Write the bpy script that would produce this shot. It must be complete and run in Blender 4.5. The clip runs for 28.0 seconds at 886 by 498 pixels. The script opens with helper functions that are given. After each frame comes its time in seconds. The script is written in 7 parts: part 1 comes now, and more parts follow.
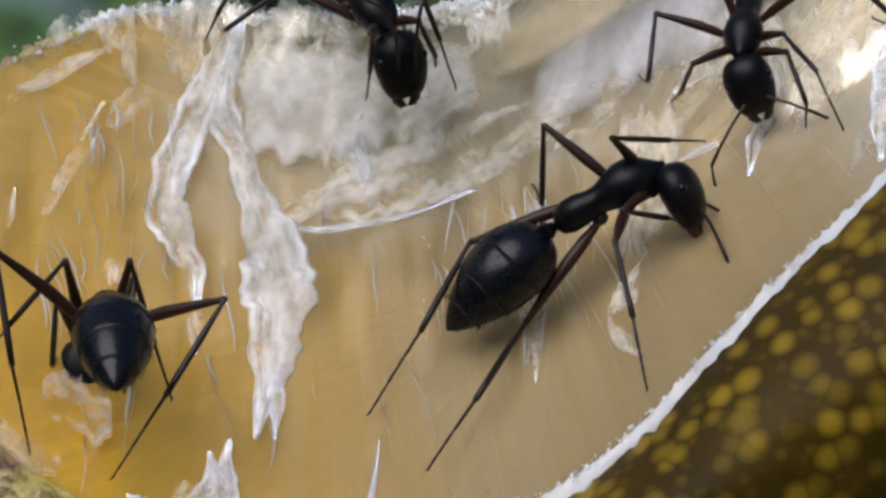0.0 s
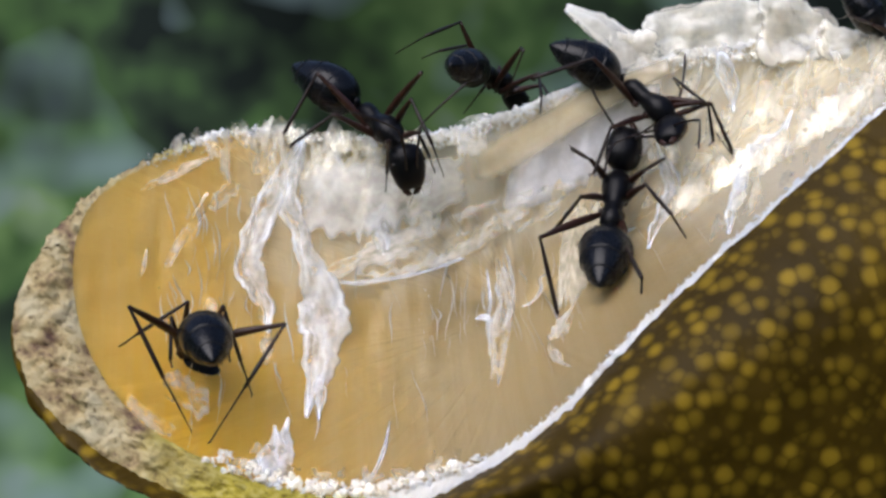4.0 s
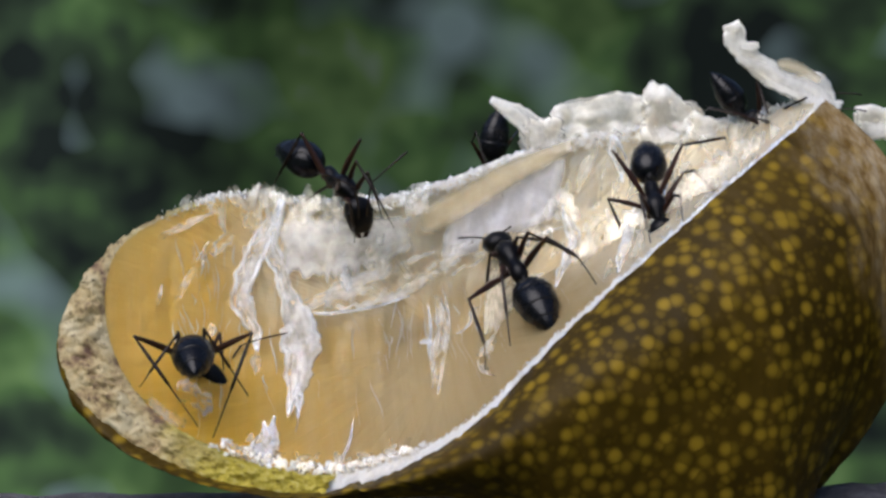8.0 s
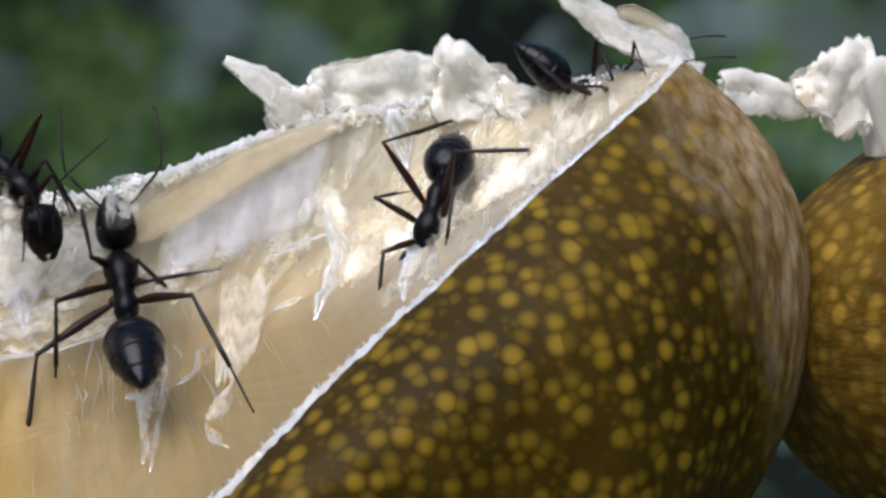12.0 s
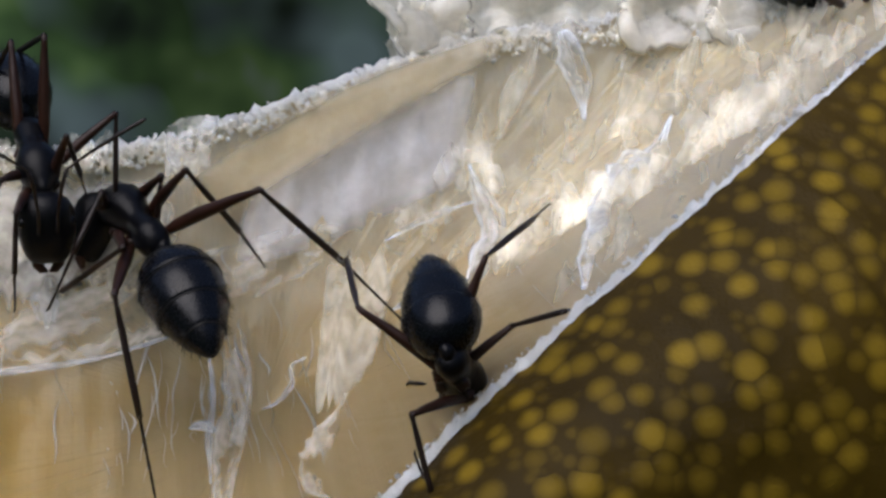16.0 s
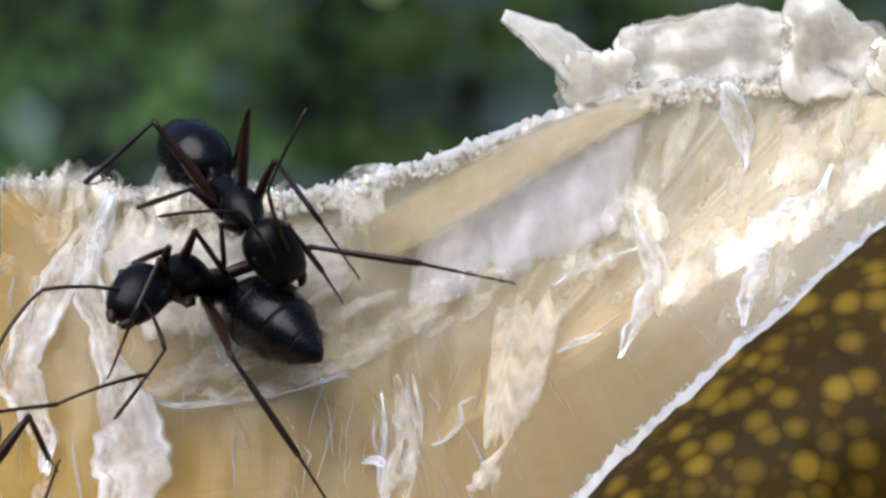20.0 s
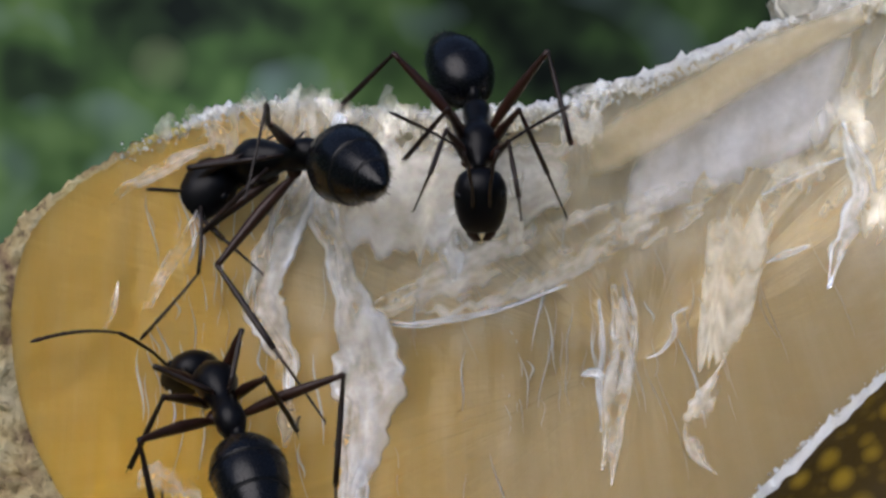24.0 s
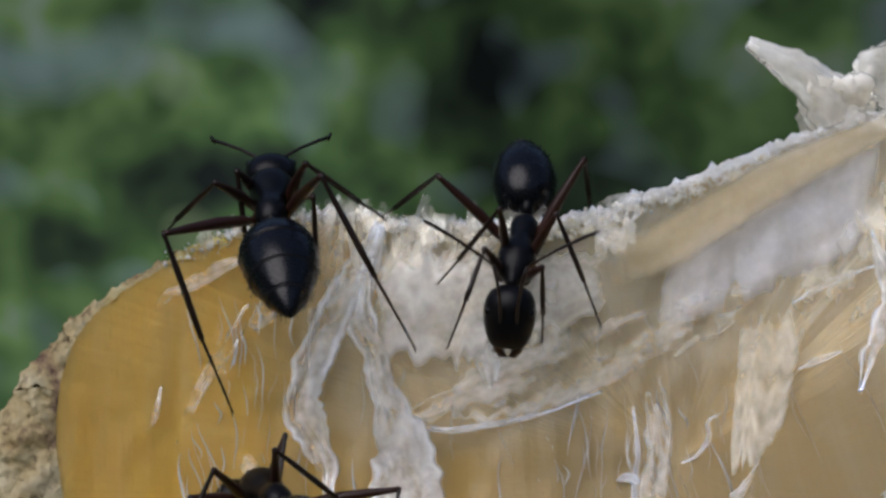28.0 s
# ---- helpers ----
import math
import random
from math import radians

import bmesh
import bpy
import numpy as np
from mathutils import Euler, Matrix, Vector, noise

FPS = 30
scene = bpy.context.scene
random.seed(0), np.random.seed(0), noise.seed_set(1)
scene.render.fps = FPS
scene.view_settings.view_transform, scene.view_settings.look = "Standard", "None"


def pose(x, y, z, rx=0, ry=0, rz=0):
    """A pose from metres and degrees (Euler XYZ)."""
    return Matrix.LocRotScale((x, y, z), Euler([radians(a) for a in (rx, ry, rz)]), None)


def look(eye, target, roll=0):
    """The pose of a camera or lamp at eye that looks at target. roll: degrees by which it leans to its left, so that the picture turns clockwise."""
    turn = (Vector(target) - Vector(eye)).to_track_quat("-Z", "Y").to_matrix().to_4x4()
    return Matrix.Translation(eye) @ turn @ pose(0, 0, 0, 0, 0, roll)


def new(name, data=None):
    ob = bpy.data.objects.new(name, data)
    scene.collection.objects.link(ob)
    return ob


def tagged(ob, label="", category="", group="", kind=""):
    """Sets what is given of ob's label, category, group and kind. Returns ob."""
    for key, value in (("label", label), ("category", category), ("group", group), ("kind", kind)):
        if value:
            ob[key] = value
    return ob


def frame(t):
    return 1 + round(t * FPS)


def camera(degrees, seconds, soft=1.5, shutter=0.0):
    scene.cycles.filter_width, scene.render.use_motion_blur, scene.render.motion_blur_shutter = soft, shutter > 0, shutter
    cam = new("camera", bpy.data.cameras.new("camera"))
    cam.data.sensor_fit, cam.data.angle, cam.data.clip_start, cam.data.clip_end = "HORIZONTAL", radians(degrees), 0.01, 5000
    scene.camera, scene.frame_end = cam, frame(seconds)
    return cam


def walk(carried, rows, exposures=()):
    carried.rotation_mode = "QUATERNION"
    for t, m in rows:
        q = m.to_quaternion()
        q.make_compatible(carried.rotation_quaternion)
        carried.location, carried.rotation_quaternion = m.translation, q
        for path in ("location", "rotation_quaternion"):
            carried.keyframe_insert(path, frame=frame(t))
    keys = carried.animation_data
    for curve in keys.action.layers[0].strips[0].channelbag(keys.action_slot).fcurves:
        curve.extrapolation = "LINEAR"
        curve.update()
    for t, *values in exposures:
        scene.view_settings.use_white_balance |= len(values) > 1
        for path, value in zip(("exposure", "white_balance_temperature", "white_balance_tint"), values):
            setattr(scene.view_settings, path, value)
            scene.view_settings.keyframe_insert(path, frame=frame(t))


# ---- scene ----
cam = camera(20.0, 28.0, soft=2.8)
PATH = [
    (0, (-0.002272, -0.088944, 0.024755), (0.006280, 0.009420, 0.008899), -0.94),
    (1, (-0.002313, -0.088841, 0.025127), (0.006272, 0.009537, 0.009375), -0.98),
    (2, (-0.002129, -0.088992, 0.025081), (0.006298, 0.009329, 0.008894), -1.02),
    (3, (-0.002202, -0.088995, 0.025078), (0.006377, 0.009251, 0.008525), -0.90),
    (3.1, (-0.002202, -0.088995, 0.025078), (0.006377, 0.009251, 0.008525), -0.90),
    (3.5, (-0.001636, -0.116304, 0.024859), (0.004300, -0.017218, 0.012751), -0.51),
    (5.5, (-0.003219, -0.143813, 0.020941), (0.002471, -0.044146, 0.015105), -0.18),
    (6, (-0.004989, -0.144999, 0.020620), (0.002741, -0.045508, 0.014151), -0.06),
    (6.5, (-0.005057, -0.147074, 0.020819), (0.002965, -0.047509, 0.016093), -0.05),
    (7, (-0.004358, -0.149211, 0.021113), (0.003243, -0.049560, 0.017666), -0.09),
    (7.5, (-0.006633, -0.161803, 0.021081), (0.002551, -0.062273, 0.017983), -0.01),
    (8, (-0.007819, -0.168689, 0.021239), (0.002149, -0.069250, 0.017698), -0.00),
    (8.5, (-0.007663, -0.169749, 0.021299), (0.002138, -0.070294, 0.017724), 0.02),
    (9, (-0.005884, -0.155803, 0.021006), (0.004275, -0.056389, 0.017308), 0.04),
    (9.5, (-0.004287, -0.142868, 0.020537), (0.006329, -0.043515, 0.016490), 0.03),
    (10, (-0.003239, -0.136559, 0.020301), (0.007069, -0.037213, 0.015391), 0.05),
    (10.5, (-0.002444, -0.134143, 0.020394), (0.007700, -0.034781, 0.015457), 0.06),
    (11, (-0.002189, -0.130651, 0.020274), (0.012101, -0.031783, 0.015714), 0.12),
    (11.5, (-0.001323, -0.129627, 0.020788), (0.016131, -0.031215, 0.017557), 0.05),
    (13.5, (0.001666, -0.084280, 0.019325), (0.022463, 0.013281, 0.012290), -0.08),
    (14, (0.002931, -0.085505, 0.018554), (0.019664, 0.012996, 0.014349), -0.23),
    (14.5, (0.004822, -0.084938, 0.018555), (0.019236, 0.013976, 0.015671), -0.11),
    (15, (0.004537, -0.085085, 0.017345), (0.018451, 0.013875, 0.013691), 0.10),
    (15.5, (0.004180, -0.084992, 0.016668), (0.018351, 0.013987, 0.015135), 0.24),
    (16, (0.004565, -0.084660, 0.016860), (0.018285, 0.014369, 0.014663), 0.07),
    (16.5, (0.005089, -0.084285, 0.017202), (0.018060, 0.014822, 0.014112), -0.03),
    (17, (0.003884, -0.084685, 0.016950), (0.018069, 0.014263, 0.014109), 0.21),
    (17.5, (0.004142, -0.084476, 0.015057), (0.018069, 0.014539, 0.013575), 0.72),
    (18, (0.004219, -0.085097, 0.014826), (0.017785, 0.013978, 0.014354), 0.69),
    (18.5, (0.004784, -0.084816, 0.015192), (0.016819, 0.014449, 0.013980), 0.58),
    (19, (0.004888, -0.085061, 0.015439), (0.015758, 0.014319, 0.013109), 0.54),
    (19.5, (0.004867, -0.086904, 0.015669), (0.013599, 0.012685, 0.013280), 0.54),
    (20, (0.004740, -0.087949, 0.015422), (0.011278, 0.011831, 0.016519), 0.35),
    (20.5, (0.004556, -0.089002, 0.015163), (0.008587, 0.010827, 0.019392), 0.22),
    (21, (0.004339, -0.091856, 0.015869), (0.005192, 0.008102, 0.018651), 0.53),
    (21.5, (0.002080, -0.092138, 0.019779), (0.002804, 0.007791, 0.016078), 0.76),
    (22, (0.002006, -0.092020, 0.022335), (0.002434, 0.007708, 0.014980), -0.48),
    (22.5, (0.002931, -0.092989, 0.022679), (0.002302, 0.006691, 0.014708), 0.05),
    (24.5, (0.000787, -0.090267, 0.035566), (0.002483, 0.007073, 0.012714), 0.11),
    (25, (0.000588, -0.090269, 0.035521), (0.002447, 0.007125, 0.012918), 0.08),
    (25.5, (0.000503, -0.090574, 0.035659), (0.002467, 0.006981, 0.013770), 0.10),
    (26, (0.000635, -0.092042, 0.035873), (0.002395, 0.005902, 0.015775), 0.08),
    (26.5, (0.001027, -0.093052, 0.032663), (0.001253, 0.006064, 0.019400), -0.17),
    (27, (0.001231, -0.092952, 0.032524), (0.001080, 0.006111, 0.018869), -0.22),
    (27.5, (0.000878, -0.092769, 0.031911), (0.001082, 0.006213, 0.017681), -0.18),
    (28, (0.000925, -0.092890, 0.031682), (0.001015, 0.006101, 0.017514), -0.19),
]
walk(cam, [(t, look(eye, target, roll)) for t, eye, target, roll in PATH], exposures=((0, -0.1, 6420, 16), (3, 0.22, 6420, 16), (6, 0.00, 6420, 16), (8, 0.05, 6420, 16), (10, 0.00, 6420, 16), (11, 0.15, 6420, 16), (15, 0.00, 6420, 16), (16, -0.35, 6420, 16), (17, -0.3, 6420, 16), (18, -0.3, 6420, 16), (19, 0.10, 6420, 16), (20, 0.15, 6420, 16), (21, 0.42, 6420, 16), (22, 0.30, 6420, 16), (25, -0.45, 6420, 16), (25.6, -0.30, 6420, 16), (26, 0.30, 6420, 16), (27, 0.20, 6420, 16), (27.5, -0.02, 6420, 16), (28, -0.45, 6420, 16)))

K = 0.001  # the plan below is in millimetres


def mm(v):
    return Vector(v) * K


# ---- light ----
world = bpy.data.worlds.new("world")
scene.world = world
world.use_nodes = True
_n, _l = world.node_tree.nodes, world.node_tree.links
_sky = _n.new("ShaderNodeTexSky")
_sky.sky_type, _sky.sun_disc = "NISHITA", False
_sky.sun_elevation, _sky.sun_rotation = radians(50), radians(-146)
_l.new(_sky.outputs[0], _n["Background"].inputs[0])
_n["Background"].inputs[1].default_value = 0.15
sun = new("sun", bpy.data.lights.new("sun", "SUN"))
sun.data.energy, sun.data.angle, sun.data.color = 2.8, radians(55), (1.0, 0.98, 0.95)
sun.matrix_world = look((-0.36, -0.53, 0.77), (0, 0, 0))
scene.cycles.transparent_max_bounces = 32  # the shreds lie many deep


# ---- materials ----
def material(name):
    m = bpy.data.materials.new(name)
    m.use_nodes = True
    return m, m.node_tree.nodes, m.node_tree.links, m.node_tree.nodes["Principled BSDF"]


def coords(n, l, scale=1000.0, stretch=(1, 1, 1), kind="Object"):
    c, m = n.new("ShaderNodeTexCoord"), n.new("ShaderNodeMapping")
    m.inputs["Scale"].default_value = [scale * s for s in stretch]
    l.new(c.outputs[kind], m.inputs[0])
    return m.outputs[0]


def noise_tex(n, l, co, scale, detail=4.0, rough=0.55):
    t = n.new("ShaderNodeTexNoise")
    t.inputs["Scale"].default_value, t.inputs["Detail"].default_value, t.inputs["Roughness"].default_value = scale, detail, rough
    l.new(co, t.inputs["Vector"])
    return t.outputs["Fac"]


def ramp(n, l, fac, stops):
    r = n.new("ShaderNodeValToRGB")
    e = r.color_ramp.elements
    while len(e) < len(stops):
        e.new(0.5)
    for k, (p, c) in enumerate(stops):
        e[k].position, e[k].color = p, (*c, 1) if len(c) == 3 else (c[0], c[0], c[0], 1)
    l.new(fac, r.inputs[0])
    return r.outputs[0]


def mix(n, l, fac, a, b, blend="MIX"):
    x = n.new("ShaderNodeMix")
    x.data_type, x.blend_type = "RGBA", blend
    for sock, v in ((x.inputs[0], fac), (x.inputs[6], a), (x.inputs[7], b)):
        if isinstance(v, bpy.types.NodeSocket):
            l.new(v, sock)
        elif isinstance(v, (int, float)):
            sock.default_value = v
        else:
            sock.default_value = (*v, 1)
    return x.outputs[2]


def arith(n, l, op, a, b):
    x = n.new("ShaderNodeMath")
    x.operation = op
    for k, v in enumerate((a, b)):
        if isinstance(v, bpy.types.NodeSocket):
            l.new(v, x.inputs[k])
        else:
            x.inputs[k].default_value = v
    return x.outputs[0]


def bump(n, l, p, height, strength, distance):
    b = n.new("ShaderNodeBump")
    b.inputs["Strength"].default_value, b.inputs["Distance"].default_value = strength, distance
    l.new(height, b.inputs["Height"])
    l.new(b.outputs[0], p.inputs["Normal"])
    return b.outputs[0]


def see_through(m, n, l, p, colour, amount, clear=0.0):
    """Lets a part of the light pass through: scattered, and clear."""
    out = n["Material Output"]
    t, s = n.new("ShaderNodeBsdfTranslucent"), n.new("ShaderNodeMixShader")
    if isinstance(colour, bpy.types.NodeSocket):
        l.new(colour, t.inputs[0])
    else:
        t.inputs[0].default_value = (*colour, 1)
    if isinstance(amount, bpy.types.NodeSocket):
        l.new(amount, s.inputs[0])
    else:
        s.inputs[0].default_value = amount
    l.new(p.outputs[0], s.inputs[1]), l.new(t.outputs[0], s.inputs[2])
    last = s.outputs[0]
    if isinstance(clear, bpy.types.NodeSocket) or clear > 0:
        c, s2 = n.new("ShaderNodeBsdfTransparent"), n.new("ShaderNodeMixShader")
        if isinstance(clear, bpy.types.NodeSocket):
            l.new(clear, s2.inputs[0])
        else:
            s2.inputs[0].default_value = clear
        l.new(last, s2.inputs[1]), l.new(c.outputs[0], s2.inputs[2])
        last = s2.outputs[0]
    l.new(last, out.inputs[0])


def fleshy(p, radius, scale, weight=1.0):
    """Light sinks into the surface and comes out near by."""
    p.subsurface_method = "BURLEY"
    p.inputs["Subsurface Weight"].default_value = weight
    p.inputs["Subsurface Radius"].default_value = radius
    p.inputs["Subsurface Scale"].default_value = scale


def make_rind(name, between, dots, wrinkle, stem=0.0):
    m, n, l, p = material(name)
    co = coords(n, l)
    v = n.new("ShaderNodeTexVoronoi")
    v.inputs["Scale"].default_value, v.inputs["Randomness"].default_value = 0.92, 0.85
    l.new(co, v.inputs["Vector"])
    v2 = n.new("ShaderNodeTexVoronoi")
    v2.inputs["Scale"].default_value = 1.45
    l.new(co, v2.inputs["Vector"])
    edge = noise_tex(n, l, co, 2.2, 2)
    few = n.new("ShaderNodeSeparateColor")
    l.new(v.outputs["Color"], few.inputs[0])
    d = arith(n, l, "ADD", v.outputs["Distance"], arith(n, l, "MULTIPLY", arith(n, l, "SUBTRACT", edge, 0.5), 0.05))
    d = arith(n, l, "ADD", d, arith(n, l, "MULTIPLY", arith(n, l, "SUBTRACT", few.outputs[1], 0.5), 0.16))
    gland = ramp(n, l, d, [(0.0, (1,)), (0.24, (0.8,)), (0.4, (0.36,)), (0.54, (0,))])
    small = ramp(n, l, v2.outputs["Distance"], [(0.15, (1,)), (0.42, (0,))])
    fac = arith(n, l, "MAXIMUM", gland, arith(n, l, "MULTIPLY", small, 0.22))
    patch = noise_tex(n, l, co, 0.13, 3)
    dark = ramp(n, l, patch, [(0.35, tuple(c * 0.5 for c in between)), (0.65, between)])
    light = ramp(n, l, few.outputs[0], [(0.0, tuple(c * 0.62 for c in dots)), (0.6, dots), (1.0, tuple(min(c * 1.3, 0.85) for c in dots))])
    col = mix(n, l, fac, dark, light)
    grain = noise_tex(n, l, co, 7, 5)
    col = mix(n, l, ramp(n, l, grain, [(0.66, (0,)), (0.78, (0.5,))]), col, (0.06, 0.04, 0.015))
    # towards the stem the skin is dry, pale and creased
    place_at = n.new("ShaderNodeSeparateXYZ")
    l.new(co, place_at.inputs[0])
    dry = arith(n, l, "ADD", arith(n, l, "MULTIPLY", arith(n, l, "SUBTRACT", place_at.outputs[0], 21.0), 0.11), arith(n, l, "MULTIPLY", arith(n, l, "SUBTRACT", place_at.outputs[2], 14.0), 0.05))
    dry = ramp(n, l, arith(n, l, "ADD", dry, arith(n, l, "MULTIPLY", arith(n, l, "SUBTRACT", patch, 0.5), 0.8)), [(0.1, (0.0,)), (0.8, (stem,))])
    seam = noise_tex(n, l, coords(n, l, 1000.0, (0.7, 0.7, 0.25)), 1.6, 5, 0.6)
    col = mix(n, l, dry, col, ramp(n, l, seam, [(0.35, (0.2, 0.11, 0.03)), (0.5, (0.42, 0.29, 0.14)), (0.65, (0.62, 0.5, 0.34))]))
    l.new(col, p.inputs["Base Color"])
    p.inputs["Roughness"].default_value = 0.5
    p.inputs["Specular IOR Level"].default_value = 0.12
    crease = noise_tex(n, l, coords(n, l, 1000.0, (0.5, 0.5, 1.2)), 0.9, 5, 0.6)
    h = arith(n, l, "ADD", arith(n, l, "MULTIPLY", fac, 0.12), arith(n, l, "ADD", arith(n, l, "MULTIPLY", grain, 0.2), arith(n, l, "ADD", arith(n, l, "MULTIPLY", crease, wrinkle), arith(n, l, "MULTIPLY", arith(n, l, "MULTIPLY", seam, dry), 1.5))))
    bump(n, l, p, h, 0.5, 0.0004)
    see_through(m, n, l, p, mix(n, l, 0.15, col, (0.95, 0.7, 0.08)), 0.14)
    return m


def make_scarred():
    m, n, l, p = material("scarred_rind")
    co = coords(n, l)
    a, b, c = noise_tex(n, l, co, 0.55, 6, 0.62), noise_tex(n, l, co, 2.2, 6, 0.65), noise_tex(n, l, co, 0.16, 2)
    v = n.new("ShaderNodeTexVoronoi")
    v.inputs["Scale"].default_value = 1.25
    l.new(co, v.inputs["Vector"])
    low = n.new("ShaderNodeSeparateXYZ")
    l.new(co, low.inputs[0])
    # the skin turns from corky grey-brown scar to green-yellow towards the blossom side
    side = arith(n, l, "ADD", arith(n, l, "MULTIPLY", low.outputs[0], 0.085), arith(n, l, "MULTIPLY", arith(n, l, "SUBTRACT", c, 0.5), 1.6))
    side = ramp(n, l, arith(n, l, "ADD", side, 2.35), [(0.3, (0,)), (0.7, (1,))])
    cork = ramp(n, l, a, [(0.33, (0.2, 0.11, 0.08)), (0.41, (0.5, 0.36, 0.19)), (0.48, (0.7, 0.56, 0.29)), (0.64, (0.82, 0.72, 0.47))])
    skin = ramp(n, l, b, [(0.3, (0.4, 0.31, 0.02)), (0.5, (0.66, 0.55, 0.07)), (0.72, (0.8, 0.72, 0.28))])
    col = mix(n, l, side, cork, skin)
    col = mix(n, l, ramp(n, l, b, [(0.34, (0.6,)), (0.42, (0,))]), col, (0.09, 0.04, 0.025))
    l.new(col, p.inputs["Base Color"])
    p.inputs["Roughness"].default_value = 0.5
    bump(n, l, p, arith(n, l, "ADD", arith(n, l, "MULTIPLY", v.outputs["Distance"], -0.8), arith(n, l, "ADD", a, b)), 0.8, 0.0005)
    see_through(m, n, l, p, col, 0.22)
    return m


def make_pith(name, through_it):
    m, n, l, p = material(name)
    co = coords(n, l)
    a, b = noise_tex(n, l, co, 1.1, 5), noise_tex(n, l, co, 6, 5, 0.7)
    col = ramp(n, l, a, [(0.28, (0.86, 0.8, 0.66)), (0.4, (0.92, 0.9, 0.86)), (0.7, (0.94, 0.94, 0.93))])
    l.new(col, p.inputs["Base Color"])
    p.inputs["Roughness"].default_value = 0.55
    bump(n, l, p, arith(n, l, "ADD", a, arith(n, l, "MULTIPLY", b, 0.6)), 0.5, 0.0004)
    fleshy(p, (1.0, 0.8, 0.55), 0.001)
    see_through(m, n, l, p, (0.94, 0.92, 0.86), through_it)
    return m


def make_lining():
    m, n, l, p = material("flesh_lining")
    co = coords(n, l)
    fib = coords(n, l, 1000.0, (2.0, 0.0, 0.2))
    a, f, c = noise_tex(n, l, co, 0.35, 4), noise_tex(n, l, fib, 0.8, 5, 0.6), noise_tex(n, l, co, 0.09, 2)
    xyz = n.new("ShaderNodeSeparateXYZ")
    l.new(co, xyz.inputs[0])
    # amber flesh at the blossom end, paler towards the stem and the upper edge
    up = arith(n, l, "SUBTRACT", xyz.outputs[2], arith(n, l, "ADD", arith(n, l, "MULTIPLY", xyz.outputs[0], 0.25), 11.5))
    along = arith(n, l, "ADD", arith(n, l, "MULTIPLY", up, 0.1), arith(n, l, "MAXIMUM", arith(n, l, "MULTIPLY", arith(n, l, "SUBTRACT", xyz.outputs[0], 3.0), 0.07), 0.0))
    along = arith(n, l, "ADD", along, arith(n, l, "MULTIPLY", arith(n, l, "SUBTRACT", a, 0.5), 0.7))
    end = ramp(n, l, arith(n, l, "ADD", arith(n, l, "MULTIPLY", xyz.outputs[0], 0.06), arith(n, l, "ADD", arith(n, l, "MULTIPLY", c, 0.5), 1.1)), [(0.15, (0.84, 0.48, 0.04)), (0.8, (0.49, 0.36, 0.17))])
    pale = ramp(n, l, along, [(0.0, (0,)), (0.3, (0.5,)), (0.65, (1,))])
    pale = arith(n, l, "MULTIPLY", pale, ramp(n, l, arith(n, l, "ADD", arith(n, l, "MULTIPLY", xyz.outputs[0], 0.08), 1.75), [(0.1, (0.12,)), (0.75, (1,))]))
    base = mix(n, l, pale, end, (0.75, 0.665, 0.495))
    col = mix(n, l, ramp(n, l, f, [(0.4, (0,)), (0.8, (0.16,))]), base, (0.88, 0.8, 0.6))
    l.new(col, p.inputs["Base Color"])
    p.inputs["Roughness"].default_value = 0.45
    p.inputs["Specular IOR Level"].default_value = 0.3
    p.inputs["Coat Weight"].default_value, p.inputs["Coat Roughness"].default_value = 0.15, 0.2
    wet = noise_tex(n, l, coords(n, l, 1000.0, (1.6, 0.6, 0.55)), 0.8, 5, 0.6)
    bump(n, l, p, arith(n, l, "ADD", arith(n, l, "ADD", arith(n, l, "MULTIPLY", f, 0.5), a), arith(n, l, "MULTIPLY", wet, arith(n, l, "ADD", arith(n, l, "MULTIPLY", pale, 1.4), 0.25))), 0.25, 0.0007)
    fleshy(p, (1.0, 0.7, 0.35), 0.0012)
    see_through(m, n, l, p, mix(n, l, 0.5, col, (0.95, 0.8, 0.5)), 0.4)
    return m


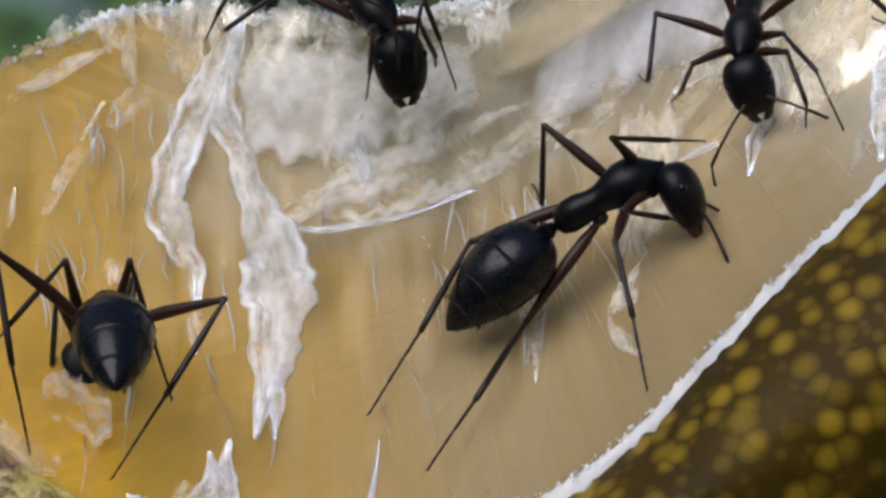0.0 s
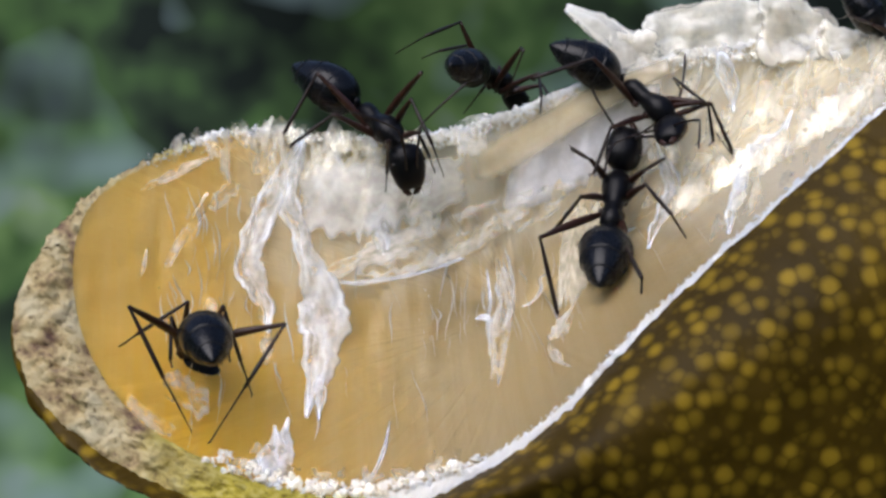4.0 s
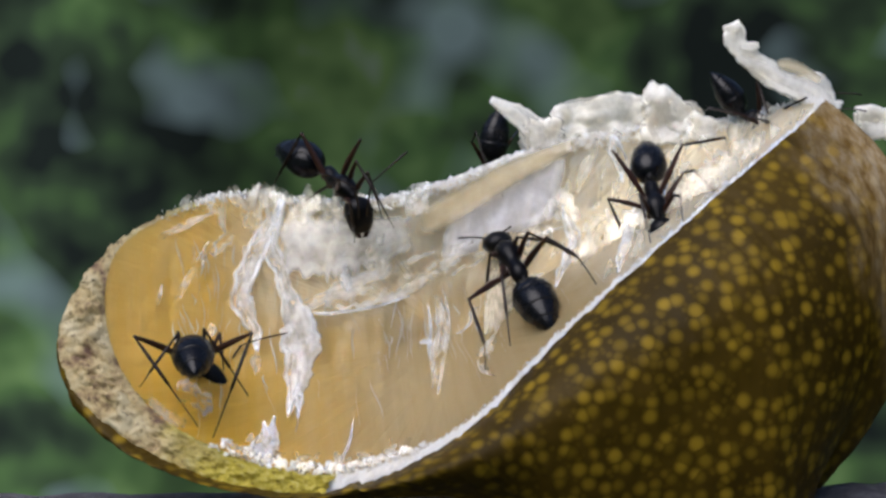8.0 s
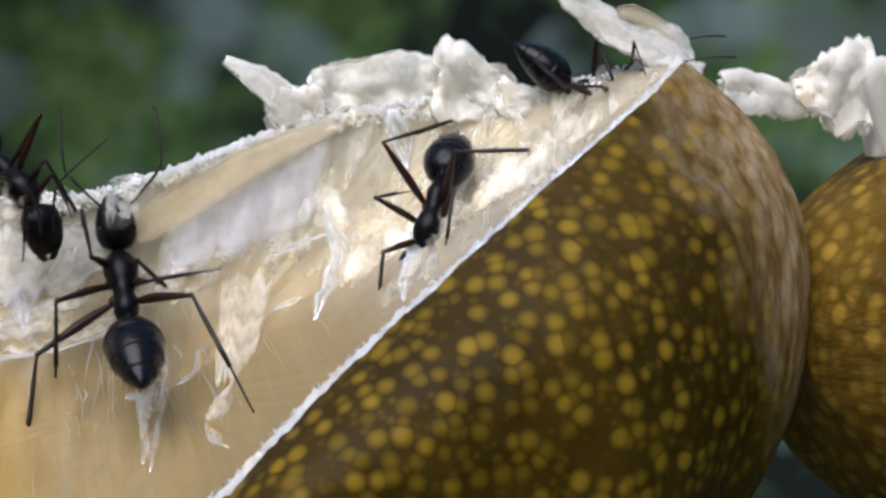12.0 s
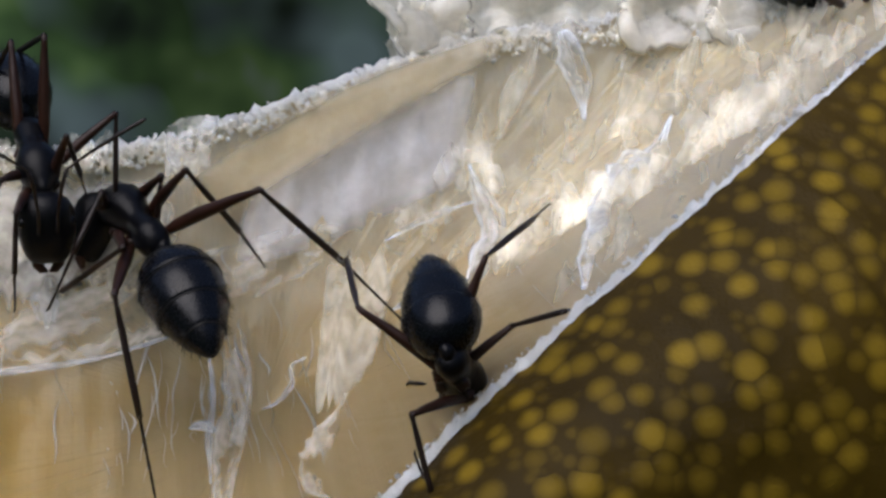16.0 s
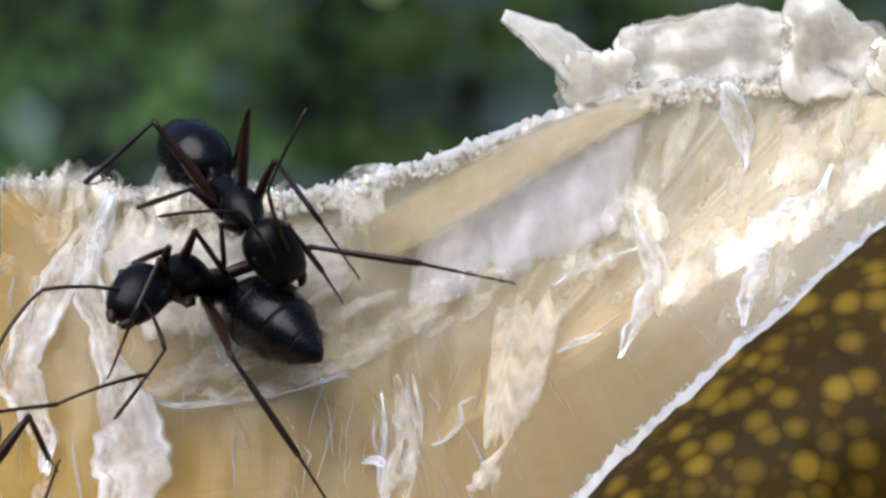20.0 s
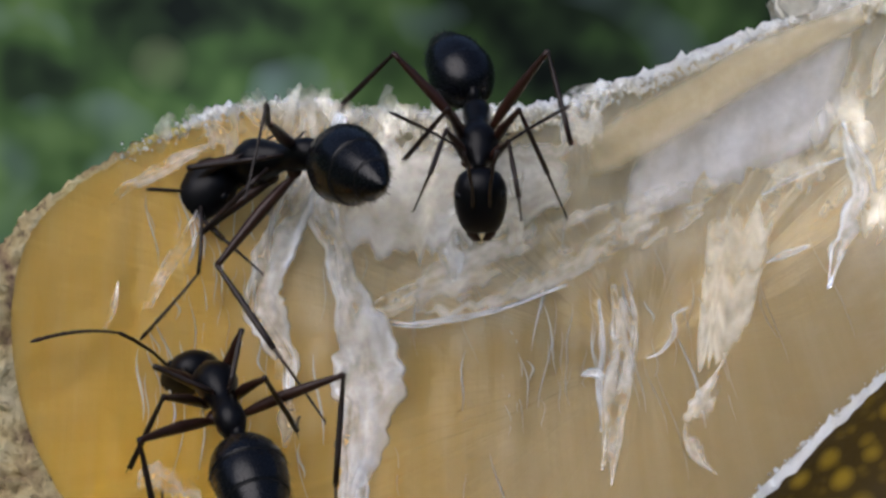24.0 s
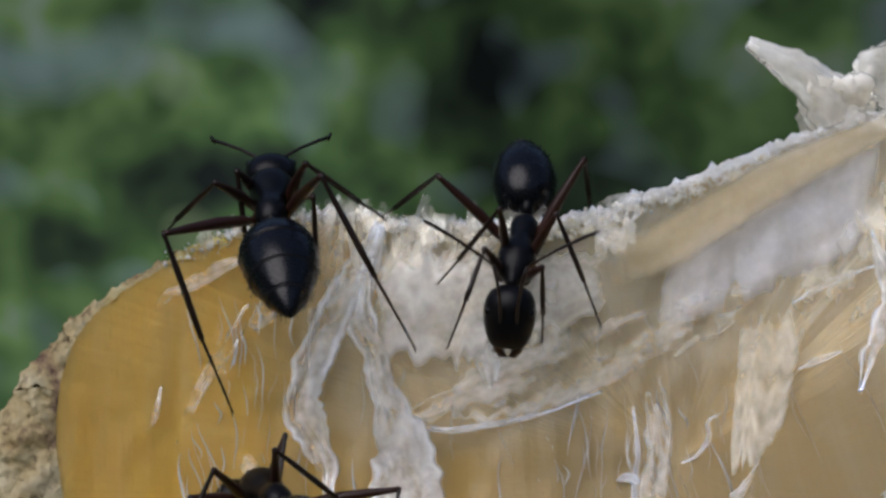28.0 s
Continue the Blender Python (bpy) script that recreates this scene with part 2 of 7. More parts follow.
def make_membrane(name, colour, body, fray, relief=0.5, warm=(0.9, 0.8, 0.6), rolled=0.3, inset=0.84, grain=1.0):
    """Wet torn membrane: clear between its strands, frayed towards its edges, shiny. body: how white its middle is; fray: how far its edges dissolve."""
    m, n, l, p = material(name)
    co = coords(n, l)
    at = n.new("ShaderNodeAttribute")
    at.attribute_name = "strand"
    run = n.new("ShaderNodeSeparateXYZ")
    l.new(at.outputs["Vector"], run.inputs[0])
    lay = n.new("ShaderNodeCombineXYZ")
    l.new(arith(n, l, "MULTIPLY", run.outputs[0], 0.45), lay.inputs[0])
    l.new(arith(n, l, "MULTIPLY", run.outputs[1], 1.3), lay.inputs[1])
    ob = n.new("ShaderNodeObjectInfo")
    l.new(arith(n, l, "MULTIPLY", ob.outputs["Random"], 40.0), lay.inputs[2])
    a, streak, fine = noise_tex(n, l, co, 0.5, 3), noise_tex(n, l, lay.outputs[0], 0.9, 3, 0.45), noise_tex(n, l, co, 2.6, 3, 0.5)
    edge = run.outputs[2]
    col = ramp(n, l, a, [(0.3, tuple(0.75 * c + 0.25 * w for c, w in zip(colour, warm))), (0.6, colour)])
    l.new(col, p.inputs["Base Color"])
    l.new(ramp(n, l, fine, [(0.3, (0.15,)), (0.7, (0.38,))]), p.inputs["Roughness"])
    p.inputs["Specular IOR Level"].default_value = 0.5
    p.inputs["Coat Weight"].default_value, p.inputs["Coat Roughness"].default_value = 0.25, 0.1
    fleshy(p, (1.0, 0.9, 0.75), 0.0012)
    fold = arith(n, l, "ADD", arith(n, l, "MULTIPLY", streak, 1.3), arith(n, l, "ADD", a, arith(n, l, "MULTIPLY", fine, 0.35)))
    bump(n, l, p, fold, relief, 0.0007)
    dense = arith(n, l, "ADD", arith(n, l, "ADD", arith(n, l, "MULTIPLY", streak, grain), arith(n, l, "MULTIPLY", a, 0.6 * grain)), body - 0.8 * grain)
    # the rolled edge is thicker and whiter, its outermost line frayed
    dense = arith(n, l, "ADD", dense, ramp(n, l, edge, [(0.55, (0.0,)), (0.82, (rolled,))]))
    dense = arith(n, l, "SUBTRACT", dense, arith(n, l, "MULTIPLY", ramp(n, l, edge, [(inset, (0.0,)), (1.0, (1.0,))]), fray))
    dense = arith(n, l, "ADD", dense, arith(n, l, "MULTIPLY", arith(n, l, "SUBTRACT", fine, 0.5), 0.3 * grain))
    see_through(m, n, l, p, col, 0.25, ramp(n, l, dense, [(0.0, (1.0,)), (0.2, (0.75,)), (0.6, (0.35,)), (1.0, (0.04,))]))
    return m


def make_chitin(name, colour, rough, sheen):
    m, n, l, p = material(name)
    co = coords(n, l)
    a, b = noise_tex(n, l, co, 14, 3), noise_tex(n, l, co, 1.3, 2)
    col = ramp(n, l, b, [(0.3, tuple(c * 0.6 for c in colour)), (0.7, colour)])
    l.new(col, p.inputs["Base Color"])
    l.new(ramp(n, l, a, [(0.3, (rough - 0.06,)), (0.7, (rough + 0.08,))]), p.inputs["Roughness"])
    p.inputs["Specular IOR Level"].default_value = sheen
    bump(n, l, p, a, 0.12, 0.00003)
    return m


def make_stone():
    m, n, l, p = material("weathered_stone")
    co = coords(n, l)
    a, b, c = noise_tex(n, l, co, 0.9, 6, 0.7), noise_tex(n, l, co, 0.12, 4), noise_tex(n, l, co, 4, 4)
    col = ramp(n, l, a, [(0.3, (0.03, 0.03, 0.04)), (0.5, (0.085, 0.085, 0.105)), (0.7, (0.2, 0.2, 0.225))])
    col = mix(n, l, ramp(n, l, b, [(0.45, (0,)), (0.7, (0.5,))]), col, (0.16, 0.15, 0.14))
    l.new(col, p.inputs["Base Color"])
    p.inputs["Roughness"].default_value = 0.85
    bump(n, l, p, arith(n, l, "ADD", a, arith(n, l, "MULTIPLY", c, 0.4)), 0.9, 0.001)
    return m


def make_backdrop():
    """A glowing sheet of foliage far out of focus: soft greens, with pale gaps of sky and round blurred glints painted
    in.
    """
    m, n, l, p = material("glowing_blurred_foliage")
    co = coords(n, l, 1.0)
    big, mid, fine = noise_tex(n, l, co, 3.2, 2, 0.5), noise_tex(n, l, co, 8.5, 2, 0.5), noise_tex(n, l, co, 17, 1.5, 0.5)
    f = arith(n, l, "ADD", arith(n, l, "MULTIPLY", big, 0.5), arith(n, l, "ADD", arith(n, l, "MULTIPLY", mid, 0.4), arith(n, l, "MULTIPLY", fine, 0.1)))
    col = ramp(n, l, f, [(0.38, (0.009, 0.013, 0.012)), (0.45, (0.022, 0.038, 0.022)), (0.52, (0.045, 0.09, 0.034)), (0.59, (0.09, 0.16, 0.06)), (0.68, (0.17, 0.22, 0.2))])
    # pale blue-grey blurs of sky brightness painted over the greens
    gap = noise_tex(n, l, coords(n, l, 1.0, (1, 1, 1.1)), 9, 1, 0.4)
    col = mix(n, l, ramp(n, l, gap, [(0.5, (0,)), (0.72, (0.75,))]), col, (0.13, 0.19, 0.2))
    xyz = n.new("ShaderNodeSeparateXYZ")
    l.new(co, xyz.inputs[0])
    # brightness painted into the glow: stronger low down, weaker higher up, uneven along x
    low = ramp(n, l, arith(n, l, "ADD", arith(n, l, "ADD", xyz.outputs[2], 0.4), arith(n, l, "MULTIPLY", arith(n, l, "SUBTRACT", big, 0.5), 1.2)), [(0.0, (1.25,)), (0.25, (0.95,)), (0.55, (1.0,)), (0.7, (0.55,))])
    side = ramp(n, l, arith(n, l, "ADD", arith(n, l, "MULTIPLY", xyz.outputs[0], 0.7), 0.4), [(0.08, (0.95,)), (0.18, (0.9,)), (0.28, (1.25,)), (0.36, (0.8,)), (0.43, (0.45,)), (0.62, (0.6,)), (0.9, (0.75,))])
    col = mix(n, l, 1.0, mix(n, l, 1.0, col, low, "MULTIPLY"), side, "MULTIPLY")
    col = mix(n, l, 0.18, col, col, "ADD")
    # out-of-focus highlights painted in as soft round discs
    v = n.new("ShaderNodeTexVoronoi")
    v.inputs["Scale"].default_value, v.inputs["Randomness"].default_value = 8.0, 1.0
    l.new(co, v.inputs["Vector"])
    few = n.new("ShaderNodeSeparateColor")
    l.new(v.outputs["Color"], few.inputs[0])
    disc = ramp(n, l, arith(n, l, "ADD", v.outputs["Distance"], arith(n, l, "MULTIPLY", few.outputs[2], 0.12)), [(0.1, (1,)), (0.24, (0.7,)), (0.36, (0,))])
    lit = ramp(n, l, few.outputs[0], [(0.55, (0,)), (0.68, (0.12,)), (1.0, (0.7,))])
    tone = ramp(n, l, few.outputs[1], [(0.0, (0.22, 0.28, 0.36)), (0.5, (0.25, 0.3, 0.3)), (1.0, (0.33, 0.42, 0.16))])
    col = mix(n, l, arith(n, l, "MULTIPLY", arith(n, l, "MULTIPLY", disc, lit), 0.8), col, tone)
    # the sheet gives off its own light in these colours
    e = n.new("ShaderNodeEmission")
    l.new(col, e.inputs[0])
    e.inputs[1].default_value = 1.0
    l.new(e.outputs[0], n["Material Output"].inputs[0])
    return m


def make_soil():
    m, n, l, p = material("garden_soil")
    co = coords(n, l, 1.0)
    a, b = noise_tex(n, l, co, 3, 6), noise_tex(n, l, co, 40, 4)
    l.new(mix(n, l, a, ramp(n, l, b, [(0.3, (0.03, 0.04, 0.015)), (0.7, (0.08, 0.1, 0.03))]), (0.07, 0.05, 0.03)), p.inputs["Base Color"])
    p.inputs["Roughness"].default_value = 0.95
    return m


RIND = make_rind("lemon_rind", (0.068, 0.041, 0.004), (0.25, 0.162, 0.012), 0.3, 0.85)
RIND2 = make_rind("wrinkled_rind", (0.16, 0.095, 0.012), (0.34, 0.21, 0.03), 1.6)
SCARRED, PITH, LIT_THROUGH, LINING = make_scarred(), make_pith("white_pith", 0.45), make_pith("lit_through_pith", 0.8), make_lining()
STRIP = make_membrane("wet_white_membrane", (0.87, 0.91, 0.97), 0.2, 0.9, 0.2, (0.87, 0.89, 0.9), 0.42)
VEIL = make_membrane("thin_clear_membrane", (0.87, 0.86, 0.83), 0.1, 0.6, 0.16, (0.86, 0.78, 0.62), 0.14, 0.7)
POCKET = make_membrane("smooth_pocket_membrane", (0.84, 0.84, 0.87), 0.62, 1.3, 0.05, (0.82, 0.79, 0.74), 0.0, 0.3, 0.4)
TAN = make_membrane("tan_membrane", (0.72, 0.63, 0.44), 0.52, 0.7, 0.06, (0.72, 0.61, 0.4), 0.0, 0.05, 0.12)
PULP = make_membrane("juice_sacs", (0.81, 0.79, 0.72), 0.14, 0.7, 0.1, (0.81, 0.74, 0.57), 0.16, 0.5, 0.6)
MILK = make_membrane("milky_pulp", (0.86, 0.865, 0.87), 0.36, 0.9, 0.08, (0.85, 0.82, 0.74), 0.1, 0.45, 0.8)
HANG = make_membrane("hanging_membrane", (0.84, 0.81, 0.7), 0.22, 0.6, 0.14, (0.84, 0.77, 0.58), 0.12, 0.6, 0.7)
FLAP = make_membrane("thin_pith_flap", (0.88, 0.86, 0.8), 0.85, 1.2, 0.3, (0.84, 0.76, 0.58))
BLACK = make_chitin("black_chitin", (0.0035, 0.0035, 0.005), 0.35, 0.17)
GLOSS = make_chitin("glossy_black_chitin", (0.0035, 0.004, 0.0065), 0.25, 0.26)
BROWN = make_chitin("red_brown_chitin", (0.032, 0.0115, 0.007), 0.38, 0.3)
RUST = make_chitin("dark_rust_chitin", (0.03, 0.011, 0.007), 0.38, 0.32)
DARKLEG = make_chitin("dark_leg_chitin", (0.016, 0.008, 0.006), 0.38, 0.35)
BAND = make_chitin("pale_seam_chitin", (0.009, 0.0088, 0.01), 0.35, 0.3)
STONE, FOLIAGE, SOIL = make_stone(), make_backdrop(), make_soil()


# ---- mesh helpers ----
def as_mesh(name, verts, faces, mat, smooth=True, strand=None):
    """strand: for each vertex its way along and across a shred in mm, and 0 to 1 from its middle to its edge."""
    me = bpy.data.meshes.new(name)
    me.from_pydata([tuple(v) for v in verts], [], faces)
    if strand is not None:
        me.attributes.new("strand", "FLOAT_VECTOR", "POINT").data.foreach_set("vector", np.asarray(strand, np.float32).ravel())
    for f in me.polygons:
        f.use_smooth = smooth
    me.materials.append(mat)
    return me


def part(name, me, parent, label="", kind=""):
    """Links a mesh as one object under a thing or a part; me may be a bmesh with a material given in a tuple."""
    if isinstance(me, tuple):
        bm, mat = me
        data = bpy.data.meshes.new(name)
        bm.to_mesh(data)
        bm.free()
        data.materials.append(mat)
        for f in data.polygons:
            f.use_smooth = True
        me = data
    ob = new(name, me)
    ob.parent = parent
    return tagged(ob, label, kind=kind)


def thing(name, label, category, group="", at=(0, 0, 0)):
    ob = new(name)
    ob.empty_display_size = 0.002
    ob.location = mm(at)
    return tagged(ob, label, category, group)


def grid_faces(rows, cols, wrap=True, flip=False):
    out = []
    for r in range(rows - 1):
        for c in range(cols if wrap else cols - 1):
            d = (c + 1) % cols
            f = (r * cols + c, r * cols + d, (r + 1) * cols + d, (r + 1) * cols + c)
            out.append(f[::-1] if flip else f)
    return out


def sheet(name, pts, mat, wrap=False, thick=0.0, strand=None):
    """A grid of points (rows x columns, mm) as a mesh; with a thickness it gets a back and closed edges."""
    pts = np.asarray(pts, float)
    R, C = pts.shape[:2]
    if np.isscalar(thick) and thick == 0:
        return as_mesh(name, pts.reshape(-1, 3) * K, grid_faces(R, C, wrap), mat)
    du, dv = np.gradient(pts, axis=1), np.gradient(pts, axis=0)
    nor = np.cross(du, dv)
    nor /= np.maximum(np.linalg.norm(nor, axis=2, keepdims=True), 1e-9)
    th = np.full((R, C, 1), thick) if np.isscalar(thick) else np.asarray(thick)[..., None]
    a, b = pts + nor * th / 2, pts - nor * th / 2
    verts = np.concatenate([a.reshape(-1, 3), b.reshape(-1, 3)]) * K
    o = R * C
    faces = grid_faces(R, C, wrap) + [tuple(o + i for i in f) for f in grid_faces(R, C, wrap, True)]
    edge = [(c, c + 1) for c in range(C - 1)] + [(C * (R - 1) + c + 1, C * (R - 1) + c) for c in range(C - 1)]
    if not wrap:
        edge += [(C * (r + 1), C * r) for r in range(R - 1)] + [(C * r + C - 1, C * (r + 1) + C - 1) for r in range(R - 1)]
    faces += [(q, p_, o + p_, o + q) for p_, q in edge]
    return as_mesh(name, verts, faces, mat, True, None if strand is None else np.concatenate([strand.reshape(-1, 3)] * 2))


def tube(name, path, radii, mat, seg=8):
    """A round tube along points (mm) with a radius at each, closed at both ends."""
    path = [Vector(p) for p in path]
    verts, n = [], len(path)
    for i, p in enumerate(path):
        d = (path[min(i + 1, n - 1)] - path[max(i - 1, 0)]).normalized()
        a = d.cross(Vector((0.13, 0.31, 0.94))).normalized()
        b = d.cross(a)
        for k in range(seg):
            w = 2 * math.pi * k / seg
            verts.append((p + (a * math.cos(w) + b * math.sin(w)) * radii[i]) * K)
    faces = grid_faces(n, seg)
    faces += [tuple(range(seg))[::-1], tuple(range((n - 1) * seg, n * seg))]
    return as_mesh(name, verts, faces, mat)


def lump(name, rows, mat, seg=16):
    """A body along x: rows of x, half width, half height, centre height."""
    verts = []
    for x, w, h, z in rows:
        for k in range(seg):
            a = 2 * math.pi * k / seg
            verts.append(Vector((x, math.cos(a) * w, math.sin(a) * h + z)) * K)
    faces = grid_faces(len(rows), seg)
    faces += [tuple(range(seg))[::-1], tuple(range((len(rows) - 1) * seg, len(rows) * seg))]
    return as_mesh(name, verts, faces, mat)


def wob(x, y, z, s=1.0):
    return noise.noise(Vector((x, y, z)) * s)


def curve_loop(ctrl, count):
    c = np.array(ctrl, float)
    k = len(c)
    s = np.linspace(0, k, count, endpoint=False)
    i = s.astype(int)
    u = (s - i)[:, None]
    p0, p1, p2, p3 = c[(i - 1) % k], c[i % k], c[(i + 1) % k], c[(i + 2) % k]
    return 0.5 * (2 * p1 + (p2 - p0) * u + (2 * p0 - 5 * p1 + 4 * p2 - p3) * u**2 + (3 * p1 - p0 - 3 * p2 + p3) * u**3)


def curve_line(ctrl, count):
    c = np.array(ctrl, float)
    c = np.concatenate([[2 * c[0] - c[1]], c, [2 * c[-1] - c[-2]]])
    s = np.linspace(0, len(c) - 3 - 1e-6, count)
    i = s.astype(int)
    u = (s - i)[:, None]
    p0, p1, p2, p3 = c[i], c[i + 1], c[i + 2], c[i + 3]
    return 0.5 * (2 * p1 + (p2 - p0) * u + (2 * p0 - 5 * p1 + 4 * p2 - p3) * u**2 + (3 * p1 - p0 - 3 * p2 + p3) * u**3)


# ---- setting ----
def build_setting():
    # weathered stone ledge with a rounded top, running across
    xs = np.linspace(-160, 260, 211)
    prof = []
    for a in np.linspace(-100, 190, 60):
        w = radians(a)
        cx, cz = math.cos(w), math.sin(w)
        prof.append((2 - 7.5 * math.copysign(abs(cx) ** 0.8, cx), -15 + 15 * math.copysign(abs(cz) ** 0.7, cz)))
    prof = prof[::-1]
    pts = np.array([[(x, y + 0.8 * wob(x, y, z, 0.12), z - 1.5 + 0.5 * wob(x, y, z, 0.3) + 0.3 * wob(x, y, z, 0.9)) for x in xs] for y, z in prof])
    ledge = new("ledge", sheet("ledge", pts, STONE))
    tagged(ledge, "rough weathered blue-grey stone ledge under the peel", "ledge", kind="structure")
    ground = new("ground", as_mesh("ground", [(-60, -60, -0.9), (60, -60, -0.9), (60, 60, -0.9), (-60, 60, -0.9)], [(0, 1, 2, 3)], SOIL))
    tagged(ground, "dark garden soil far below the ledge", "ground", kind="structure")
    # glowing foliage; unseen part around the camera added to keep low sky light out
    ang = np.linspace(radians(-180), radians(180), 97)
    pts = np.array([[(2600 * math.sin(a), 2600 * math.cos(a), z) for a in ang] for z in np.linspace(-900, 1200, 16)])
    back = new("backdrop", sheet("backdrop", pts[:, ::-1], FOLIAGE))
    tagged(back, "glowing ring of dark green garden foliage far out of focus, unseen sides added", "foliage", kind="structure")


build_setting()

# ---- the lemon peel ----
RIM = [(-5.4, 6, 18.6), (-12.6, 1.5, 15.3), (-13.1, -1.5, 9), (-8.9, -5, 3.9), (0.1, -8, 1.1), (8.9, -7.5, 3.6), (16.9, -6.3, 10.7),
       (26.2, -4.5, 18.4), (34.2, 0, 24.3), (34.5, 3, 25.1), (28.4, 8, 23.6), (18.7, 8.5, 22.4), (7, 7, 18.6), (0.9, 7, 18.2)]
WIDE = [(0.5,), (0.6,), (3.5,), (2.9,), (1.9,), (0.8,), (0.5,), (0.42,), (0.42,), (0.6,), (0.6,), (0.6,), (0.5,), (0.5,)]
CEN, SAG = np.array([10, 1, 11.5]), np.array([0.3, 3.6, -2.4])


def bowl(x, r):
    """A point of the inner surface: x runs round the rim from 0 to 1, r from the middle 0 to the rim 1."""
    p = BOWL_RIM[int(x * len(BOWL_RIM)) % len(BOWL_RIM)]
    return CEN + (p - CEN) * r + SAG * (1 - r * r)


BOWL_RIM = curve_loop(RIM, 840)


def build_peel():
    peel = thing("lemon_peel", "hollowed yellow lemon half with torn white pith and flesh", "fruit", at=(14, -4, 0))
    base = np.array([14, -4, 0])
    N = 840
    inner, wide = curve_loop(RIM, N), curve_loop(WIDE, N)[:, 0]
    rag = np.array([0.25 * wob(i * 0.055, 0, 3) + 0.18 * wob(i * 0.19, 5, 3) + 0.22 * wob(i * 0.6, 8, 3) for i in range(N)])
    far = np.clip((inner[:, 1] - 2) / 4, 0, 1)
    inner = inner + np.outer(rag * (0.35 + 0.9 * far), (0, 0, 1))
    out = inner - CEN
    out /= np.linalg.norm(out * (1, 1.2, 1), axis=1, keepdims=True)
    outer = inner + out * (wide * (1 + np.clip(2.2 - wide, 0.12, 1) * np.array([0.45 * wob(j * 0.11, 3, 9) + 0.35 * wob(j * 0.4, 7, 9) for j in range(N)])))[:, None]
    # lining: the inner bowl
    rings = np.linspace(0.0005, 1, 90)
    pts = np.array([CEN + (inner - CEN) * r + SAG * (1 - r * r) for r in rings])
    for i in range(pts.shape[0]):
        for j in range(N):
            x, y, z = pts[i, j]
            k = (1 - rings[i] ** 8)
            pulpy = min(1.0, max(0.0, (z - 0.25 * x - 9) / 5)) * min(1.0, max(0.0, (x - 14) / 6))
            pts[i, j, 1] -= k * pulpy * (0.45 * max(0, wob(x * 0.9, 2, z * 0.5)) + 0.5 * max(0, wob(x * 1.8, 5, z * 0.9)))
            pts[i, j, 1] += k * (0.35 * wob(x * 0.5, 0, z * 0.16) + 0.08 * wob(x * 1.6, 3, z * 0.3) + 0.16 * wob(x * 0.9, 7, z * 0.9))
    part("lining", sheet("lining", (pts - base)[:, ::-1], LINING, True), peel, "wet amber and cream inner flesh with fine fibres")
    # rim: the torn white edge between lining and skin
    band = []
    for k, u in enumerate(np.linspace(0, 1, 7)):
        arch = 0.35 * math.sin(math.pi * u)
        row = inner * (1 - u) + outer * u + np.outer(wide, (0, -0.1, 0.25)) * arch
        row = row + np.array([[0, 0, (0.3 * wob(j * 0.25, u * 3, 1) + 0.4 * wob(j * 0.65, u * 5, 4) + 0.3 * wob(j * 1.3, u * 7, 6)) * math.sin(math.pi * u)] for j in range(N)])
        band.append(row)
    band = np.array(band)
    cork = [j for j in range(N) if wide[j] > 1.7 and inner[j, 0] < 2]
    j0, j1 = min(cork), max(cork)
    idx = [j % N for j in range(j1, N + 17)]
    part("cut_edge", sheet("cut_edge", (band - base)[:, idx][:, ::-1], PITH), peel, "thin torn edge of white pith")
    part("skin_edge", sheet("skin_edge", (band - base)[:, 16:j0 + 1][:, ::-1], SCARRED), peel, "thin yellow edge of skin")
    lip = band[:, j0:j1 + 1].copy()
    u = np.linspace(0, 1, 34)
    fine = np.array([[inner[j] * (1 - q) + outer[j] * q + np.array([0, -0.3, 0.3]) * math.sin(math.pi * q) * wide[j] * 0.4 for j in range(j0, j1 + 1)] for q in u])
    for a in range(fine.shape[0]):
        for b in range(fine.shape[1]):
            x, y, z = fine[a, b]
            w = math.sin(math.pi * u[a]) ** 0.5
            fine[a, b] += np.array([-0.4, -0.7, 0.3]) * w * (0.5 * wob(x, y, z, 0.9) + 0.4 * wob(x, y, z, 2.0) + 0.3 * wob(x, y, z, 4.1) + 0.18 * wob(x, y, z, 7.5))
    part("scarred_lip", sheet("scarred_lip", (fine - base)[:, ::-1], SCARRED), peel, "thick corky lip mottled brown, cream and green-yellow")
    # skin: from the rim round to the underside
    rows = []
    d = np.stack([(outer[:, 0] - CEN[0]) / 22, (outer[:, 1] - CEN[1]) / 9], 1)
    d /= np.linalg.norm(d, axis=1, keepdims=True)
    right, near, left = np.clip(d[:, 0], 0, 1), np.clip(-d[:, 1], 0, 1), np.clip(-d[:, 0], 0, 1)
    swell = 3.5 + 10 * right**2 + 6.5 * near**2 - 2.2 * left**2
    tuck = np.clip(near + right, 0, 1)
    foot = np.stack([17 + 20 * d[:, 0] - 2 * right, -1 + (5 - 4 * tuck) * d[:, 1], np.full(N, -1.2)], 1)
    hang = np.clip((near - 0.3) / 0.4, 0, 1) * np.clip((outer[:, 0] - 3) / 9, 0, 1)
    foot[:, 1] -= 5.5 * hang
    foot[:, 2] -= 6.5 * hang
    high = outer[:, 2:]
    n2, t2 = near[:, None], tuck[:, None]
    ctl = np.concatenate([outer[:, :2] + d * (swell * (0.62 + 0.2 * tuck))[:, None], high * (0.62 + 0.1 * t2 + 0.16 * n2)], 1)
